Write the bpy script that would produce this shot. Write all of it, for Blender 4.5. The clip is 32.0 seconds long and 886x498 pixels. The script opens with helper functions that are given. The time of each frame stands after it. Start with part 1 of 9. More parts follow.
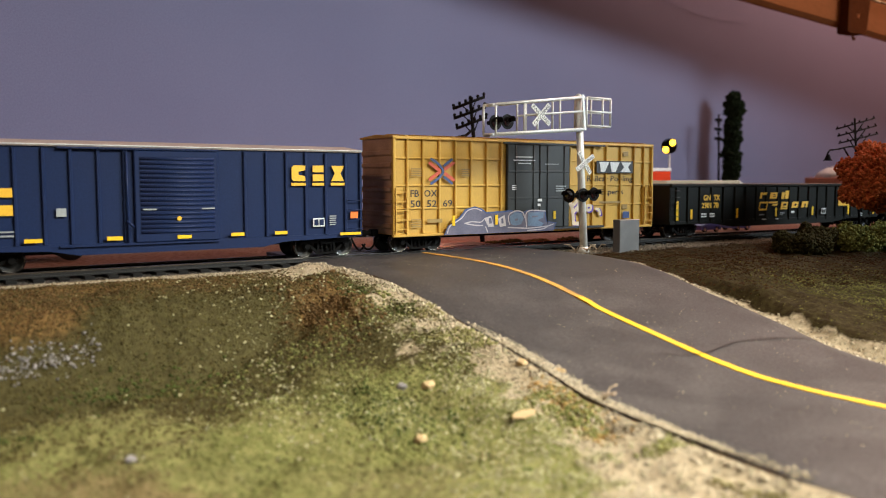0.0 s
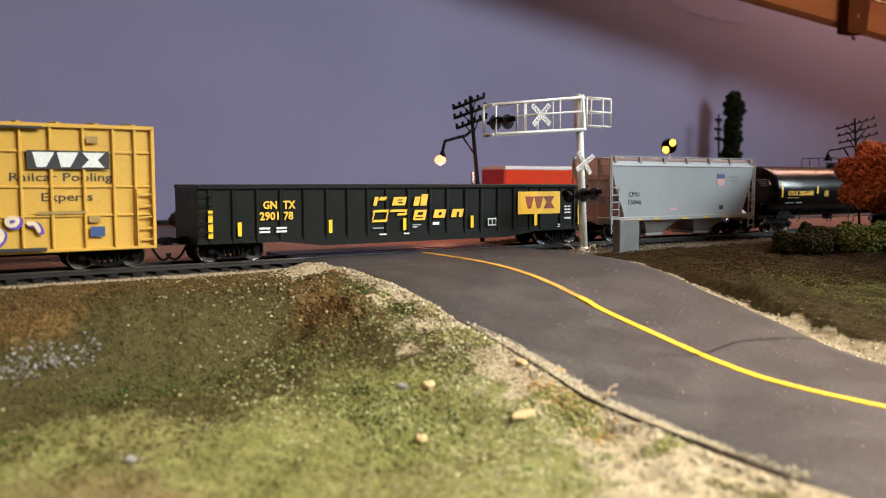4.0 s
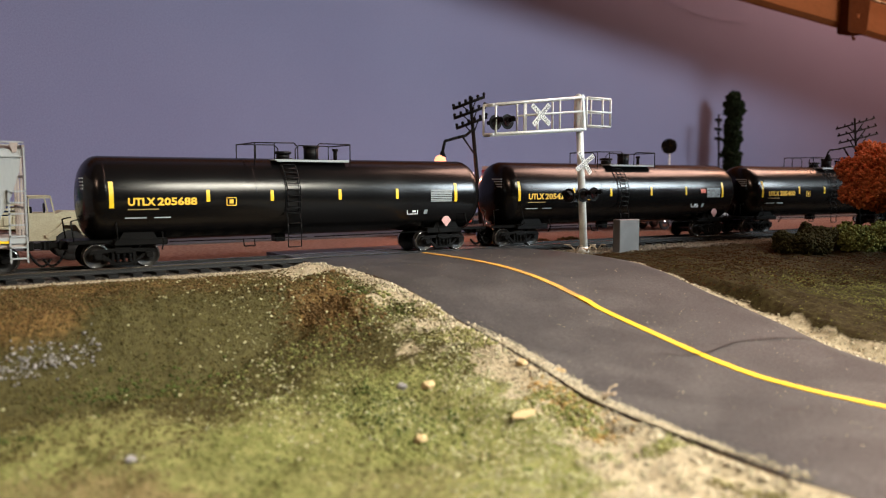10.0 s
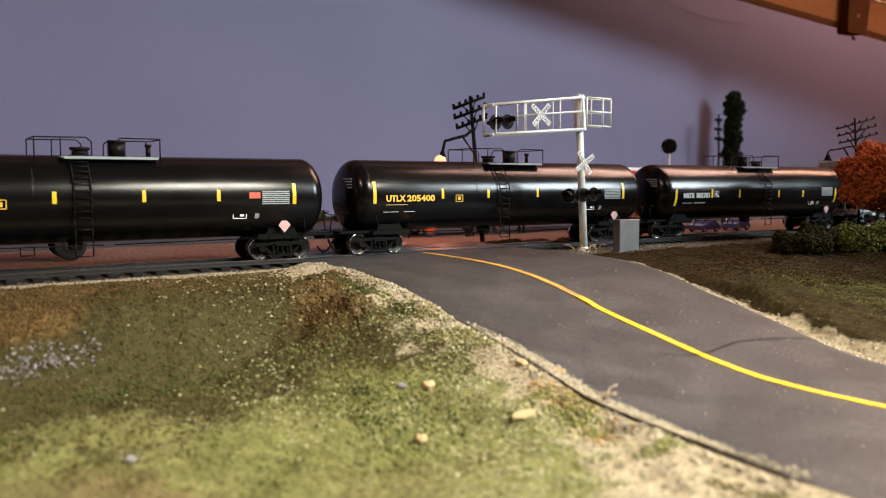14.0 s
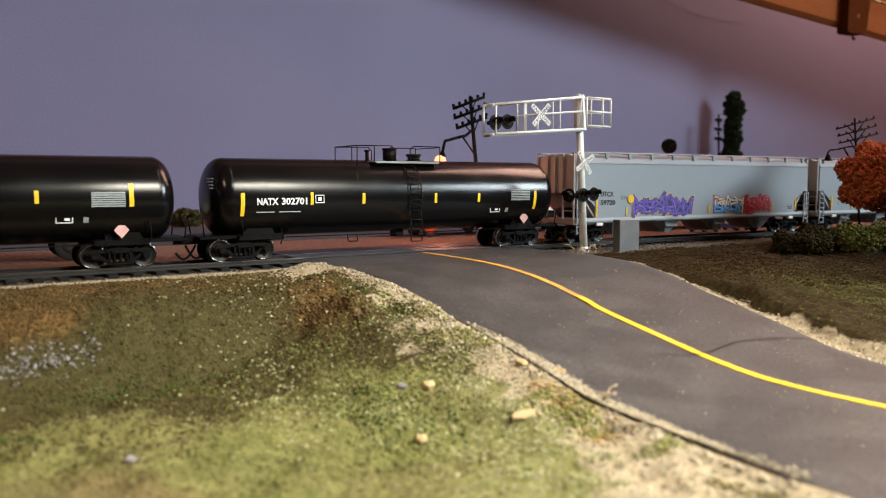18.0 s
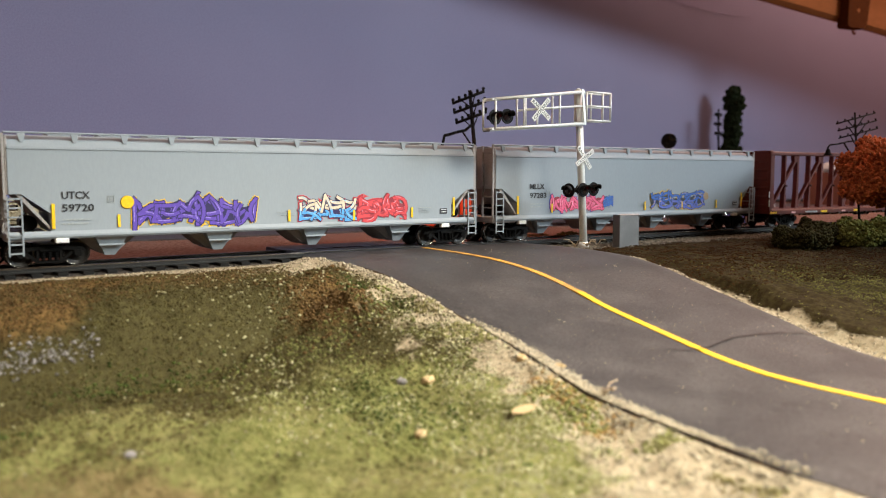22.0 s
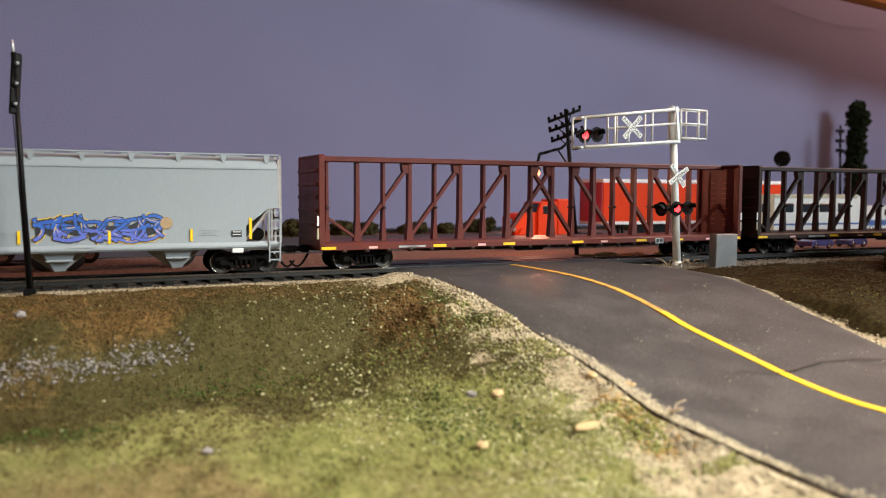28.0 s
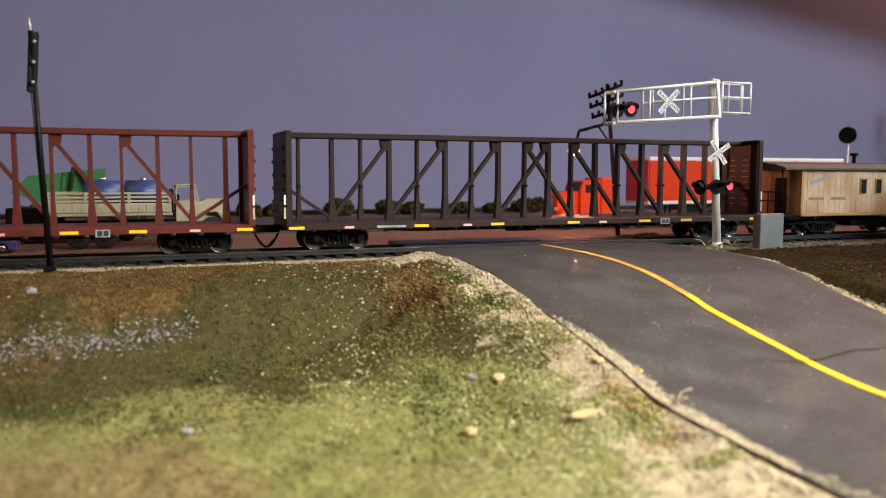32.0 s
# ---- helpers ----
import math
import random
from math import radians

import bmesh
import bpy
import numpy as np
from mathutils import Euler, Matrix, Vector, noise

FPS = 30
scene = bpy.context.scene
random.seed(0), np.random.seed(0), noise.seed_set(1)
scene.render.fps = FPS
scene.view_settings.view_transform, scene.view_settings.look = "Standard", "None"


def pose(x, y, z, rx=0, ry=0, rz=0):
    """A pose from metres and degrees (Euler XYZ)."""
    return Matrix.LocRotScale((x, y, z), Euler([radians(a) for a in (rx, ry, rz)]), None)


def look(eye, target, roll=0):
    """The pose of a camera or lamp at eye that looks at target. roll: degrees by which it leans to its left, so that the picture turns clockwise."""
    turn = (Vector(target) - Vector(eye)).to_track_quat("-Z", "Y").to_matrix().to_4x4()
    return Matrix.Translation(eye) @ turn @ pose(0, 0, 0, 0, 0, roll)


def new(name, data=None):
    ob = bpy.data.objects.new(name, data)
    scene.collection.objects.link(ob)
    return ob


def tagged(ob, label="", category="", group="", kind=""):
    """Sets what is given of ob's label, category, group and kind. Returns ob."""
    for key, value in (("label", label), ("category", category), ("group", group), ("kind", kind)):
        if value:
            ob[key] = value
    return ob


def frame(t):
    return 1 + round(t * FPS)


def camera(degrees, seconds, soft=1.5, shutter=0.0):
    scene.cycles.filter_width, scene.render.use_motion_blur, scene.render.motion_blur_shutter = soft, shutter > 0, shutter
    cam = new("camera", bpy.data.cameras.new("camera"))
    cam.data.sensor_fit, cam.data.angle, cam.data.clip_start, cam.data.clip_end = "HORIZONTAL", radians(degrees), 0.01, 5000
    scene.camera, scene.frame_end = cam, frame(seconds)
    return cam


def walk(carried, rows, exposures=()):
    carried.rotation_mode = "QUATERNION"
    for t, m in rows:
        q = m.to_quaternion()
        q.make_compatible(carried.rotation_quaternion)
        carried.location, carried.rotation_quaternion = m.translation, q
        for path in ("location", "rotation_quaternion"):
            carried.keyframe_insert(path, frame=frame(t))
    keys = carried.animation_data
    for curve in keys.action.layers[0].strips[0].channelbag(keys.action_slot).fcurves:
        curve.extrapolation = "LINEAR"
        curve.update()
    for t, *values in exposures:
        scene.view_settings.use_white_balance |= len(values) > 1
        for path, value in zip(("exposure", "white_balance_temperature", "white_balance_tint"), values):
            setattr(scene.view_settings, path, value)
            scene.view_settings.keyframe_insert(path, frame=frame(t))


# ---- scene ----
cam = camera(57.5, 32.0, soft=1.0)
cam.data.dof.use_dof = True
cam.data.dof.focus_distance = 0.41
cam.data.dof.aperture_fstop = 15.0
PATH = [
    (0.0, look((0.0000, -0.3654, 0.0363), (0.2734, 0.0511, -0.0057), 0.02)),
    (21.6, look((0.0000, -0.3654, 0.0363), (0.2734, 0.0511, -0.0057), 0.02)),
    (22.0, look((0.0002, -0.3649, 0.0363), (0.2738, 0.0512, -0.0089), 0.03)),
    (22.5, look((-0.0013, -0.3669, 0.0366), (0.2642, 0.0542, -0.0108), 0.06)),
    (23.0, look((0.0003, -0.3691, 0.0368), (0.2630, 0.0541, -0.0077), 0.17)),
    (23.5, look((0.0018, -0.3714, 0.0367), (0.2635, 0.0528, -0.0033), 0.14)),
    (24.0, look((0.0115, -0.3699, 0.0361), (0.2710, 0.0558, -0.0024), 0.20)),
    (24.5, look((0.0117, -0.3702, 0.0363), (0.2680, 0.0574, -0.0023), 0.11)),
    (25.0, look((0.0111, -0.3709, 0.0360), (0.2630, 0.0593, -0.0023), 0.16)),
    (25.5, look((0.0105, -0.3718, 0.0362), (0.2578, 0.0610, -0.0022), 0.17)),
    (27.5, look((0.0085, -0.3740, 0.0360), (0.2285, 0.0736, 0.0010), 0.29)),
    (28.0, look((0.0078, -0.3759, 0.0361), (0.2213, 0.0750, 0.0019), 0.24)),
    (28.5, look((0.0085, -0.3760, 0.0361), (0.2142, 0.0783, -0.0009), 0.17)),
    (29.0, look((0.0089, -0.3767, 0.0365), (0.2073, 0.0806, -0.0028), 0.02)),
    (29.5, look((0.0075, -0.3780, 0.0362), (0.2002, 0.0816, -0.0039), -0.00)),
    (30.0, look((0.0077, -0.3769, 0.0361), (0.1955, 0.0846, -0.0057), 0.01)),
    (30.5, look((0.0163, -0.3766, 0.0358), (0.2017, 0.0861, -0.0042), 0.08)),
    (31.0, look((0.0283, -0.3761, 0.0351), (0.2121, 0.0870, -0.0066), 0.13)),
    (31.5, look((0.0287, -0.3756, 0.0349), (0.2094, 0.0885, -0.0091), 0.12)),
    (32.0, look((0.0288, -0.3756, 0.0350), (0.2047, 0.0901, -0.0114), 0.13)),
]
walk(cam, PATH, [(0.0, -0.15), (0.9, -0.02), (1.5, 0.0), (32.0, 0.0)])

# ---- light ----
world = bpy.data.worlds.new("room")
scene.world = world
world.use_nodes = True
world.node_tree.nodes["Background"].inputs[0].default_value = (1.0, 0.84, 0.74, 1)
world.node_tree.nodes["Background"].inputs[1].default_value = 0.015
scene.view_settings.exposure = 0.0


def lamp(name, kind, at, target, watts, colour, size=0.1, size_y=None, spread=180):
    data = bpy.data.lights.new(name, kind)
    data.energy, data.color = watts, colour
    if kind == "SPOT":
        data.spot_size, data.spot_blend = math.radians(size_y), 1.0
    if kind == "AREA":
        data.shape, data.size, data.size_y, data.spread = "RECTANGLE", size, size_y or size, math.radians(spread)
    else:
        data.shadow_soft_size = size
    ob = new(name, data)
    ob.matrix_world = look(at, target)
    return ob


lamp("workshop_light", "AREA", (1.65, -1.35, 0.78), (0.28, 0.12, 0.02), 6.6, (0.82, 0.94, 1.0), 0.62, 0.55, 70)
# Unseen spot, added to brighten the turf and sand in the foreground.
lamp("foreground_fill", "SPOT", (0.30, -0.52, 0.34), (0.165, -0.285, -0.03), 39.0, (1.0, 0.95, 0.80), 0.11, 72)
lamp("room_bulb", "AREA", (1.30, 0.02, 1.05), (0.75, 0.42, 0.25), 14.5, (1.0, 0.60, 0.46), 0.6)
# Added warm fill for the right end of the back wall, no known source.
lamp("wall_fill", "AREA", (1.75, 0.10, 0.80), (1.25, 0.42, 0.18), 3.2, (1.0, 0.50, 0.32), 0.3)
# Unseen fill from the left, added to lift the cars' end faces.
lamp("left_fill", "AREA", (-1.30, -0.75, 1.10), (0.20, 0.05, 0.0), 6.6, (1.0, 0.66, 0.46), 0.3)
lamp("street_light", "POINT", (0.2872, 0.0745, 0.0452), (0, 0, 0), 0.11, (1.0, 0.36, 0.20), 0.0012)

# ---- mesh building ----
HW = 0.0178          # half the width of the cars
GAUGE = 0.0084       # half the track gauge, to the rail's middle


class Build:
    """Vertices and faces of one mesh."""

    def __init__(self):
        self.v, self.f, self.s = [], [], []

    def add(self, verts, faces, smooth=False):
        n = len(self.v)
        self.v += [tuple(p) for p in verts]
        self.f += [tuple(i + n for i in q) for q in faces]
        self.s += [smooth] * len(faces)
        return self

    def box(self, x0, x1, y0, y1, z0, z1, c=0.0):
        x0, x1, y0, y1, z0, z1 = min(x0, x1), max(x0, x1), min(y0, y1), max(y0, y1), min(z0, z1), max(z0, z1)
        c = min(c, (x1 - x0) * 0.45, (y1 - y0) * 0.45, (z1 - z0) * 0.45)
        if c <= 0:
            vs = [(x, y, z) for z in (z0, z1) for y in (y0, y1) for x in (x0, x1)]
            return self.add(vs, [(0, 2, 3, 1), (4, 5, 7, 6), (0, 1, 5, 4), (2, 6, 7, 3), (0, 4, 6, 2), (1, 3, 7, 5)])
        vs, idx = [], {}
        lo, hi = (x0, y0, z0), (x1, y1, z1)
        for a in (0, 1):
            for b in (0, 1):
                for d in (0, 1):
                    for ax in range(3):
                        p = []
                        for k, sgn in enumerate((a, b, d)):
                            e = hi[k] if sgn else lo[k]
                            p.append(e if k == ax else (e - c if sgn else e + c))
                        idx[(a, b, d, ax)] = len(vs)
                        vs.append(tuple(p))
        fs = []
        for ax in range(3):
            o = [k for k in range(3) if k != ax]
            for sgn in (0, 1):
                q = []
                for m in ((0, 0), (1, 0), (1, 1), (0, 1)):
                    key = [0, 0, 0]
                    key[ax], key[o[0]], key[o[1]] = sgn, m[0], m[1]
                    q.append(idx[(*key, ax)])
                fs.append(tuple(q) if (sgn == 1) == (ax != 1) else tuple(q[::-1]))
        for ax in range(3):
            o = [k for k in range(3) if k != ax]
            for m in ((0, 0), (1, 0), (1, 1), (0, 1)):
                k0, k1 = [0, 0, 0], [0, 0, 0]
                k0[ax], k1[ax] = 0, 1
                for kk in (k0, k1):
                    kk[o[0]], kk[o[1]] = m
                q = (idx[(*k0, o[0])], idx[(*k1, o[0])], idx[(*k1, o[1])], idx[(*k0, o[1])])
                fs.append(q)
        for a in (0, 1):
            for b in (0, 1):
                for d in (0, 1):
                    fs.append(tuple(idx[(a, b, d, k)] for k in range(3)))
        return self.add(vs, fs)

    def cyl(self, a, b, r, n=12, r2=None, smooth=True):
        a, b = Vector(a), Vector(b)
        r2 = r if r2 is None else r2
        w = (b - a).normalized()
        u = w.orthogonal().normalized()
        t = w.cross(u)
        vs = []
        for p, q in ((a, r), (b, r2)):
            for k in range(n):
                g = 2 * math.pi * k / n
                vs.append(p + q * (math.cos(g) * u + math.sin(g) * t))
        self.add(vs, [(k, (k + 1) % n, n + (k + 1) % n, n + k) for k in range(n)], smooth)
        m = len(self.v) - 2 * n
        self.f += [tuple(m + k for k in range(n - 1, -1, -1)), tuple(m + n + k for k in range(n))]
        self.s += [False, False]
        return self

    def tube(self, pts, r, n=6):
        for a, b in zip(pts, pts[1:]):
            self.cyl(a, b, r, n)
        return self

    def prism(self, poly, y0, y1, axis="y"):
        """A polygon drawn in (x, z), or (y, z) for axis x, or (x, y) for axis z, swept along the axis."""
        n = len(poly)
        put = {"y": lambda p, t: (p[0], t, p[1]), "x": lambda p, t: (t, p[0], p[1]), "z": lambda p, t: (p[0], p[1], t)}[axis]
        vs = [put(p, y0) for p in poly] + [put(p, y1) for p in poly]
        fs = [tuple(range(n)), tuple(range(2 * n - 1, n - 1, -1))]
        fs += [(k, n + k, n + (k + 1) % n, (k + 1) % n) for k in range(n)]
        return self.add(vs, fs)

    def lathe(self, prof, y=0.0, z=0.0, n=32, axis="x", c=(0, 0), caps=True):
        """A profile of (along, radius) turned about an axis."""
        vs, fs = [], []
        for t, r in prof:
            for k in range(n):
                g = 2 * math.pi * k / n
                p, q = r * math.cos(g), r * math.sin(g)
                vs.append({"x": (t, y + p, z + q), "z": (c[0] + p, c[1] + q, t), "y": (c[0] + p, t, c[1] + q)}[axis])
        for i in range(len(prof) - 1):
            for k in range(n):
                fs.append((i * n + k, i * n + (k + 1) % n, (i + 1) * n + (k + 1) % n, (i + 1) * n + k))
        self.add(vs, fs, True)
        if not caps:
            return self
        m = len(self.v) - len(vs)
        self.f += [tuple(m + k for k in range(n - 1, -1, -1)), tuple(m + len(vs) - n + k for k in range(n))]
        self.s += [False, False]
        return self

    def lump(self, c, r, rnd, squash=1.0):
        t = 1.618
        for_v = [(-1, t, 0), (1, t, 0), (-1, -t, 0), (1, -t, 0), (0, -1, t), (0, 1, t), (0, -1, -t), (0, 1, -t), (t, 0, -1), (t, 0, 1), (-t, 0, -1), (-t, 0, 1)]
        fs = [(0, 11, 5), (0, 5, 1), (0, 1, 7), (0, 7, 10), (0, 10, 11), (1, 5, 9), (5, 11, 4), (11, 10, 2), (10, 7, 6), (7, 1, 8),
              (3, 9, 4), (3, 4, 2), (3, 2, 6), (3, 6, 8), (3, 8, 9), (4, 9, 5), (2, 4, 11), (6, 2, 10), (8, 6, 7), (9, 8, 1)]
        vs = []
        for p in for_v:
            k = r / 1.9 * rnd.uniform(0.7, 1.25)
            vs.append((c[0] + p[0] * k, c[1] + p[1] * k, c[2] + p[2] * k * squash))
        return self.add(vs, fs)

    def mesh(self, name):
        me = bpy.data.meshes.new(name)
        me.from_pydata(self.v, [], self.f)
        me.polygons.foreach_set("use_smooth", self.s)
        bm = bmesh.new()
        bm.from_mesh(me)
        bmesh.ops.recalc_face_normals(bm, faces=bm.faces)
        bm.to_mesh(me)
        bm.free()
        me.update()
        return me


def part(name, b, material, parent, label="", at=None):
    """Links a build, or a ready mesh, as one object under its thing or part."""
    me = b.mesh(name) if isinstance(b, Build) else b
    if not me.materials:
        me.materials.append(material)
    ob = new(name, me)
    ob.parent = parent
    if at is not None:
        ob.matrix_basis = at
    if label:
        ob["label"] = label
    return ob


def thing(name, at, label, category, group="", kind=""):
    ob = new(name)
    ob.empty_display_size = 0.01
    ob.matrix_basis = at
    return tagged(ob, label, category, group, kind)


def lone(name, b, material, label, category, group="", kind="", at=None):
    ob = part(name, b, material, None, "", at)
    return tagged(ob, label, category, group, kind)


def lettering(name, words, height, x, z, material, parent, y=-HW - 0.0001, width=None, bold=0.0):
    """Words that stand on the near side of a thing: left end at x, foot at z."""
    cu = bpy.data.curves.new(name, "FONT")
    cu.body, cu.size, cu.resolution_u = words, height / 0.69, 2
    cu.extrude, cu.offset = 0.00004, bold * height
    ob = new(name, cu)
    me = bpy.data.meshes.new_from_object(ob.evaluated_get(bpy.context.evaluated_depsgraph_get()))
    bpy.data.objects.remove(ob)
    xs = [v.co.x for v in me.vertices]
    k = width / (max(xs) - min(xs)) if width else 1.0
    me.transform(Matrix.Translation((-min(xs), 0, 0)))
    me.transform(Matrix.Diagonal((k, 1, 1, 1)))
    me.transform(pose(x, y, z, 90, 0, 0))
    me.name = name
    me.materials.clear()
    return part(name, me, material, parent)


# ---- materials ----
def material(name, colour, rough=0.6, metal=0.0, second=None, amount=0.35, scale=150.0, fine=1500.0, bump=0.15, stretch=(1, 1, 1), spec=0.5, coat=0.0, island=0.0, grain=0.13):
    """A surface with broad stains and fine grain, in real sizes."""
    m = bpy.data.materials.new(name)
    m.use_nodes = True
    n, k = m.node_tree.nodes, m.node_tree.links
    p = n["Principled BSDF"]
    co = n.new("ShaderNodeTexCoord")
    mp = n.new("ShaderNodeMapping")
    mp.inputs["Scale"].default_value = stretch
    k.new(co.outputs["Object"], mp.inputs["Vector"])
    big, small = n.new("ShaderNodeTexNoise"), n.new("ShaderNodeTexNoise")
    for t, s, d in ((big, scale, 5.0), (small, fine, 3.0)):
        t.inputs["Scale"].default_value, t.inputs["Detail"].default_value = s, d
        k.new(mp.outputs["Vector"], t.inputs["Vector"])
    ramp = n.new("ShaderNodeMapRange")
    ramp.inputs[1].default_value, ramp.inputs[2].default_value = 0.42, 0.68
    ramp.inputs[4].default_value = amount
    k.new(big.outputs["Fac"], ramp.inputs[0])
    mix = n.new("ShaderNodeMix")
    mix.data_type = "RGBA"
    second = second or tuple(c * 0.6 for c in colour)
    mix.inputs[6].default_value, mix.inputs[7].default_value = (*colour, 1), (*second, 1)
    k.new(ramp.outputs[0], mix.inputs[0])
    speck = n.new("ShaderNodeMapRange")
    speck.inputs[1].default_value, speck.inputs[2].default_value = 0.3, 0.7
    speck.inputs[3].default_value, speck.inputs[4].default_value = 1 - grain, 1 + grain
    k.new(small.outputs["Fac"], speck.inputs[0])
    mul = n.new("ShaderNodeMix")
    mul.data_type, mul.blend_type = "RGBA", "MULTIPLY"
    mul.inputs[0].default_value = 1.0
    k.new(mix.outputs[2], mul.inputs[6])
    k.new(speck.outputs[0], mul.inputs[7])
    out = mul.outputs[2]
    if island:
        geo = n.new("ShaderNodeNewGeometry")
        r = n.new("ShaderNodeMapRange")
        r.inputs[3].default_value, r.inputs[4].default_value = 1.0 - island, 1.0 + island
        k.new(geo.outputs["Random Per Island"], r.inputs[0])
        m2 = n.new("ShaderNodeMix")
        m2.data_type, m2.blend_type = "RGBA", "MULTIPLY"
        m2.inputs[0].default_value = 1.0
        k.new(out, m2.inputs[6])
        k.new(r.outputs[0], m2.inputs[7])
        out = m2.outputs[2]
    k.new(out, p.inputs["Base Color"])
    rr = n.new("ShaderNodeMapRange")
    rr.inputs[3].default_value, rr.inputs[4].default_value = max(0.03, rough - 0.1), min(1.0, rough + 0.1)
    k.new(big.outputs["Fac"], rr.inputs[0])
    k.new(rr.outputs[0], p.inputs["Roughness"])
    p.inputs["Metallic"].default_value = metal
    p.inputs["Specular IOR Level"].default_value = spec
    p.inputs["Coat Weight"].default_value = coat
    if bump:
        bp = n.new("ShaderNodeBump")
        bp.inputs["Strength"].default_value, bp.inputs["Distance"].default_value = bump, 0.0003
        k.new(small.outputs["Fac"], bp.inputs["Height"])
        k.new(bp.outputs["Normal"], p.inputs["Normal"])
    return m


def glow(name, colour, strength):
    m = bpy.data.materials.new(name)
    m.use_nodes = True
    p = m.node_tree.nodes["Principled BSDF"]
    p.inputs["Base Color"].default_value = (*(c * 0.06 for c in colour), 1)
    p.inputs["Emission Color"].default_value = (*colour, 1)
    p.inputs["Emission Strength"].default_value = strength
    return m


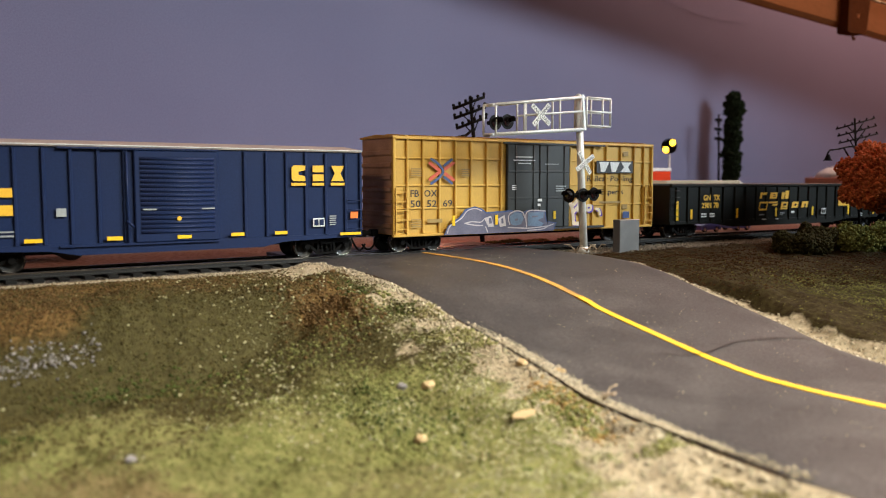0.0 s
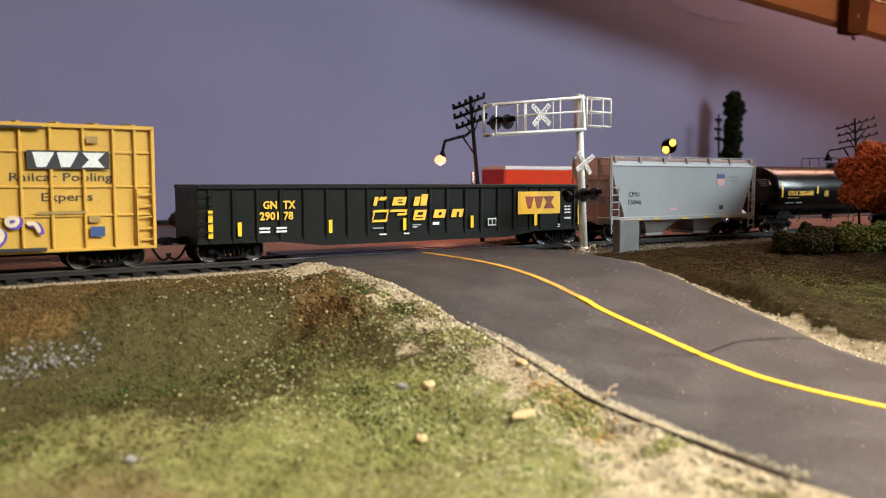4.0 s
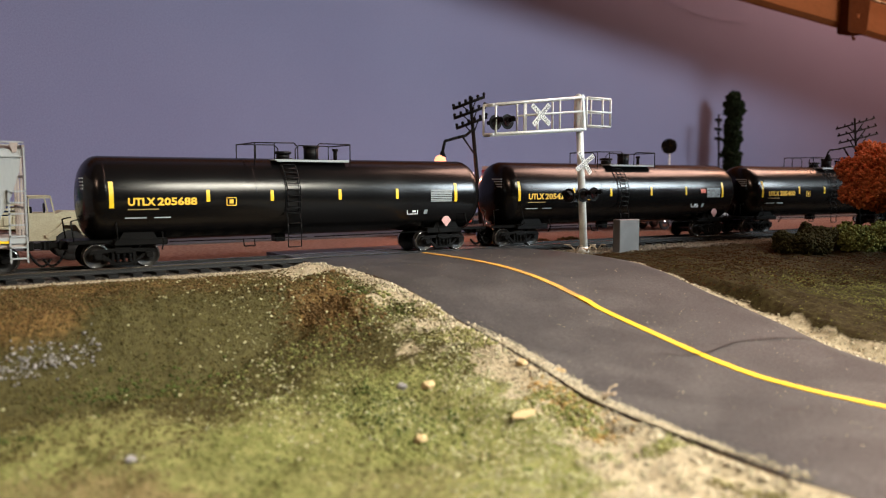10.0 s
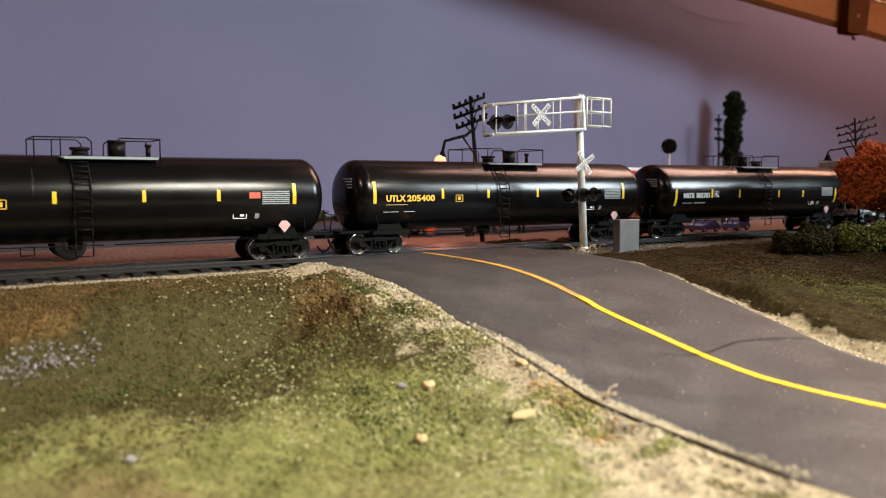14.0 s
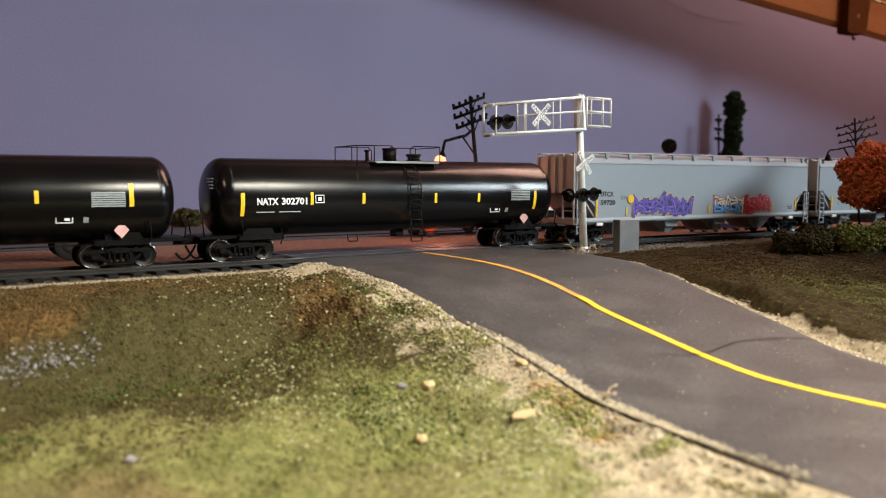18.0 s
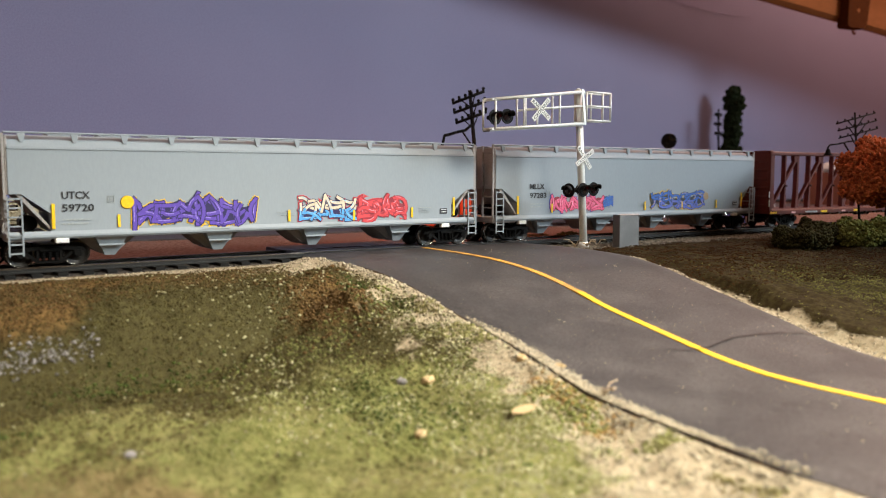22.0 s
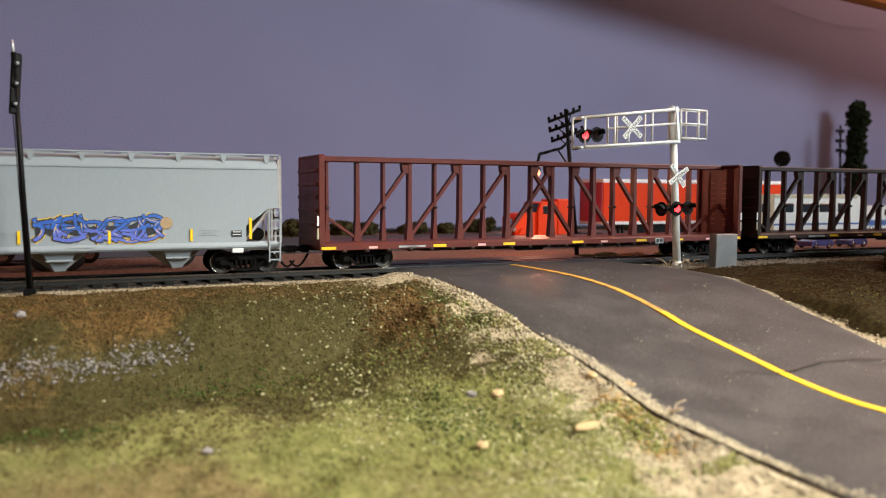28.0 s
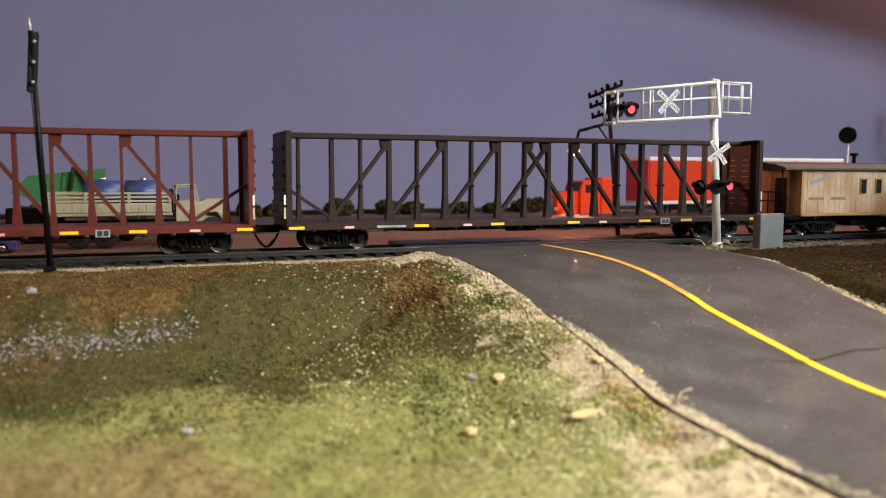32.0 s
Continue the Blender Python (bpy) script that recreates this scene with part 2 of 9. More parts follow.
M = dict(
    navy=material("navy_paint", (0.010, 0.021, 0.068), 0.45, second=(0.008, 0.015, 0.052), scale=60, spec=0.18),
    box_yellow=material("yellow_paint", (0.56, 0.335, 0.050), 0.5, second=(0.44, 0.25, 0.055), scale=60, stretch=(1, 1, 0.35), grain=0.06, bump=0.05),
    box_end=material("weathered_tan_end", (0.50, 0.31, 0.18), 0.65, second=(0.26, 0.15, 0.085), scale=60, amount=0.7),
    door_grey=material("grey_door_paint", (0.021, 0.025, 0.027), 0.5, second=(0.030, 0.033, 0.034)),
    letter_yellow=material("yellow_lettering", (0.80, 0.46, 0.03), 0.5, amount=0.15),
    letter_white=material("white_lettering", (0.68, 0.70, 0.70), 0.55, amount=0.15),
    letter_black=material("black_lettering", (0.02, 0.022, 0.028), 0.55, amount=0.1),
    letter_grey=material("grey_lettering", (0.30, 0.33, 0.34), 0.55, amount=0.1),
    letter_faded=material("faded_dark_lettering", (0.040, 0.032, 0.020), 0.6, amount=0.2),
    letter_olive=material("faded_lettering", (0.30, 0.20, 0.06), 0.6, amount=0.1),
    logo_red=material("red_logo_paint", (0.60, 0.10, 0.05), 0.5, amount=0.2),
    logo_blue=material("blue_logo_paint", (0.035, 0.07, 0.20), 0.5, amount=0.2),
    logo_brown=material("brown_logo_paint", (0.24, 0.045, 0.015), 0.5, amount=0.2),
    logo_pink=material("faded_pink_logo", (0.68, 0.38, 0.36), 0.5, amount=0.2),
    orange=material("orange_label", (0.80, 0.19, 0.02), 0.5, amount=0.1),
    gon_black=material("black_gondola_paint", (0.007, 0.0085, 0.0075), 0.45, second=(0.011, 0.012, 0.011), spec=0.14),
    tank_black=material("gloss_black_tank", (0.0030, 0.0030, 0.0033), 0.23, second=(0.004, 0.0037, 0.0035), spec=0.33, amount=0.5, scale=40, bump=0.02),
    under=material("black_underframe", (0.003, 0.0028, 0.0027), 0.5, second=(0.006, 0.005, 0.0045), amount=0.4, spec=0.09),
    wheel=material("dark_wheel_steel", (0.012, 0.011, 0.010), 0.4, metal=0.2, second=(0.03, 0.02, 0.015), spec=0.3),
    tread=material("bright_wheel_tread", (0.42, 0.41, 0.40), 0.25, metal=1.0, bump=0.03),
    hopper=material("pale_grey_hopper", (0.272, 0.308, 0.342), 0.45, second=(0.252, 0.283, 0.306), scale=22, stretch=(1, 1, 0.3), bump=0.01, grain=0.03),
    hopper_end=material("weathered_hopper_end", (0.31, 0.29, 0.28), 0.6, second=(0.22, 0.18, 0.16)),
    hopper_worn=material("weathered_pale_hopper", (0.325, 0.345, 0.355), 0.50, second=(0.26, 0.26, 0.25), scale=22, amount=0.4, stretch=(1, 1, 0.25), bump=0.02, grain=0.04),
    cage=material("brown_grey_cage", (0.33, 0.27, 0.24), 0.6, second=(0.20, 0.14, 0.12)),
    beam_red=material("oxide_red_centerbeam", (0.105, 0.020, 0.014), 0.45, second=(0.055, 0.013, 0.010), spec=0.3),
    beam_brown=material("dark_brown_centerbeam", (0.022, 0.012, 0.009), 0.5, second=(0.036, 0.016, 0.010), spec=0.2),
    ochre=material("dull_ochre_paint", (0.48, 0.27, 0.06), 0.6),
    caboose=material("faded_cream_caboose", (0.66, 0.46, 0.28), 0.65, second=(0.36, 0.14, 0.035), amount=0.95, scale=46, stretch=(1, 1, 0.6)),
    caboose_roof=material("grey_caboose_roof", (0.12, 0.105, 0.09), 0.75),
    marker=material("yellow_reflector", (0.82, 0.52, 0.02), 0.35, amount=0.1),
    white=material("white_paint", (0.74, 0.74, 0.72), 0.5, amount=0.2),
    silver=material("silver_paint", (0.72, 0.74, 0.73), 0.42, metal=0.25, second=(0.60, 0.60, 0.58)),
    box_grey=material("grey_cabinet_paint", (0.17, 0.172, 0.175), 0.38, metal=0.4, second=(0.26, 0.26, 0.26), scale=150, fine=4000),
    black=material("matt_black_plastic", (0.004, 0.004, 0.0044), 0.42, amount=0.2, spec=0.14),
    pole=material("dark_brown_pole", (0.008, 0.007, 0.0065), 0.8, spec=0.1),
    rail=material("blackened_rail", (0.012, 0.0115, 0.011), 0.5, metal=0.2),
    railtop=material("bright_rail_head", (0.36, 0.35, 0.34), 0.24, metal=1.0, bump=0.02),
    tie=material("black_tie", (0.007, 0.0065, 0.006), 0.7, second=(0.014, 0.012, 0.011), spec=0.2),
    asphalt=material("grey_road", (0.040, 0.038, 0.039), 0.5, second=(0.072, 0.067, 0.066), scale=60, fine=1100, amount=0.55, bump=0.35, grain=0.48, spec=0.22),
    road_edge=material("dark_road_edge", (0.09, 0.075, 0.060), 0.9, second=(0.20, 0.16, 0.11), scale=260, amount=0.9),
    line=material("yellow_road_line", (0.80, 0.47, 0.014), 0.5, second=(0.66, 0.37, 0.03), amount=0.6, scale=70),
    line_worn=material("worn_road_line", (0.60, 0.32, 0.045), 0.6, second=(0.26, 0.15, 0.05), amount=0.8, scale=160),
    crack=material("crack_filler", (0.015, 0.013, 0.013), 0.6),
    gravel=material("tan_gravel", (0.35, 0.305, 0.225), 0.9, second=(0.25, 0.215, 0.150), amount=0.8, scale=120, spec=0.08, island=0.45),
    track_gravel=material("grey_brown_gravel", (0.165, 0.145, 0.115), 0.9, second=(0.10, 0.085, 0.065), scale=200, spec=0.08, island=0.4),
    grit=material("khaki_grit", (0.34, 0.325, 0.20), 0.9, second=(0.20, 0.195, 0.095), scale=300, spec=0.08, island=0.4),
    stone=material("pale_stones", (0.20, 0.188, 0.188), 0.85, second=(0.10, 0.092, 0.090), scale=300, island=0.35),
    ballast=material("grey_ballast", (0.045, 0.040, 0.036), 0.9, second=(0.020, 0.018, 0.016), spec=0.08, island=0.4),
    turf=material("olive_turf", (0.072, 0.060, 0.021), 0.95, second=(0.048, 0.036, 0.013), amount=0.8, scale=40, spec=0.08, island=0.5),
    khaki=material("khaki_flock", (0.165, 0.130, 0.060), 0.95, second=(0.125, 0.105, 0.042), scale=40, spec=0.08, island=0.35),
    ochre_soil=material("ochre_soil", (0.34, 0.215, 0.085), 0.95, second=(0.25, 0.16, 0.07), spec=0.08, island=0.3),
    turf_fresh=material("fresh_green_turf", (0.140, 0.145, 0.050), 0.95, second=(0.085, 0.085, 0.028), amount=0.9, scale=60, spec=0.08, island=0.5),
    turf_bright=material("yellow_green_turf", (0.162, 0.170, 0.056), 0.95, second=(0.175, 0.146, 0.072), amount=1.0, scale=26, spec=0.08, island=0.22),
    turf_brown=material("brown_turf", (0.085, 0.050, 0.020), 0.95, second=(0.120, 0.082, 0.034), scale=60, spec=0.08, island=0.4),
    verge=material("dark_brown_soil", (0.041, 0.018, 0.006), 0.95, second=(0.018, 0.012, 0.004), scale=36, spec=0.08, island=0.4),
    verge_green=material("dark_olive_grass", (0.120, 0.115, 0.036), 0.95, second=(0.045, 0.042, 0.012), amount=0.9, scale=50, spec=0.08, island=0.4),
    turf_dark=material("dark_green_turf", (0.046, 0.064, 0.016), 0.95, second=(0.034, 0.045, 0.012), scale=80, spec=0.08, island=0.5),
    leaf=material("dry_leaf", (0.40, 0.29, 0.15), 0.9),
    twig=material("pale_twig", (0.34, 0.26, 0.17), 0.85),
    bush=material("olive_bush", (0.155, 0.165, 0.048), 0.95, second=(0.050, 0.055, 0.014), scale=120, spec=0.08, island=0.6),
    bush_dark=material("dark_olive_bush", (0.038, 0.034, 0.013), 0.95, second=(0.020, 0.019, 0.008), scale=120, spec=0.08, island=0.6),
    autumn=material("orange_foliage", (0.53, 0.155, 0.060), 0.95, second=(0.38, 0.085, 0.030), scale=160, spec=0.08, island=0.5),
    trunk=material("brown_bark", (0.06, 0.04, 0.03), 0.9),
    poplar=material("dark_green_foliage", (0.017, 0.025, 0.011), 0.95, second=(0.010, 0.013, 0.007), spec=0.08, island=0.5),
    wall=material("lilac_blue_wall", (0.220, 0.213, 0.345), 0.75, second=(0.206, 0.198, 0.322), scale=6, fine=900, amount=0.6, bump=0.03),
    bracket=material("dark_brown_bracket", (0.075, 0.022, 0.008), 0.95, spec=0.0, bump=0.0),
    wood=material("warm_wood", (0.26, 0.088, 0.030), 0.9, spec=0.05, second=(0.16, 0.043, 0.011), scale=14, stretch=(0.12, 1, 1), amount=0.8),
    cord=material("tan_cord", (0.42, 0.22, 0.10), 0.9),
    wall_shadow_line=material("shadow_line_paint", (0.22, 0.207, 0.318), 0.8),
    ceiling=material("wood_ceiling", (0.40, 0.22, 0.12), 0.8, second=(0.30, 0.15, 0.08), scale=8),
    plaster=material("dim_plaster", (0.13, 0.11, 0.10), 0.9),
    truck_red=material("red_orange_paint", (0.64, 0.050, 0.008), 0.40, amount=0.15, spec=0.15),
    trailer_red=material("orange_red_trailer", (0.68, 0.046, 0.005), 0.45, amount=0.15, bump=0.02, spec=0.10),
    trailer_front=material("deep_red_trailer_nose", (0.42, 0.025, 0.025), 0.4, amount=0.2),
    chrome=material("chrome", (0.75, 0.75, 0.76), 0.15, metal=1.0, bump=0.0),
    cream=material("cream_paint", (0.40, 0.365, 0.25), 0.6, second=(0.28, 0.24, 0.15)),
    tank_blue=material("navy_tank", (0.030, 0.055, 0.17), 0.4),
    green=material("green_dump_body", (0.035, 0.165, 0.05), 0.5),
    tan=material("tan_spray_and_shade", (0.36, 0.25, 0.14), 0.6),
    bus_white=material("white_bus_paint", (0.62, 0.62, 0.58), 0.4, amount=0.1),
    window=material("dark_window", (0.02, 0.025, 0.03), 0.1, amount=0.1, bump=0.0),
    stripe=material("blue_stripe", (0.05, 0.10, 0.30), 0.4),
    salmon=material("salmon_stucco", (0.55, 0.21, 0.13), 0.8),
    violet=material("violet_light_patch", (0.07, 0.07, 0.24), 0.3),
    tyre=material("black_tyre", (0.012, 0.012, 0.012), 0.8),
    fence=material("black_skirting", (0.006, 0.006, 0.007), 0.8),
    purple=material("purple_spray", (0.10, 0.05, 0.38), 0.55, amount=0.2),
    purple_dark=material("dark_purple_spray", (0.014, 0.008, 0.075), 0.55, amount=0.2),
    lilac=material("lilac_spray", (0.32, 0.24, 0.66), 0.55, amount=0.2),
    sky_light=material("pale_blue_spray", (0.25, 0.52, 0.78), 0.55, amount=0.2),
    sky=material("light_blue_spray", (0.07, 0.33, 0.70), 0.55, amount=0.2),
    sky_deep=material("deep_periwinkle_spray", (0.10, 0.14, 0.52), 0.55, amount=0.2),
    red=material("red_spray", (0.60, 0.045, 0.055), 0.55, amount=0.2),
    red_dark=material("dark_red_spray", (0.26, 0.015, 0.03), 0.55, amount=0.2),
    pink=material("pink_spray", (0.72, 0.10, 0.22), 0.55, amount=0.2),
    pink_light=material("light_pink_spray", (0.80, 0.35, 0.45), 0.55, amount=0.2),
    blue=material("blue_spray", (0.025, 0.11, 0.46), 0.55, amount=0.2),
    slate=material("slate_spray", (0.125, 0.120, 0.175), 0.55, second=(0.065, 0.070, 0.120), amount=0.8, scale=120),
    slate_light=material("pale_slate_spray", (0.50, 0.46, 0.48), 0.55, amount=0.4),
    sky_dull=material("dull_blue_spray", (0.13, 0.20, 0.31), 0.55, amount=0.4),
    spray_cream=material("cream_spray", (0.66, 0.55, 0.40), 0.55, amount=0.4),
    lamp_on=glow("warm_bulb", (1.0, 0.38, 0.19), 2.3),
    red_on=glow("red_signal_glow", (1.0, 0.025, 0.03), 7.0),
    red_off=material("dark_red_lens", (0.010, 0.004, 0.004), 0.25, bump=0.0),
    amber_on=glow("amber_signal_glow", (1.0, 0.55, 0.03), 8.0),
    amber_off=material("dark_amber_lens", (0.012, 0.011, 0.010), 0.15, bump=0.0),
)

# ---- ground, road, track ----
rng = np.random.default_rng(7)
LATTICE = rng.random((64, 64))


def bumps(x, y, size):
    """Smooth random relief between 0 and 1, with features of the given size."""
    u, v = np.asarray(x) / size + 900.0, np.asarray(y) / size + 900.0
    i, j = np.floor(u).astype(int), np.floor(v).astype(int)
    a, b = u - i, v - j
    a, b = a * a * (3 - 2 * a), b * b * (3 - 2 * b)
    g = lambda p, q: LATTICE[p % 64, q % 64]
    return (g(i, j) * (1 - a) + g(i + 1, j) * a) * (1 - b) + (g(i, j + 1) * (1 - a) + g(i + 1, j + 1) * a) * b


def step(x, a, b):
    t = np.clip((np.asarray(x) - a) / (b - a), 0, 1)
    return t * t * (3 - 2 * t)


_y = np.linspace(-1.2, 0.6, 901)
_z = np.interp(_y, [-0.5, -0.35, -0.28, -0.22, -0.208, -0.18, -0.148, -0.137, -0.109, -0.085, -0.06],
               [-0.030, -0.0285, -0.0257, -0.0224, -0.0210, -0.0165, -0.0113, -0.0088, -0.0032, -0.0008, 0.0])
_k = np.exp(-0.5 * (np.arange(-9, 10) * 0.002 / 0.007) ** 2)
_z = np.convolve(np.pad(_z, 9, mode="edge"), _k / _k.sum(), mode="valid")


def road_z(y):
    """The road's height: level at the crossing, then down the bank."""
    return np.interp(y, _y, _z)


def left_edge(y):
    return np.interp(y, [-0.40, -0.284, -0.267, -0.2413, -0.2083, -0.184, -0.155, -0.10, -0.06, 0.0],
                     [0.175, 0.1562, 0.1528, 0.1512, 0.1497, 0.1525, 0.1540, 0.1545, 0.156, 0.152])


def right_edge(y):
    return np.interp(y, [-0.40, -0.2268, -0.2011, -0.1863, -0.1561, -0.141, -0.114, -0.0926, -0.05, 0.0],
                     [0.262, 0.2655, 0.2690, 0.2741, 0.2808, 0.2822, 0.2870, 0.2900, 0.290, 0.284])


ROAD_L, ROAD_R = 0.152, 0.283


def ground_z(x, y):
    x, y = np.asarray(x, float), np.asarray(y, float)
    rz = road_z(y)
    le, re = left_edge(y), right_edge(y)
    bank = -0.0035 - 0.0240 * step(-y, 0.078 + 0.012 * bumps(x, y, 0.06), 0.125)
    lip = 0.0005 * step(-y, 0.19, 0.23) + 0.0005 * bumps(x, y, 0.009)
    left = np.maximum(bank, rz - 0.0012 - lip - 0.26 * np.maximum(0, le - 0.004 - x))
    bank_r = -0.0040 - 0.020 * step(-y, 0.10, 0.27) - 0.004 * step(x, 0.30, 0.45) * step(-y, 0.06, 0.12)
    right = np.maximum(bank_r, rz - 0.0015 - 0.22 * np.maximum(0, x - re - 0.002))
    z = np.where(x < 0.21, left, right)
    mound = 0.0050 * np.exp(-(((x - 0.126) / 0.018) ** 2 + ((y + 0.096) / 0.018) ** 2)) + 0.0058 * np.exp(-(((x - 0.127) / 0.008) ** 2 + ((y + 0.116) / 0.008) ** 2)) * (0.5 + bumps(x, y, 0.006))
    z = z + mound * (x < 0.15) + 0.0022 * np.exp(-(((x - 0.143) / 0.010) ** 2 + ((y + 0.040) / 0.010) ** 2)) * (x < 0.151)
    rough = (bumps(x, y, 0.013) - 0.5) * 0.0034 + (bumps(x, y, 0.0045) - 0.5) * 0.0016
    edge = step(np.minimum(np.abs(x - le), np.abs(x - re)), 0.0, 0.012)
    away = step(np.abs(y), 0.026, 0.045)
    z = z + rough * away * (0.25 + 0.75 * edge)
    inner = np.minimum(x - le, re - x)
    near = (1 - step(np.abs(x - re), 0.006, 0.014)) * (y < -0.03)
    z = z * (1 - near) + near * (rz - 0.0019 - 0.15 * np.maximum(0, x - re))
    z = np.where((inner > 0) & (y < 0.03), np.minimum(z, rz - 0.0016 - 0.0012 * step(inner, 0.0, 0.005)), z)
    bed = 1 - step(np.abs(y), 0.0160, 0.021)
    z = np.where(bed > 0, z * (1 - bed) + (-0.0037) * bed, z)
    back = step(y, 0.022, 0.032)
    return z * (1 - back) + (-0.0048 + 0.0008 * (bumps(x, y, 0.05) - 0.5)) * back


def grid_mesh(name, xs, ys, height):
    X, Y = np.meshgrid(xs, ys)
    Z = height(X, Y)
    co = np.stack([X, Y, Z], -1).reshape(-1, 3)
    nx, ny = len(xs), len(ys)
    i = np.arange((nx - 1) * (ny - 1))
    a = i // (nx - 1) * nx + i % (nx - 1)
    quads = np.stack([a, a + 1, a + nx + 1, a + nx], -1)
    me = bpy.data.meshes.new(name)
    me.vertices.add(len(co))
    me.vertices.foreach_set("co", co.ravel())
    me.loops.add(quads.size)
    me.loops.foreach_set("vertex_index", quads.ravel())
    me.polygons.add(len(quads))
    me.polygons.foreach_set("loop_start", np.arange(0, quads.size, 4))
    me.polygons.foreach_set("use_smooth", np.ones(len(quads), bool))
    me.update(calc_edges=True)
    return me, X.ravel(), Y.ravel()


def zone_sand(x, y):
    """How sandy the soil is: the road's shoulders, the ballast's foot and the bare patch."""
    wob = (bumps(x, y, 0.03) - 0.5) * 0.022 + (bumps(x, y, 0.006) - 0.5) * 0.016
    wide = 0.0150 - 0.0020 * (1 - step(-y, 0.09, 0.14)) + 0.046 * step(-y, 0.205, 0.285)
    a = 1 - step(left_edge(y) - x + wob, wide * 0.5, wide * 1.5)
    thin = 0.0048 + 0.0060 * step(-y, 0.15, 0.24)
    b = (1 - step(x - right_edge(y) + wob * 0.35, thin, thin + 0.004)) * (x > 0.21) * 0.75
    c = 1 - step(np.abs(y + 0.0255 + 0.003 * bumps(x, y, 0.02)), 0.003, 0.008)
    d = np.exp(-(((x - 0.148) / 0.022) ** 2 + ((y + 0.045) / 0.018) ** 2)) * 1.3
    return np.clip(np.maximum(np.maximum(np.where(x < 0.21, a, b), c * 0.9), d), 0, 1)


def zone_pale(x, y):
    """The strip of thin grass beside the road where sand shows between the tufts."""
    d = left_edge(y) - x + (bumps(x, y, 0.02) - 0.5) * 0.024 + (bumps(x, y, 0.005) - 0.5) * 0.012
    wide = 0.028 + 0.050 * step(-y, 0.17, 0.27)
    return np.clip((1 - step(d, wide * 0.25, wide * 1.25)) * step(-y, 0.105, 0.14), 0, 1)


def zone_green(x, y):
    w = (bumps(x, y, 0.035) - 0.5) * 0.05
    return np.clip(step(-y + w, 0.120, 0.182) * 0.95, 0, 1)


def zone_brown(x, y):
    w = (bumps(x, y, 0.03) - 0.5) * 0.04
    deep = 0.022 * (1 - step(x + 1.2 * w + 0.03 * (bumps(x, y, 0.012) - 0.5), 0.0, 0.07))
    a = (1 - step(-y + w, 0.062 + deep, 0.095 + deep)) * (1 - 0.35 * step(x, 0.03, 0.10))
    b = np.exp(-(((x - 0.1215) / 0.011) ** 2 + ((y + 0.106) / 0.015) ** 2)) * 1.1
    return np.clip(np.maximum(a * 0.62, b), 0, 1)


def zone_khaki(x, y):
    """Dry bare turf at the foot of the slope, away from the road."""
    w = (bumps(x, y, 0.03) - 0.5) * 0.04 + (bumps(x, y, 0.009) - 0.5) * 0.02
    return np.clip((1 - step(x + w, 0.020, 0.060)) * step(-y + w, 0.150, 0.205) * 0.85, 0, 1)


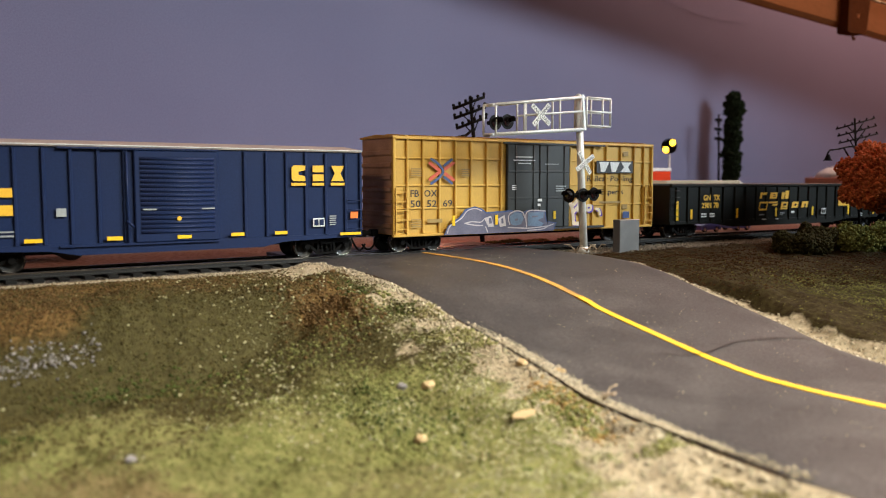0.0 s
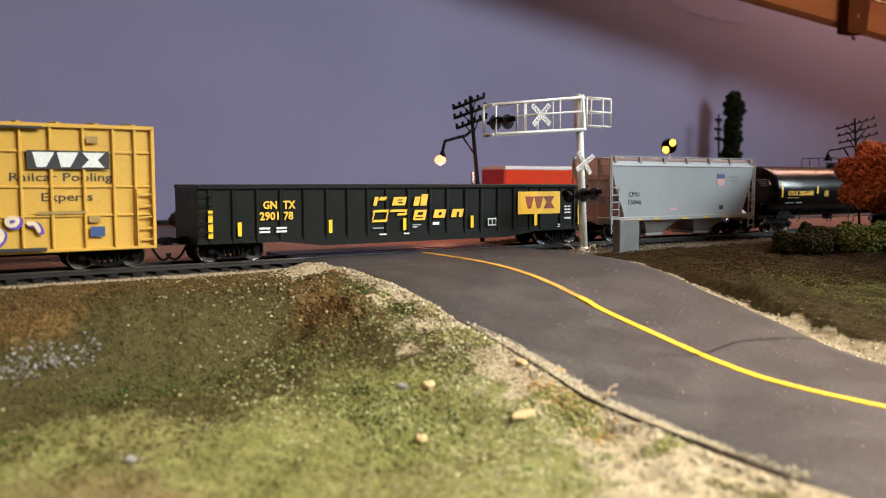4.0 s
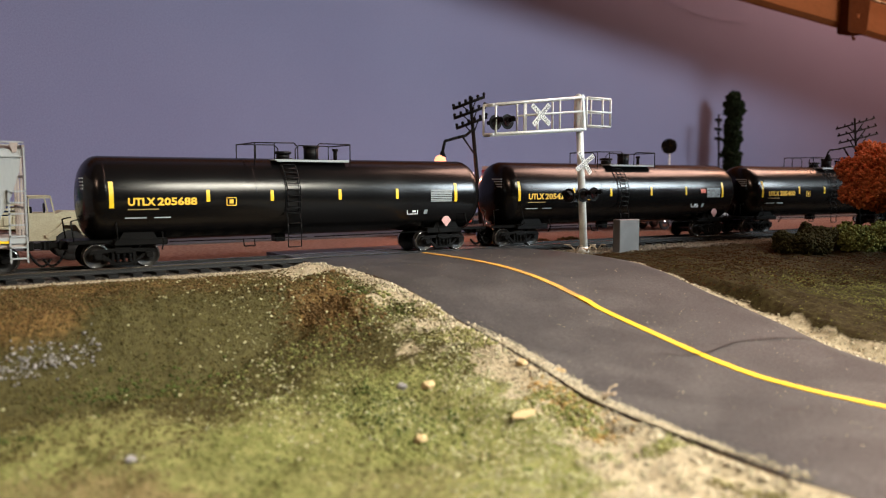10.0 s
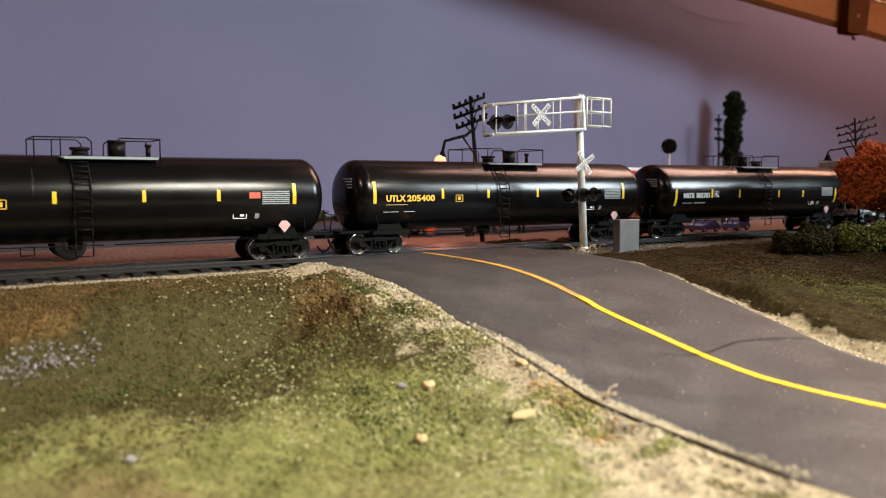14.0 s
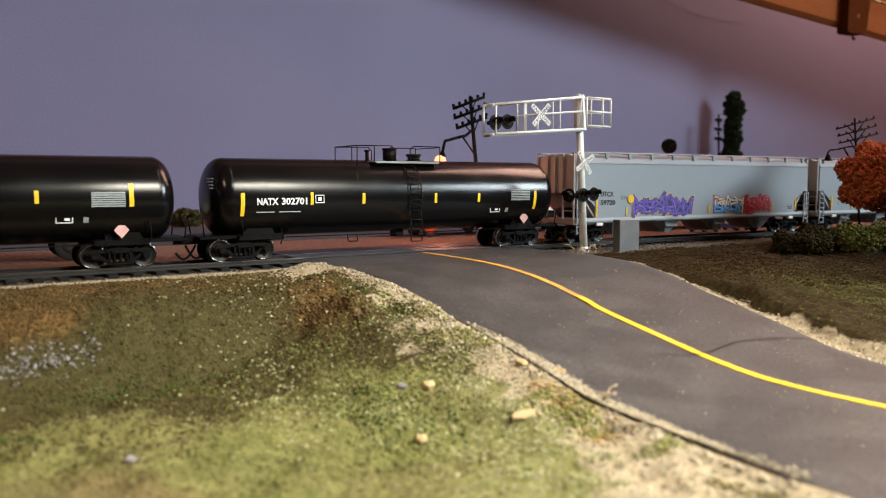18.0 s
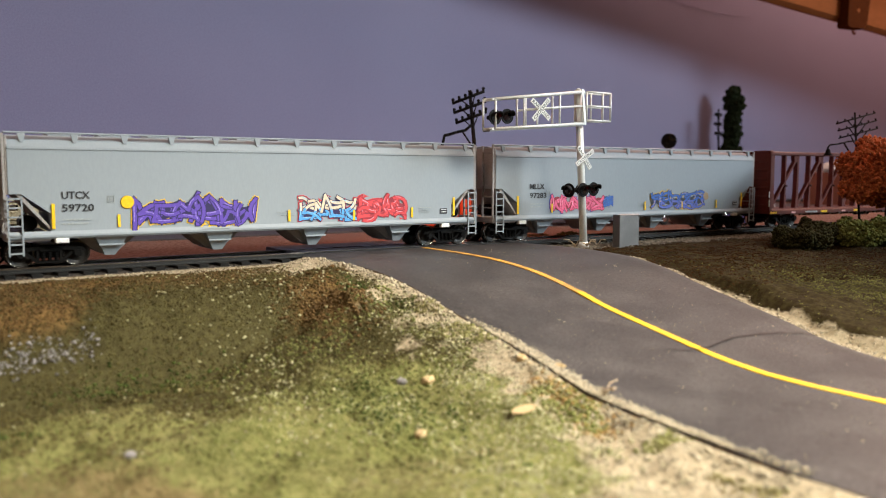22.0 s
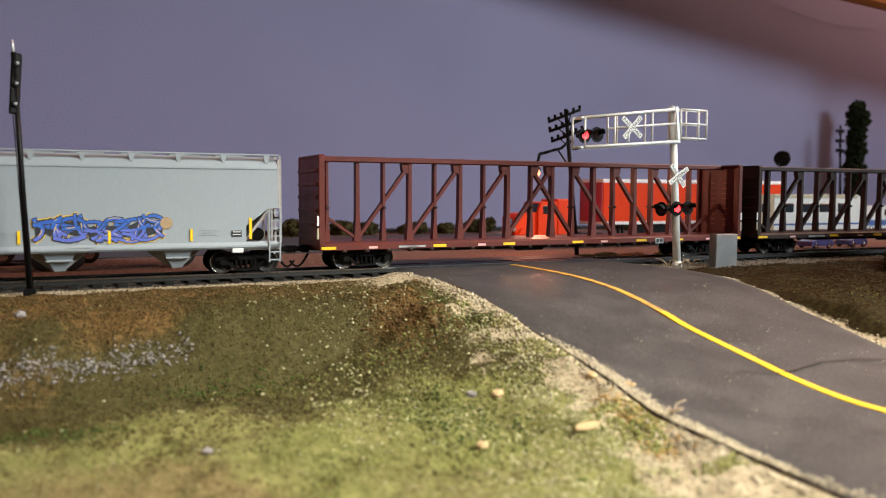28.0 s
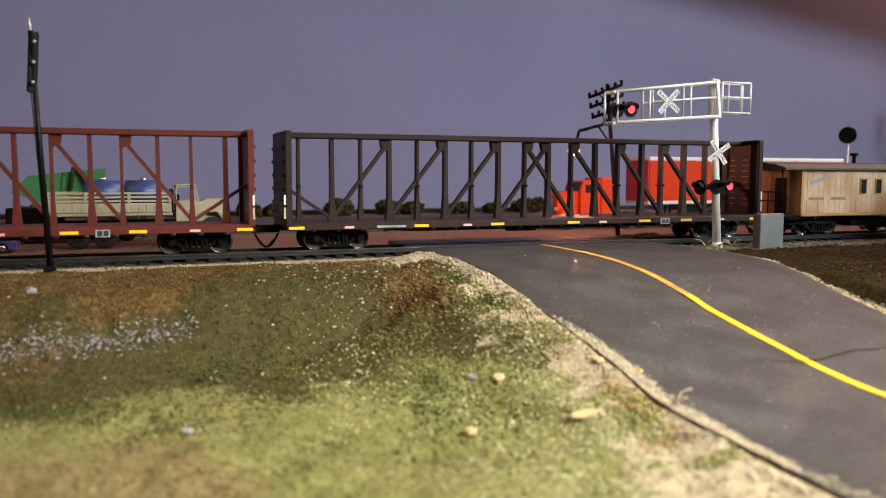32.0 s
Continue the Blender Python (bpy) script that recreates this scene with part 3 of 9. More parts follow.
def soil():
    m = bpy.data.materials.new("layout_soil")
    m.use_nodes = True
    n, k = m.node_tree.nodes, m.node_tree.links
    p = n["Principled BSDF"]
    co = n.new("ShaderNodeTexCoord")
    tex = []
    for s in (70, 420, 2400):
        t = n.new("ShaderNodeTexNoise")
        t.inputs["Scale"].default_value, t.inputs["Detail"].default_value = s, 5
        k.new(co.outputs["Object"], t.inputs["Vector"])
        tex.append(t)

    def blend(fac, a, b):
        x = n.new("ShaderNodeMix")
        x.data_type = "RGBA"
        for sock, val in ((x.inputs[0], fac), (x.inputs[6], a), (x.inputs[7], b)):
            if hasattr(val, "is_linked"):
                k.new(val, sock)
            else:
                sock.default_value = val
        return x.outputs[2]

    def zone(name, lo=0.0, hi=1.0):
        at = n.new("ShaderNodeAttribute")
        at.attribute_name = name
        add = n.new("ShaderNodeMath")
        add.operation = "MULTIPLY_ADD"
        add.inputs[1].default_value = 0.7
        k.new(tex[1].outputs["Fac"], add.inputs[0])
        k.new(at.outputs["Fac"], add.inputs[2])
        mr = n.new("ShaderNodeMapRange")
        mr.inputs[1].default_value, mr.inputs[2].default_value = 0.55, 0.95
        k.new(add.outputs[0], mr.inputs[0])
        return mr.outputs[0]

    spread = n.new("ShaderNodeMapRange")
    spread.inputs[1].default_value, spread.inputs[2].default_value = 0.4, 0.62
    k.new(tex[1].outputs["Fac"], spread.inputs[0])
    olive = blend(spread.outputs[0], (0.042, 0.036, 0.014, 1), (0.066, 0.058, 0.023, 1))
    green = blend(spread.outputs[0], (0.135, 0.140, 0.046, 1), (0.195, 0.185, 0.072, 1))
    brown = blend(spread.outputs[0], (0.085, 0.048, 0.017, 1), (0.150, 0.092, 0.034, 1))
    khaki = blend(spread.outputs[0], (0.135, 0.103, 0.046, 1), (0.200, 0.155, 0.075, 1))
    verge = blend(spread.outputs[0], (0.018, 0.011, 0.004, 1), (0.034, 0.026, 0.009, 1))
    sand = blend(spread.outputs[0], (0.29, 0.235, 0.155, 1), (0.38, 0.32, 0.225, 1))
    dirt = blend(spread.outputs[0], (0.125, 0.064, 0.050, 1), (0.225, 0.138, 0.115, 1))
    bed = blend(spread.outputs[0], (0.060, 0.052, 0.046, 1), (0.12, 0.10, 0.085, 1))
    c = blend(zone("green"), olive, green)
    c = blend(zone("khaki"), c, khaki)
    c = blend(zone("brown"), c, brown)
    c = blend(zone("verge"), c, verge)
    c = blend(zone("sand"), c, sand)
    c = blend(zone("dirt"), c, dirt)
    c = blend(zone("bed"), c, bed)
    k.new(c, p.inputs["Base Color"])
    p.inputs["Roughness"].default_value = 0.92
    p.inputs["Specular IOR Level"].default_value = 0.08
    bp = n.new("ShaderNodeBump")
    bp.inputs["Strength"].default_value, bp.inputs["Distance"].default_value = 0.6, 0.0008
    k.new(tex[2].outputs["Fac"], bp.inputs["Height"])
    k.new(bp.outputs["Normal"], p.inputs["Normal"])
    return m


def ground():
    xs = np.concatenate([np.linspace(-2.0, -0.15, 14)[:-1], np.arange(-0.15, 0.62, 0.0021), np.linspace(0.62, 1.2, 60)[1:], np.linspace(1.2, 2.9, 14)[1:]])
    ys = np.concatenate([np.linspace(-1.0, -0.34, 10)[:-1], np.arange(-0.34, 0.05, 0.0019), np.linspace(0.05, 0.4195, 60)[1:]])
    me, X, Y = grid_mesh("ground", xs, ys, ground_z)
    for name, val in (("sand", zone_sand(X, Y) * (Y < 0.0)), ("green", zone_green(X, Y)), ("brown", zone_brown(X, Y)), ("khaki", zone_khaki(X, Y)),
                      ("verge", step(X, 0.26, 0.27) * (Y < 0)), ("dirt", step(Y, 0.020, 0.026)), ("bed", 1 - step(np.abs(Y), 0.017, 0.022))):
        at = me.attributes.new(name, "FLOAT", "POINT")
        at.data.foreach_set("value", np.ascontiguousarray(val, dtype=np.float32))
    me.materials.append(soil())
    return tagged(new("ground", me), "model railway scenery of olive turf, brown soil, sand and pink dirt", "ground", kind="structure")


ground()


def road():
    xs = np.linspace(0.0, 1.0, 40)
    ys = np.concatenate([np.linspace(-1.0, -0.34, 8)[:-1], np.arange(-0.34, -0.0121, 0.0025)])

    def top(t, Y):
        X = left_edge(Y) + t * (right_edge(Y) - left_edge(Y))
        sag = 0.0009 * step(np.minimum(t, 1 - t), 0.0, 0.05) - 0.0009
        return road_z(Y) + sag - 0.0004

    me, X, Y = grid_mesh("road", xs, ys, top)
    for v in me.vertices:
        v.co.x = left_edge(v.co.y) + v.co.x * (right_edge(v.co.y) - left_edge(v.co.y))
    me.materials.append(M["asphalt"])
    ob = tagged(new("road", me), "worn dark grey road that climbs a bank to the tracks", "road", kind="structure")
    b = Build()
    for side, s in ((left_edge, -1), (right_edge, 1)):
        for y0, y1 in zip(ys, ys[1:]):
            x0, xb = float(side(y0)), float(side(y1))
            z0, z1 = road_z(y0), road_z(y1)
            w0, w1 = 0.0009 * bumps(x0, y0, 0.006), 0.0009 * bumps(xb, y1, 0.006)
            q = [(x0, y0, z0 - 0.0013), (xb, y1, z1 - 0.0013), (xb + s * (0.0002 + w1), y1, z1 - 0.0040), (x0 + s * (0.0002 + w0), y0, z0 - 0.0040)]
            b.add(q, [(0, 1, 2, 3)])
    part("road_edge", b, M["road_edge"], ob, "crumbling dark edge")
    line, worn, k = Build(), Build(), 0.00155
    yy = list(np.arange(-0.36, -0.0125, 0.004))
    mid = lambda y: float(np.interp(y, [-0.40, -0.30, -0.2526, -0.2361, -0.2195, -0.20, -0.173, -0.1437, -0.1256, -0.0839, -0.03],
                                    [0.232, 0.226, 0.2172, 0.2130, 0.2106, 0.2102, 0.2118, 0.2137, 0.2154, 0.2163, 0.2177]))
    for y0, y1 in zip(yy, yy[1:]):
        strip = worn if y1 > -0.132 else line
        for a, c in ((-k, k),):
            z0, z1 = road_z(y0) - 0.0001, road_z(y1) - 0.0001
            lift0 = 0.0004 * math.exp(-((y0 + 0.138) / 0.006) ** 2)
            lift1 = 0.0004 * math.exp(-((y1 + 0.138) / 0.006) ** 2)
            strip.add([(mid(y0) + a, y0, z0 + lift0), (mid(y0) + c, y0, z0 + lift0), (mid(y1) + c, y1, z1 + lift1), (mid(y1) + a, y1, z1 + lift1)], [(0, 1, 2, 3)])
            strip.add([(mid(y0) + a, y0, z0 + lift0), (mid(y1) + a, y1, z1 + lift1), (mid(y1) + a, y1, z1 - 0.0006), (mid(y0) + a, y0, z0 - 0.0006)], [(0, 1, 2, 3)])
    part("centre_line", line, M["line"], ob, "yellow tape centre line, lifting in one spot")
    part("worn_line", worn, M["line_worn"], ob, "dirty worn stretch of the yellow line")
    crack = Build()
    pts = [(0.1982, -0.1919), (0.2044, -0.1957), (0.2125, -0.1969), (0.2220, -0.1948), (0.2328, -0.1924), (0.2440, -0.1932), (0.2547, -0.1948), (0.2640, -0.1982), (0.2724, -0.2021)]
    fine = []
    for (xa, ya), (xb, yb) in zip(pts, pts[1:]):
        for t in np.linspace(0, 1, 5)[:-1]:
            fine.append((xa + (xb - xa) * t, ya + (yb - ya) * t + 0.0006 * (bumps(xa + t, ya, 0.2) - 0.5)))
    for (xa, ya), (xb, yb) in zip(fine, fine[1:]):
        crack.add([(xa, ya - 0.00035, road_z(ya) + 0.0002), (xb, yb - 0.00035, road_z(yb) + 0.0002), (xb, yb + 0.00035, road_z(yb) + 0.0002), (xa, ya + 0.00035, road_z(ya) + 0.0002)], [(0, 1, 2, 3)])
    part("crack", crack, M["crack"], ob, "thin dark crack across the lane")
    for name, y0, y1 in (("crossing_plank", -0.0070, 0.0070), ("crossing_apron", 0.0096, 0.0330)):
        c = Build().box(ROAD_L, ROAD_R, y0, y1, -0.0030, -0.00025, 0.0004)
        part(name, c, M["asphalt"], ob, "asphalt fill at the rails")
    return ob


road()

CURVE_FROM, CURVE = 0.25, -0.132   # the line bends gently past here


def on_track(s, off=0.0):
    d = max(s - CURVE_FROM, 0.0)
    x = min(s, CURVE_FROM) + math.sin(CURVE * d) / CURVE
    y = (1 - math.cos(CURVE * d)) / CURVE
    a = CURVE * d
    return x - off * math.sin(a), y + off * math.cos(a), a


def railway():
    t = thing("railway_track", pose(0, 0, 0), "model railway track with black rails on dark wooden ties", "railway track", kind="structure")
    ss = [-0.9, -0.5] + [0.02 * k for k in range(-10, 120)]
    for sgn in (-1, 1):
        for name, w, z0, z1, mat in (("rail_foot", 0.0010, -0.0023, -0.0018, "rail"), ("rail_web", 0.0002, -0.0018, -0.0007, "rail"), ("rail_head", 0.0004, -0.0007, 0.0, "railtop")):
            b = Build()
            for s0, s1 in zip(ss, ss[1:]):
                (xa, ya, _), (xb, yb, _) = on_track(s0, sgn * GAUGE), on_track(s1, sgn * GAUGE)
                b.add([(xa, ya - w, z1), (xb, yb - w, z1), (xb, yb + w, z1), (xa, ya + w, z1)], [(0, 1, 2, 3)])
                for q in (-w, w):
                    b.add([(xa, ya + q, z0), (xb, yb + q, z0), (xb, yb + q, z1), (xa, ya + q, z1)], [(0, 1, 2, 3)])
            part(name, b, M[mat], t)
    me = Build().box(-0.0020, 0.0020, -0.0150, 0.0150, -0.0045, -0.0023, 0.0002).mesh("tie")
    me.materials.append(M["tie"])
    for k in range(135):
        s = -0.12 + 0.0094 * k
        if ROAD_L - 0.002 < s < ROAD_R + 0.002:
            continue
        x, y, a = on_track(s)
        o = new("tie", me)
        o.parent = t
        o.matrix_basis = pose(x, y, 0, 0, 0, math.degrees(a) + random.uniform(-1, 1))
    return t


railway()


def scatter(name, n, where, lo, hi, mat, label, category, squash=0.7, sink=0.3, seed=1, height=None):
    """Many small lumps on the ground, joined in one mesh. where(r, n) gives their places."""
    r = np.random.default_rng(seed)
    x, y = where(r, n)
    z = (height or ground_z)(x, y)
    n = len(x)
    size = lo + (hi - lo) * r.random(n) ** 2.2
    base = np.array([(1, 0, 0), (-1, 0, 0), (0, 1, 0), (0, -1, 0), (0, 0, 1), (0, 0, -1)], float)
    tri = np.array([(0, 2, 4), (2, 1, 4), (1, 3, 4), (3, 0, 4), (2, 0, 5), (1, 2, 5), (3, 1, 5), (0, 3, 5)])
    v = base[None] * (0.55 + 0.75 * r.random((n, 6, 1)))
    q = r.normal(size=(n, 4))
    q /= np.linalg.norm(q, axis=1)[:, None]
    w, a, b, c = q.T
    R = np.stack([np.stack([1 - 2 * (b * b + c * c), 2 * (a * b - c * w), 2 * (a * c + b * w)], -1),
                  np.stack([2 * (a * b + c * w), 1 - 2 * (a * a + c * c), 2 * (b * c - a * w)], -1),
                  np.stack([2 * (a * c - b * w), 2 * (b * c + a * w), 1 - 2 * (a * a + b * b)], -1)], 1)
    v = np.einsum("nij,nkj->nki", R, v) * size[:, None, None]
    v[:, :, 2] *= squash
    v += np.stack([x, y, z + size * squash * (1 - sink) * 0.6], -1)[:, None]
    f = (tri[None] + 6 * np.arange(n)[:, None, None]).reshape(-1)
    me = bpy.data.meshes.new(name)
    me.vertices.add(6 * n)
    me.vertices.foreach_set("co", v.ravel())
    me.loops.add(len(f))
    me.loops.foreach_set("vertex_index", f)
    me.polygons.add(len(f) // 3)
    me.polygons.foreach_set("loop_start", np.arange(0, len(f), 3))
    me.update(calc_edges=True)
    me.materials.append(M[mat])
    return tagged(new(name, me), label, category, kind="stuff")


def pick(x0, x1, y0, y1, weight):
    """Random places in a rectangle, kept by a weight from 0 to 1."""
    def where(r, n):
        x, y = r.uniform(x0, x1, n), r.uniform(y0, y1, n)
        keep = r.random(n) < weight(x, y)
        return x[keep], y[keep]
    return where


off_road = lambda x, y: ((x < left_edge(y) - 0.001) | (x > right_edge(y) + 0.001)) * (np.abs(y) > 0.0175)
scatter("turf", 150000, pick(-0.10, 0.152, -0.30, -0.028, lambda x, y: off_road(x, y) * (1 - zone_sand(x, y)) * (1 - zone_green(x, y)) * (1 - 0.6 * zone_brown(x, y))),
        0.00018, 0.00062, "turf", "coarse olive turf flock on the bank", "grass", seed=2)
scatter("bright_turf", 110000, pick(-0.06, 0.152, -0.30, -0.10, lambda x, y: (1 - zone_sand(x, y)) * zone_green(x, y) * (1 - 0.85 * zone_khaki(x, y)) * (1 - 0.45 * zone_pale(x, y)) * (bumps(x, y, 0.02) > 0.25)),
        0.00018, 0.00055, "turf_bright", "yellow-green turf flock in the foreground", "grass", seed=3)
scatter("brown_turf", 70000, pick(-0.10, 0.152, -0.14, -0.026, lambda x, y: off_road(x, y) * zone_brown(x, y) * (1 - zone_sand(x, y))),
        0.00020, 0.00065, "turf_brown", "brown earth flock along the embankment", "soil", seed=4)
patchy = lambda x, y: np.clip(0.8 * step(bumps(x + 0.3, y, 0.024), 0.62, 0.82) * step(x, 0.06, 0.10) + 0.9 * np.exp(-(((x - 0.054) / 0.020) ** 2 + ((y + 0.120) / 0.007) ** 2)) + 0.8 * np.exp(-(((x - 0.004) / 0.020) ** 2 + ((y + 0.146) / 0.004) ** 2)), 0, 1)
scatter("dark_turf", 34000, pick(-0.06, 0.15, -0.23, -0.095, lambda x, y: (1 - zone_sand(x, y)) * patchy(x, y) * (1 - 0.85 * step(-y, 0.165, 0.21))),
        0.00030, 0.00085, "turf_dark", "dark green turf patches on the slope", "grass", seed=5)
scatter("sand_grains", 120000, pick(-0.10, 0.168, -0.30, -0.020, lambda x, y: zone_sand(x, y) * off_road(x, y)),
        0.00015, 0.00060, "gravel", "tan sand and grit beside the road", "gravel", seed=6)
scatter("thin_sand", 60000, pick(0.04, 0.168, -0.30, -0.10, lambda x, y: 0.55 * zone_pale(x, y) * (1 - zone_sand(x, y)) * off_road(x, y)),
        0.00016, 0.00060, "grit", "pale grit between thin tufts of grass", "gravel", sink=0.1, seed=17)
scatter("shoulder_lumps", 9000, pick(0.125, 0.158, -0.27, -0.04, lambda x, y: off_road(x, y) * np.exp(-((left_edge(y) - x - 0.002) / 0.0055) ** 2) * (0.25 + 0.75 * (bumps(x, y, 0.008) > 0.5))),
        0.0003, 0.0009, "gravel", "broken crumbs of sand and turf along the road's shoulder", "gravel", squash=0.8, sink=0.0, seed=18)
scatter("shoulder_turf", 14000, pick(0.125, 0.158, -0.27, -0.10, lambda x, y: off_road(x, y) * np.exp(-((left_edge(y) - x - 0.007) / 0.006) ** 2) * (bumps(x + 0.5, y, 0.010) > 0.60)),
        0.0003, 0.0009, "turf_bright", "green tufts on the road's shoulder", "grass", squash=0.8, sink=0.0, seed=19)
scatter("mound_flock", 22000, pick(0.08, 0.152, -0.135, -0.080, lambda x, y: off_road(x, y) * (1 - zone_sand(x, y)) * np.exp(-(((x - 0.121) / 0.011) ** 2 + ((y + 0.108) / 0.013) ** 2)) * (0.2 + 0.8 * (bumps(x, y, 0.007) > 0.5))),
        0.0003, 0.0010, "turf_brown", "brown flock heaped on the mound", "soil", sink=-0.4, seed=16)
scatter("field_grit", 24000, pick(-0.08, 0.152, -0.30, -0.03, lambda x, y: off_road(x, y) * (0.25 + 0.75 * (bumps(x, y, 0.03) > 0.5)) * (0.05 + 0.75 * step(x, 0.04, 0.13)) * (1 - 0.7 * step(-y, 0.19, 0.25)) * (0.30 + 0.70 * step(-y, 0.075, 0.105))),
        0.00022, 0.00075, "grit", "pale grit strewn over the turf", "gravel", sink=0.0, seed=7)
scatter("dry_flock", 50000, pick(-0.06, 0.08, -0.30, -0.14, lambda x, y: zone_khaki(x, y)), 0.00018, 0.00060, "khaki", "dry khaki flock at the foot of the slope", "grass", seed=21)
scatter("fresh_turf", 12000, pick(0.05, 0.150, -0.235, -0.115, lambda x, y: off_road(x, y) * (1 - zone_sand(x, y)) * step(bumps(x + 0.7, y, 0.014), 0.35, 0.75) * step(x + 0.5 * (-y - 0.115), 0.06, 0.11)),
        0.00022, 0.00080, "turf_fresh", "fresh green tufts near the road", "grass", sink=-0.1, seed=22)
scatter("ochre_soil", 5000, pick(0.125, 0.156, -0.235, -0.165, lambda x, y: off_road(x, y) * (np.exp(-(((x - 0.147) / 0.005) ** 2 + ((y + 0.203) / 0.010) ** 2)) + 0.7 * np.exp(-(((x - 0.141) / 0.005) ** 2 + ((y + 0.222) / 0.006) ** 2)))),
        0.00025, 0.0008, "ochre_soil", "ochre earth crumbled on the road's shoulder", "soil", sink=0.0, seed=23)
scatter("pale_stones", 14000, pick(-0.08, 0.046, -0.118, -0.094, lambda x, y: 0.42 * np.exp(-((y + 0.1065 - 0.06 * (x - 0.015)) / (0.0042 - 0.03 * np.minimum(x, 0.03))) ** 2)),
        0.00022, 0.0009, "stone", "band of pale rubble on the slope", "stones", sink=0.1, seed=8)
scatter("verge", 90000, pick(0.264, 0.62, -0.26, -0.040, lambda x, y: off_road(x, y) * (1 - zone_sand(x, y)) * (0.45 + 0.55 * (bumps(x, y, 0.025) > 0.45)) * (y > -0.16)),
        0.00016, 0.00062, "verge", "brown earth flock past the road", "soil", seed=9)
scatter("verge_grass", 70000, pick(0.264, 0.50, -0.27, -0.09, lambda x, y: off_road(x, y) * (1 - zone_sand(x, y)) * (0.05 + 0.95 * step(-y + 0.03 * (bumps(x, y, 0.02) - 0.5), 0.125, 0.165) * step(x + 0.03 * bumps(x, y, 0.015), 0.315, 0.350))),
        0.00016, 0.00058, "verge_green", "olive grass flock past the road", "grass", seed=10)
scatter("verge_sand", 30000, pick(0.264, 0.36, -0.27, -0.03, lambda x, y: off_road(x, y) * zone_sand(x, y)),
        0.0002, 0.0008, "gravel", "tan grit on the road's far shoulder", "gravel", seed=11)
scatter("track_gravel", 26000, pick(0.292, 0.80, -0.050, -0.014, lambda x, y: 1 - step(-y + 0.012 * bumps(x, y, 0.02), 0.038, 0.050)),
        0.0003, 0.0010, "track_gravel", "grey-brown gravel on the track's shoulder", "gravel", sink=0.3, seed=20)
scatter("ballast", 30000, pick(-0.14, 0.9, -0.026, 0.026, lambda x, y: ((x < ROAD_L) | (x > ROAD_R)) * (np.abs(y) > 0.0095) * (y > -0.018)),
        0.0002, 0.0007, "ballast", "dark grey ballast beside the ties", "gravel", sink=0.9, seed=12)
scatter("back_rubble", 900, pick(-0.10, 0.14, 0.030, 0.045, lambda x, y: np.exp(-((y - 0.037) / 0.005) ** 2)),
        0.0005, 0.0019, "stone", "pale rubble behind the track", "stones", sink=0.1, seed=13)
scatter("road_grit", 2600, pick(0.157, 0.268, -0.27, -0.03, lambda x, y: 0.25 + 0.75 * (bumps(x, y, 0.016) > 0.62)), 0.00006, 0.00034, "gravel", "specks of grit on the road", "gravel", sink=0.2, seed=14, height=lambda x, y: road_z(y) - 0.0004)
spill = lambda x, y: np.clip(1 - (x - left_edge(y)) / (0.0035 + 0.006 * bumps(x, y, 0.012)), 0, 1) ** 1.5 * step(-y, 0.14, 0.17) * (1 - 0.8 * step(-y, 0.235, 0.26)) * (x > left_edge(y))
scatter("road_sand", 60000, pick(0.148, 0.168, -0.27, -0.13, spill), 0.00015, 0.0006, "gravel", "sand spilled over the road's margin", "gravel", seed=15, height=lambda x, y: road_z(y) - 0.0008)

# ---- the room ----
lone("wall_back", Build().box(-2.2, 3.2, 0.42, 0.50, -0.9, 1.5), M["wall"], "plain lilac-blue painted wall behind the layout", "wall", kind="structure")
lone("wall_left", Build().box(-2.3, -2.2, -2.2, 0.5, -0.9, 1.5), M["plaster"], "dim plaster wall of the room", "wall", kind="structure")
lone("wall_right", Build().box(3.2, 3.3, -2.2, 0.5, -0.9, 1.5), M["plaster"], "dim plaster wall of the room", "wall", kind="structure")
lone("wall_front", Build().box(-2.2, 3.2, -2.3, -2.2, -0.9, 1.5), M["plaster"], "dim plaster wall of the room", "wall", kind="structure")
lone("floor", Build().box(-2.2, 3.2, -2.2, 0.42, -1.0, -0.9), M["plaster"], "dark floor of the room", "floor", kind="structure")
lone("ceiling", Build().box(-2.2, 3.2, -2.2, 0.42, 1.5, 1.6), M["ceiling"], "bare wooden ceiling of the room", "ceiling", kind="structure")
lone("baseboard", Build().box(-2.2, 2.9, 0.400, 0.4195, -0.006, -0.0008), M["fence"], "low black strip along the foot of the wall", "trim", kind="structure")
# The joist's unseen upper height is added, to shade the top of the wall.
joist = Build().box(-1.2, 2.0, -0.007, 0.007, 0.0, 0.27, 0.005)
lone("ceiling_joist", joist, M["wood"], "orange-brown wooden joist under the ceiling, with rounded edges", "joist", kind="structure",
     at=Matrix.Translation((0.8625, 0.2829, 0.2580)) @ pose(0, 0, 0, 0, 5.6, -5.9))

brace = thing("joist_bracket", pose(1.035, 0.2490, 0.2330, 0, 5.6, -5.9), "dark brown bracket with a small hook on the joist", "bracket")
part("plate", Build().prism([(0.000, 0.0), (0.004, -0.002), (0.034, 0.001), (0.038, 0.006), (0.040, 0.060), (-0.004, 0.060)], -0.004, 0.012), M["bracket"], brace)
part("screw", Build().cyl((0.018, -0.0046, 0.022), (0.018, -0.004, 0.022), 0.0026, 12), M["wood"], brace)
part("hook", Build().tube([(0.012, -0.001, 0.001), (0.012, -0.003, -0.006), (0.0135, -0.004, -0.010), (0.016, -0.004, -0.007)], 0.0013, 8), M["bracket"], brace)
sag = [(0.02 * k, 0.0, 0.030 * ((k - 6) / 6) ** 2) for k in range(13)]
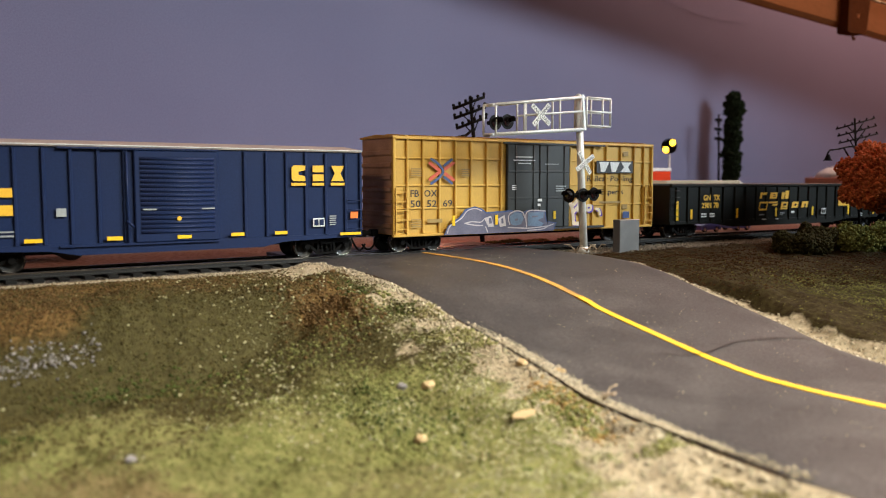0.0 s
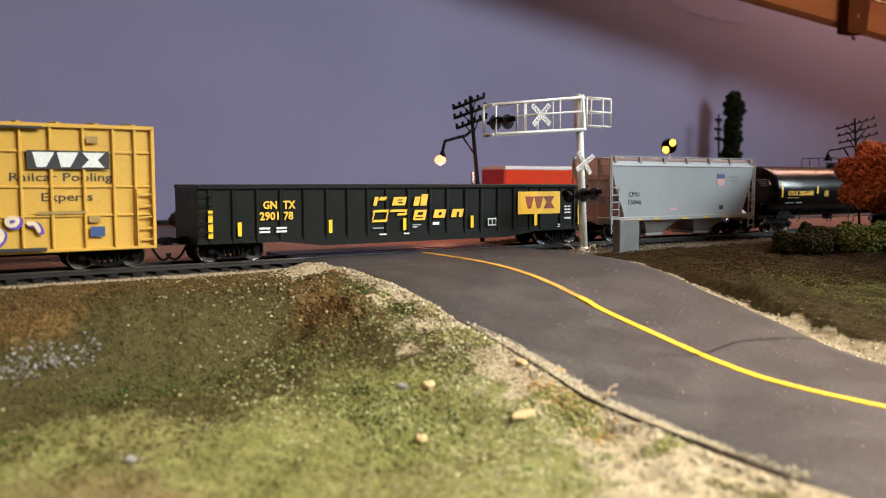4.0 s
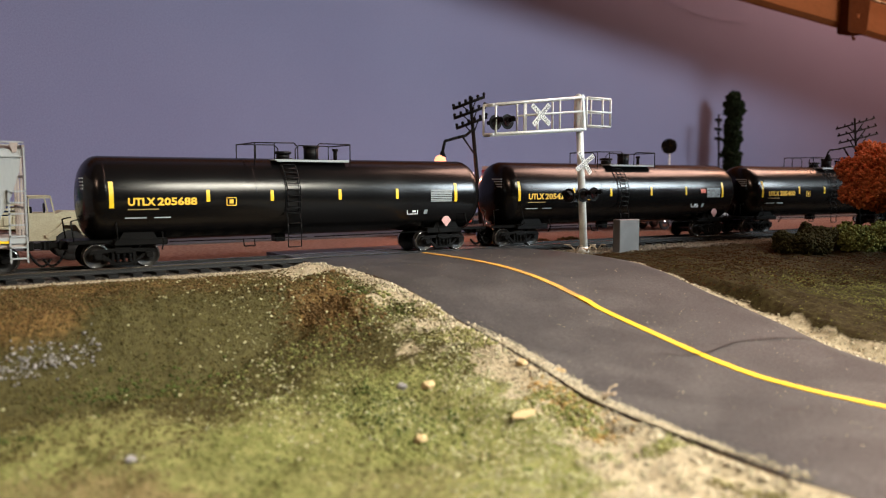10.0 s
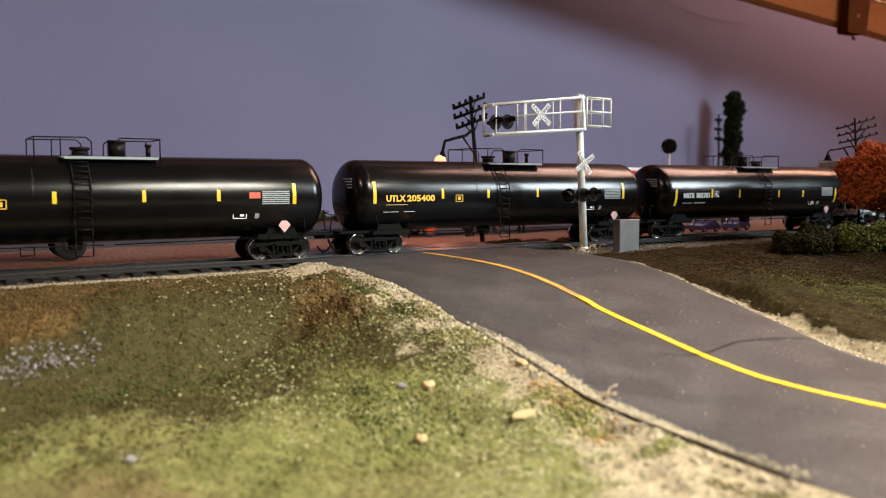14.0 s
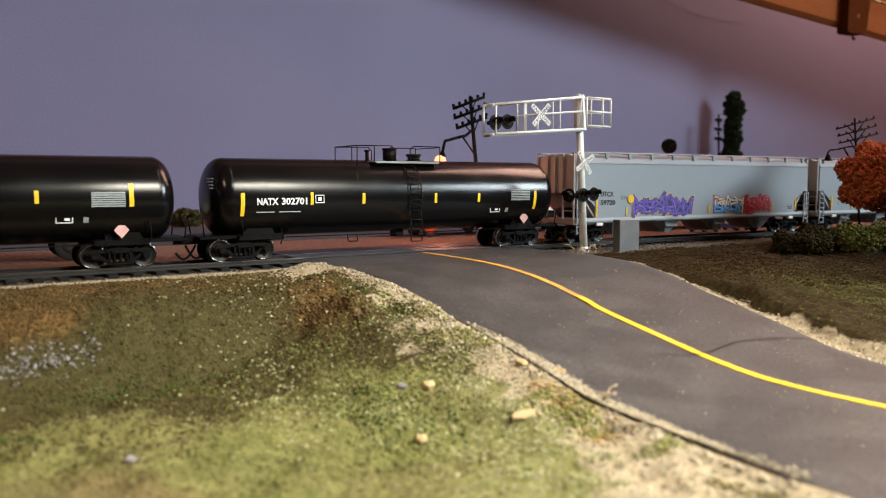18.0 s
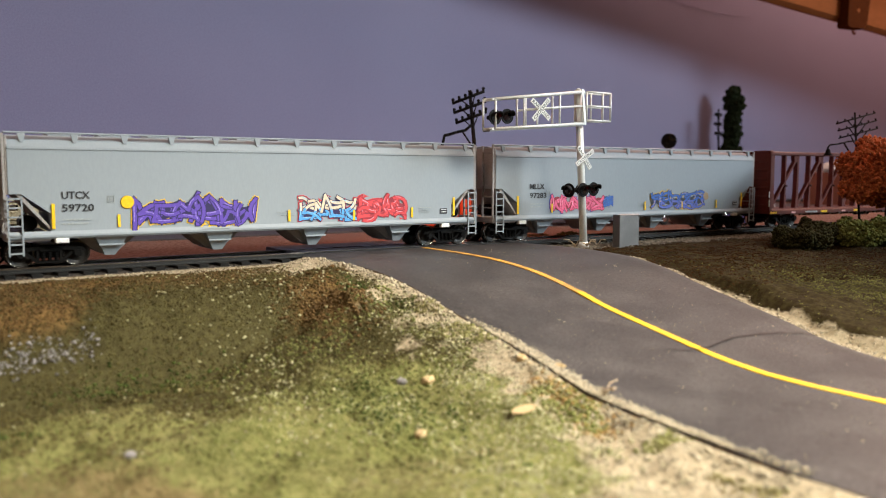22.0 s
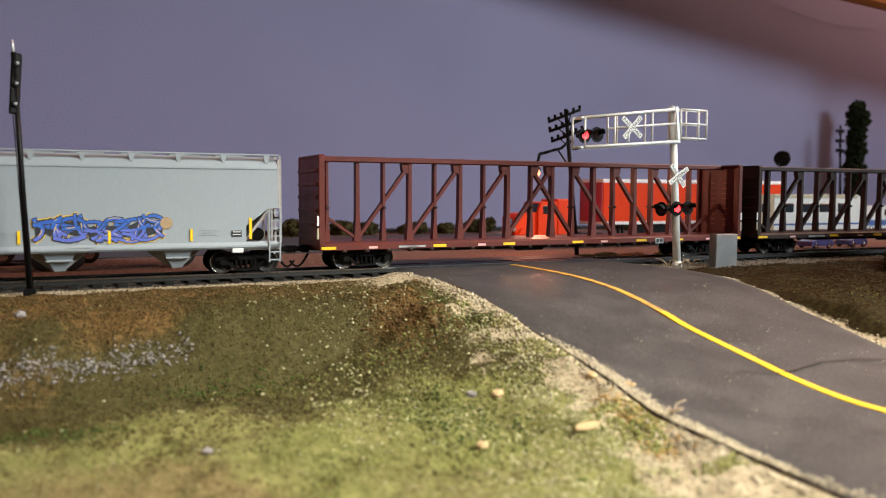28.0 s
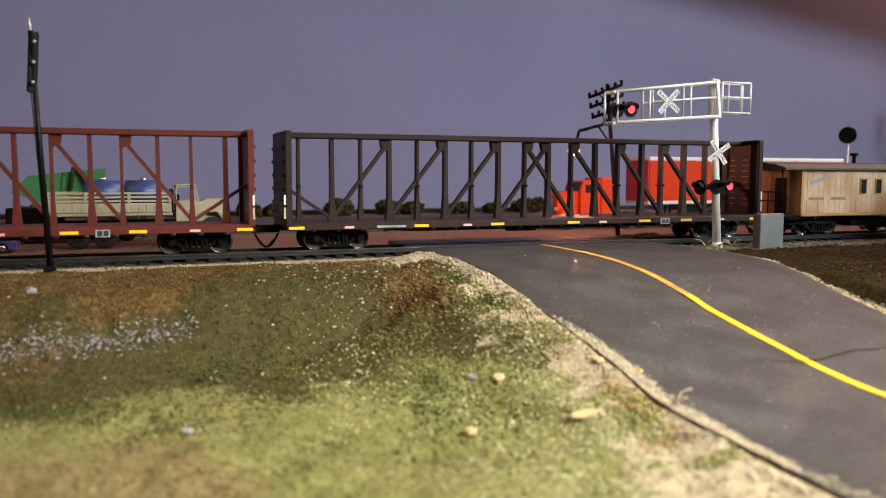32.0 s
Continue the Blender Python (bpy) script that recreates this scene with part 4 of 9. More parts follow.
lone("hanging_cord", Build().tube(sag, 0.0016, 8), M["cord"], "tan cord sagging below the joist", "cord", at=pose(0.800, 0.140, 0.2315, 0, 0, -5.9))
# A cable's soft shadow on the wall, built as a thin tube.
bow = [(0.016 * k, 0.0, 0.010 * ((k - 9) / 6) ** 2) for k in range(14)]
lone("wall_shadow_line", Build().tube(bow, 0.0003, 8), M["wall_shadow_line"], "thin looped line on the wall, made for a cable's shadow", "cable", at=pose(0.855, 0.4186, 0.2715))

# ---- rolling stock ----
WHEELSETS = []
CARS = []


def wheelset_mesh():
    steel = Build()
    steel.cyl((0, -0.0105, 0), (0, 0.0105, 0), 0.0010, 8)
    for s in (-1, 1):
        p = [(s * 0.0070, 0.0056), (s * 0.0076, 0.0056), (s * 0.0077, 0.0051), (s * 0.0094, 0.0050), (s * 0.0095, 0.0043), (s * 0.0089, 0.0040), (s * 0.0090, 0.0018), (s * 0.0097, 0.0014), (s * 0.0097, 0.0001)]
        steel.lathe(p, n=28, axis="y")
        for g in range(4):
            a = g * math.pi / 2
            steel.cyl((0.0028 * math.cos(a), s * 0.0090, 0.0028 * math.sin(a)), (0.0028 * math.cos(a), s * 0.00925, 0.0028 * math.sin(a)), 0.0006, 8)
    me = steel.mesh("wheelset")
    me.materials.append(M["wheel"])
    rim = Build()
    for s in (-1, 1):
        rim.lathe([(s * 0.00765, 0.00512), (s * 0.0094, 0.00506), (s * 0.00962, 0.00492), (s * 0.00962, 0.00472), (s * 0.0093, 0.00468)], n=28, axis="y", caps=False)
    mr = rim.mesh("tyre_rim")
    mr.materials.append(M["tread"])
    return me, mr


WHEEL, RIM = wheelset_mesh()


def truck_meshes():
    out = []
    for s in (-1, 1):
        b = Build()
        top = [(-0.0136, 0.0060), (-0.0126, 0.0076), (-0.0060, 0.0082), (0.0060, 0.0082), (0.0126, 0.0076), (0.0136, 0.0060), (0.0120, 0.0062), (0.0052, 0.0068), (-0.0052, 0.0068), (-0.0120, 0.0062)]
        foot = [(-0.0092, 0.0058), (-0.0048, 0.0016), (0.0048, 0.0016), (0.0092, 0.0058), (0.0076, 0.0058), (0.0040, 0.0027), (-0.0040, 0.0027), (-0.0076, 0.0058)]
        b.prism(top, s * 0.0108, s * 0.0122)
        b.prism(foot, s * 0.0109, s * 0.0121)
        for x in (-0.0102, 0.0102):
            b.cyl((x, s * 0.0120, 0.0053), (x, s * 0.0134, 0.0053), 0.0013, 12)
            b.box(x - 0.0018, x + 0.0018, s * 0.0106, s * 0.0124, 0.0040, 0.0068, 0.0003)
        for x in (-0.0042, 0.0042):
            b.box(x - 0.0005, x + 0.0005, s * 0.0108, s * 0.0122, 0.0022, 0.0072)
        for x in (-0.0024, 0.0, 0.0024):
            for k in range(5):
                b.cyl((x, s * 0.0118, 0.0028 + 0.0007 * k), (x, s * 0.0118, 0.0031 + 0.0007 * k), 0.0010, 8)
            b.cyl((x, s * 0.0118, 0.0026), (x, s * 0.0118, 0.0066), 0.0006, 6)
        b.box(-0.0036, 0.0036, s * 0.0112, s * 0.0130, 0.0062, 0.0074, 0.0002)
        me = b.mesh("side_frame")
        me.materials.append(M["under"])
        out.append(me)
    b = Build().box(-0.0035, 0.0035, -0.0108, 0.0108, 0.0040, 0.0088, 0.0005)
    b.box(-0.0100, 0.0100, -0.0010, 0.0010, 0.0030, 0.0042)
    me = b.mesh("bolster")
    me.materials.append(M["under"])
    return out, me


SIDE_FRAMES, BOLSTER = truck_meshes()


def truck(car, x):
    t = part("truck", BOLSTER, None, car, "black four-wheel truck with bright wheel rims", pose(x, 0, 0))
    for me in SIDE_FRAMES:
        part("side_frame", me, None, t)
    for dx in (-0.0102, 0.0102):
        w = part("wheelset", WHEEL, None, t, "", pose(dx, 0, 0.0051))
        WHEELSETS.append((w, dx))
        r = part("tyre_rim", RIM, None, t, "bright worn wheel rims", pose(dx, 0, 0.0051))
        WHEELSETS.append((r, dx))
    return t


def couplers(car, half, z=0.0098):
    for s in (-1, 1):
        b = Build()
        x = s * half
        b.box(x, x + s * 0.0035, -0.0022, 0.0022, z - 0.0018, z + 0.0018, 0.0003)
        b.box(x + s * 0.003, x + s * 0.0070, -0.0010, 0.0014, z - 0.0012, z + 0.0012, 0.0003)
        b.prism([(x + s * 0.0062, -0.0008), (x + s * 0.0090, -0.0016), (x + s * 0.0098, 0.0002), (x + s * 0.0086, 0.0020), (x + s * 0.0062, 0.0018)], z - 0.0018, z + 0.0016, "z")
        part("coupler", b, M["under"], car, "black knuckle coupler")
        h = Build()
        pts = []
        for k in range(9):
            a = k / 8
            pts.append((x + s * (0.001 + 0.0085 * a), -0.0040 + 0.0015 * a, z - 0.002 - 0.0062 * math.sin(a * math.pi * 0.82)))
        h.tube(pts, 0.00055, 6)
        part("brake_hose", h, M["under"], car, "hanging black brake hose")


def ladder(car, x0, x1, z0, z1, mat, rungs, y=-HW - 0.0008, name="ladder"):
    for s in (-1, 1):
        b = Build()
        for x in (x0, x1):
            b.box(x - 0.0003, x + 0.0003, s * abs(y) - 0.0003, s * abs(y) + 0.0003, z0, z1)
        for k in range(rungs):
            z = z0 + (z1 - z0) * (k + 0.5) / rungs
            b.box(x0, x1, s * abs(y) - 0.0003, s * abs(y) + 0.0003, z - 0.00025, z + 0.00025)
        part(name, b, M[mat], car)


def marks(car, rows, mat, name="reflector", y=-HW - 0.00015):
    """Painted patches: left, right, bottom, top."""
    for x0, x1, z0, z1 in rows:
        part(name, Build().box(x0, x1, y, y + 0.0001, z0, z1), M[mat], car)


def bars(car, x, z, widths, h, gap, mat, name="small_print", y=-HW - 0.00015):
    """Lines of print too small to read, as plain bars."""
    b = Build()
    for k, w in enumerate(widths):
        b.box(x, x + w, y, y + 0.0001, z - k * gap, z - k * gap + h)
    part(name, b, M[mat], car)


def start_car(name, s0, s1, label, group="cars of the freight train"):
    c = 0.5 * (s0 + s1)
    car = thing(name, pose(*on_track(c)[:2], 0), label, "freight car", group)
    CARS.append((car, c, (s1 - s0) * 0.36))
    return car, (s1 - s0) / 2


def sprayed(b, pts, r, y, thick=0.00003):
    """One fat sprayed stroke with round ends, as overlapping flat pieces."""
    fine = []
    for i in range(len(pts) - 1):
        p0, p1, p2, p3 = pts[max(i - 1, 0)], pts[i], pts[i + 1], pts[min(i + 2, len(pts) - 1)]
        for t in (0.0, 0.25, 0.5, 0.75):
            fine.append(tuple(0.5 * (2 * p1[k] + (p2[k] - p0[k]) * t + (2 * p0[k] - 5 * p1[k] + 4 * p2[k] - p3[k]) * t * t + (3 * p1[k] - p0[k] - 3 * p2[k] + p3[k]) * t ** 3) for k in (0, 1)))
    fine.append(pts[-1])
    for k, ((xa, za), (xb, zb)) in enumerate(zip(fine, fine[1:])):
        n = math.hypot(xb - xa, zb - za) or 1e-6
        ang = math.atan2(zb - za, xb - xa)
        ring = [(xb + r * math.cos(ang - math.pi / 2 + math.pi * j / 6), zb + r * math.sin(ang - math.pi / 2 + math.pi * j / 6)) for j in range(7)]
        ring += [(xa + r * math.cos(ang + math.pi / 2 + math.pi * j / 6), za + r * math.sin(ang + math.pi / 2 + math.pi * j / 6)) for j in range(7)]
        b.prism(ring, y - 0.000002 * (k % 5), y + thick)


WILD = [
    [[(0.10, 0.02), (0.26, 0.52), (0.10, 0.98)], [(0.10, 0.92), (0.80, 0.80), (0.52, 0.50), (0.98, 0.04)]],
    [[(0.02, 0.08), (0.48, 0.98), (0.92, 0.02)], [(0.16, 0.34), (1.02, 0.46)]],
    [[(0.98, 0.90), (0.26, 0.96), (0.14, 0.60), (0.80, 0.46), (0.76, 0.10), (-0.06, 0.06)]],
    [[(0.12, -0.02), (0.20, 0.98)], [(0.98, 1.00), (0.30, 0.52), (1.00, 0.00)], [(0.60, 0.72), (0.70, 0.30)]],
    [[(0.06, 0.96), (0.20, 0.06), (0.50, 0.58), (0.78, 0.04), (0.92, 1.00)]],
    [[(0.92, 0.96), (0.16, 0.84), (0.22, 0.08), (0.98, 0.14)], [(0.28, 0.50), (0.86, 0.58)]],
]


def bar_stroke(b, pts, r, y):
    """A chunky angular stroke: flat slabs with slanted ends."""
    for k, ((xa, za), (xb, zb)) in enumerate(zip(pts, pts[1:])):
        n = math.hypot(xb - xa, zb - za) or 1e-6
        ux, uz = (xb - xa) / n * r, (zb - za) / n * r
        poly = [(xa - ux * 0.7 + uz, za - uz * 0.7 - ux), (xb + ux * 0.9 + uz * 0.8, zb + uz * 0.9 - ux * 0.8), (xb + ux * 0.6 - uz, zb + uz * 0.6 + ux), (xa - ux * 1.0 - uz * 0.8, za - uz * 1.0 + ux * 0.8)]
        b.prism(poly, y - 0.000003 * (k % 4), y + 0.00003)


def bowed(a, b, bend, n=5):
    """Points along a curved stroke from a to b."""
    (xa, za), (xb, zb) = a, b
    return [(xa + (xb - xa) * t - (zb - za) * bend * 4 * t * (1 - t), za + (zb - za) * t + (xb - xa) * bend * 4 * t * (1 - t)) for t in (k / (n - 1) for k in range(n))]


def graffiti(car, x0, x1, z0, z1, seed, fill, dark, light, edge, letters, low=None):
    """A wild sprayed piece of tangled, barbed shapes under an uneven outline: halo, outline, fill, lower fill and thin highlights."""
    r = random.Random(seed)
    y = -HW - 0.00008
    w, h = (x1 - x0) / letters, z1 - z0
    waves = [r.uniform(0, 6.3) for _ in range(3)]
    rise = lambda x: 0.80 + 0.13 * math.sin(9 * (x - x0) / (x1 - x0) + waves[0]) + 0.07 * math.sin(23 * (x - x0) / (x1 - x0) + waves[1])
    drop = lambda x: 0.08 + 0.08 * math.sin(7 * (x - x0) / (x1 - x0) + waves[2])
    place = lambda x, f: (min(max(x, x0), x1), z0 + h * (drop(x) + (rise(x) - drop(x)) * f))
    for k in range(letters):
        cx, rad = x0 + w * k, h * r.uniform(0.050, 0.066)
        lean = r.uniform(-0.25, 0.35)
        lines = []
        for form, flip, turn in [(r.randrange(6), r.random() < 0.5, r.random() < 0.5) for _ in range(2)]:
            for line in WILD[form][:2]:
                pts = [place(cx + w * ((1 - px if flip else px) * 1.5 - 0.25 + lean * (pz - 0.5) + r.uniform(-0.15, 0.15)), (1 - pz if turn else pz) + r.uniform(-0.10, 0.10)) for px, pz in line]
                for p, q in zip(pts, pts[1:]):
                    lines.append(bowed(p, q, r.uniform(-0.22, 0.22)))
        d = 0.00002 * (k % 3)
        halo, out, body, lower, top = Build(), Build(), Build(), Build(), Build()
        jag = [place(cx + w * (-0.05 + 1.10 * q / 6), 0.90 - 0.16 * r.random()) for q in range(7)]
        jag += [place(cx + w * (1.05 - 1.10 * q / 6), 0.10 + 0.14 * r.random()) for q in range(7)]
        out.prism(jag, y - 0.00007 - d, y)
        for j, line in enumerate(lines):
            e = d + 0.000018 * j
            if r.random() < 0.4:
                bar_stroke(halo, line, rad * 2.0, y - 0.00002 - d)
            bar_stroke(out, line, rad * 1.55, y - 0.00010 - e)
            bar_stroke(body, line, rad * 1.05, y - 0.00012 - e)
            if low:
                under = [p for p in line if p[1] < z0 + h * 0.45]
                if len(under) > 1:
                    bar_stroke(lower, under, rad * 1.0, y - 0.00013 - e)
            if r.random() < 0.6:
                bar_stroke(top, [(px - rad * 0.35, pz + rad * 0.45) for px, pz in line[1:4]], rad * 0.20, y - 0.00014 - e)
        g = tagged(part("graffiti_shape", out, M[dark], car, "tangled sprayed shape with a dark outline"), kind="stuff")
        for name, b, mat in (("spray_halo", halo, edge), ("spray_fill", body, fill), ("lower_fill", lower, low), ("spray_highlight", top, light)):
            if b.v:
                tagged(part(name, b, M[mat], g), kind="stuff")
    for k in range(letters):
        cx, q = r.uniform(x0, x1), h * r.uniform(0.04, 0.08)
        cx, cz = place(cx, r.choice((-0.02, 1.0)))
        spike = [(cx + q * (2.2 if j % 3 == 0 else 0.6) * math.cos(2 * math.pi * j / 9), cz + q * (1.6 if j % 3 == 0 else 0.6) * math.sin(2 * math.pi * j / 9)) for j in range(9)]
        part("spray_splash", Build().prism(spike, y + 0.00002, y + 0.00006), M[edge], car)


def blue_boxcar():
    car, h = start_car("boxcar", 0.0045, 0.1814, "navy blue steel boxcar with ribbed sides and yellow lettering")
    body = Build().box(-h + 0.0008, h - 0.0008, -HW + 0.0010, HW - 0.0010, 0.0100, 0.0500, 0.0004)
    part("body", body, M["navy"], car)
    part("underframe", Build().box(-h + 0.01, h - 0.01, -0.006, 0.006, 0.0065, 0.0102, 0.0005), M["under"], car)
    sill = Build().prism([(-h, 0.0112), (h, 0.0112), (h, 0.0098), (h - 0.040, 0.0086), (h - 0.05, 0.0066), (-h + 0.05, 0.0066), (-h + 0.040, 0.0086), (-h, 0.0098)], -HW + 0.0002, -HW + 0.0014)
    part("side_sill", sill, M["navy"], car)
    part("roof_sheet", Build().prism([(-HW, 0.0498), (-HW, 0.0508), (0, 0.0530), (HW, 0.0508), (HW, 0.0498)], -h, h, "x"), M["cage"], car, "rusty brown roof")
    part("roof_edge", Build().box(-h, h, -HW - 0.0005, -HW + 0.0006, 0.0503, 0.0507, 0.0001), M["letter_white"], car, "white painted roof edge")
    for x in (-0.0800, -0.0701, -0.0601, -0.0501, -0.0403, -0.0301, -0.0201, 0.0306, 0.0406, 0.0501, 0.0596, 0.0696, 0.0799):
        part("rib", Build().box(x - 0.0007, x + 0.0007, -HW - 0.0001, -HW + 0.0012, 0.0110, 0.0492, 0.0003), M["navy"], car)
    for x in (-h + 0.0006, h - 0.0006):
        part("corner_post", Build().box(x - 0.0006, x + 0.0006, -HW - 0.0001, -HW + 0.0016, 0.0098, 0.0500, 0.0002), M["navy"], car)
    door = Build().box(-0.0165, 0.0185, -HW - 0.0006, -HW + 0.0010, 0.0108, 0.0488, 0.0004)
    d = part("door", door, M["navy"], car, "corrugated navy sliding door")
    for k in range(17):
        z = 0.0150 + k * 0.00190
        part("corrugation", Build().cyl((-0.0142, -HW - 0.0006, z), (0.0165, -HW - 0.0006, z), 0.00062, 8), M["navy"], d)
    for dz in (0.0490, 0.0100):
        part("door_track", Build().box(-0.045, 0.0185, -HW - 0.0010, -HW + 0.001, dz, dz + 0.0007), M["navy"], car)
    rod = Build().cyl((-0.0195, -HW - 0.0009, 0.0110), (-0.0195, -HW - 0.0009, 0.0485), 0.0004, 6)
    rod.tube([(-0.0200, -HW - 0.0010, 0.0200), (-0.0172, -HW - 0.0014, 0.0172)], 0.0006, 6)
    part("lock_rod", rod, M["navy"], car)
    # the railway's mark as plain yellow shapes over bars
    for x0, x1, kind in ((0.0524, 0.0591, 0), (0.0628, 0.0683, 1), (0.0722, 0.0789, 2)):
        g, y = Build(), -HW - 0.0003
        m, w = (x0 + x1) / 2, x1 - x0
        if kind == 2:
            g.prism([(x0, 0.0434), (x1, 0.0434), (m + w * 0.22, 0.0398), (x1, 0.0362), (x0, 0.0362), (m - w * 0.22, 0.0398)], y, y + 0.0002)
        elif kind == 0:
            g.prism([(x0 + 0.001, 0.0434), (x1, 0.0434), (x1, 0.0412), (m, 0.0405), (m, 0.0391), (x1, 0.0384), (x1, 0.0362), (x0 + 0.001, 0.0362), (x0, 0.0372), (x0, 0.0424)], y, y + 0.0002)
        else:
            g.box(x0, x1, y, y + 0.0002, 0.0403, 0.0434).box(x0, x1, y, y + 0.0002, 0.0362, 0.0393)
        g.box(x0 - 0.0002, x1 + 0.0002, y, y + 0.0002, 0.0341, 0.0354)
        part("emblem_shape", g, M["letter_yellow"], car, "bold yellow emblem shape over a bar")
    marks(car, [(-0.0577, -0.0514, 0.0123, 0.0138), (-0.0278, -0.0217, 0.0122, 0.0138), (0.0003, 0.0062, 0.0119, 0.0134), (0.0234, 0.0294, 0.0121, 0.0136), (0.0436, 0.0496, 0.0121, 0.0136), (0.0762, 0.0872, 0.0106, 0.0119)], "marker", y=-HW - 0.0011)
    marks(car, [(0.0822, 0.0862, 0.0184, 0.0218)], "orange", "placard")
    marks(car, [(0.0627, 0.0685, 0.0150, 0.0190)], "letter_white", "placard", y=-HW - 0.0004)
    marks(car, [(0.0632, 0.0653, 0.0156, 0.0184), (0.0658, 0.0680, 0.0156, 0.0184)], "navy", "placard_field", y=-HW - 0.0006)
    marks(car, [(-0.0460, -0.0424, 0.0222, 0.0255)], "letter_grey", "placard")
    bars(car, 0.0712, 0.0195, (0.0034, 0.0034, 0.0030, 0.0034, 0.0030), 0.0005, 0.0010, "letter_grey")
    bars(car, -0.0665, 0.0300, (0.0055,), 0.0035, 0.001, "letter_yellow", "number_bar")
    bars(car, -0.0685, 0.0230, (0.0075,), 0.0040, 0.001, "letter_yellow", "number_bar")
    bars(car, -0.0680, 0.0165, (0.007, 0.007), 0.0006, 0.0016, "letter_grey")
    bars(car, -0.0135, 0.0242, (0.0055,), 0.0006, 0.001, "letter_grey", y=-HW - 0.0014)
    bars(car, 0.0108, 0.0242, (0.0055,), 0.0006, 0.001, "letter_grey", y=-HW - 0.0014)
    part("door_knob", Build().cyl((0.0012, -HW - 0.0014, 0.0205), (0.0012, -HW - 0.0008, 0.0205), 0.0010, 12), M["letter_yellow"], d)
    for z in (0.0135, 0.0180, 0.0225, 0.0270):
        g = Build().tube([(h - 0.0078, -HW - 0.0002, z), (h - 0.0078, -HW - 0.0014, z), (h - 0.0004, -HW - 0.0014, z), (h - 0.0004, -HW - 0.0002, z)], 0.00025, 5)
        part("grab_iron", g, M["navy"], car)
    for x in (-0.0720, 0.0720):
        truck(car, x)
    couplers(car, h)
    return car


def yellow_boxcar():
    car, h = start_car("boxcar", 0.1988, 0.3824, "weathered yellow high-cube boxcar with dark grey doors and graffiti")
    part("body", Build().box(-h + 0.0012, h - 0.0012, -HW + 0.0012, HW - 0.0012, 0.0092, 0.0578, 0.0004), M["box_yellow"], car)
    part("underframe", Build().box(-h + 0.01, h - 0.01, -0.006, 0.006, 0.0062, 0.0100, 0.0005), M["under"], car)
    part("roof_sheet", Build().prism([(-HW, 0.0578), (-HW, 0.0586), (0, 0.0598), (HW, 0.0586), (HW, 0.0578)], -h, h, "x"), M["box_yellow"], car)
    for k in range(13):
        x = -h + 0.008 + k * (2 * h - 0.016) / 12
        part("roof_rib", Build().prism([(-HW, 0.0586), (0, 0.0598), (HW, 0.0586), (HW, 0.0591), (0, 0.0604), (-HW, 0.0591)], x - 0.0008, x + 0.0008, "x"), M["box_yellow"], car)
    posts = (-0.0834, -0.0742, -0.0644, -0.0545, -0.0446, -0.0344, -0.0248, 0.0243, 0.0335, 0.0420, 0.0526, 0.0645, 0.0757, 0.0840)
    for x in posts:
        part("post", Build().box(x - 0.0006, x + 0.0006, -HW - 0.0002, -HW + 0.0014, 0.0095, 0.0578, 0.0003), M["box_yellow"], car)
    for x in (-h + 0.0008, h - 0.0008):
        part("corner_post", Build().box(x - 0.0008, x + 0.0008, -HW - 0.0003, -HW + 0.0018, 0.0090, 0.0580, 0.0003), M["box_yellow"], car)
    for z in (0.0477, 0.0340, 0.0225):
        for x0, x1 in ((-h, -0.0225), (0.0235, h)):
            part("panel_seam", Build().box(x0, x1, -HW + 0.0004, -HW + 0.0014, z - 0.0005, z + 0.0005, 0.0002), M["box_yellow"], car)
    part("side_sill", Build().box(-h, h, -HW - 0.0002, -HW + 0.0014, 0.0082, 0.0096, 0.0003).box(-h, h, -HW - 0.0003, -HW + 0.0014, 0.0570, 0.0580, 0.0002), M["box_yellow"], car)
    for s in (-1, 1):
        for k in range(7):
            z = 0.0140 + k * 0.0061
            part("end_corrugation", Build().prism([(s * (h - 0.0012), z - 0.0022), (s * (h + 0.0002), z - 0.0010), (s * (h + 0.0002), z + 0.0006), (s * (h - 0.0012), z + 0.0012)], -HW + 0.0025, HW - 0.0025), M["box_end"], car, "weathered tan end rib")
    part("end_face", Build().box(-h + 0.0010, -h + 0.0016, -HW + 0.0014, HW - 0.0014, 0.0095, 0.0576), M["box_end"], car, "weathered pinkish tan end")
    d = part("door", Build().box(-0.0215, 0.0005, -HW - 0.0012, -HW + 0.001, 0.0105, 0.0562, 0.0004), M["door_grey"], car, "dark grey plug door")
    e = part("door", Build().box(0.0009, 0.0228, -HW - 0.0012, -HW + 0.001, 0.0105, 0.0562, 0.0004), M["door_grey"], car, "dark grey plug door")
    for dd, x0, x1 in ((d, -0.0212, 0.0002), (e, 0.0012, 0.0225)):
        for z in (0.0415, 0.0270):
            part("door_seam", Build().box(x0, x1, -HW - 0.0016, -HW - 0.0012, z - 0.0006, z + 0.0006, 0.0002), M["door_grey"], dd)
        for x in (x0 + 0.005, x1 - 0.004):
            part("door_rod", Build().cyl((x, -HW - 0.0015, 0.0110), (x, -HW - 0.0015, 0.0558), 0.0003, 6), M["door_grey"], dd)
    part("door_rail", Build().box(-0.0240, 0.050, -HW - 0.0016, -HW, 0.0092, 0.0104), M["door_grey"], car)
    part("door_rail", Build().box(-0.0240, 0.050, -HW - 0.0014, -HW, 0.0563, 0.0572), M["door_grey"], car)
    bars(car, -0.0165, 0.0490, (0.0120,), 0.0006, 0.001, "letter_white", y=-HW - 0.0018)
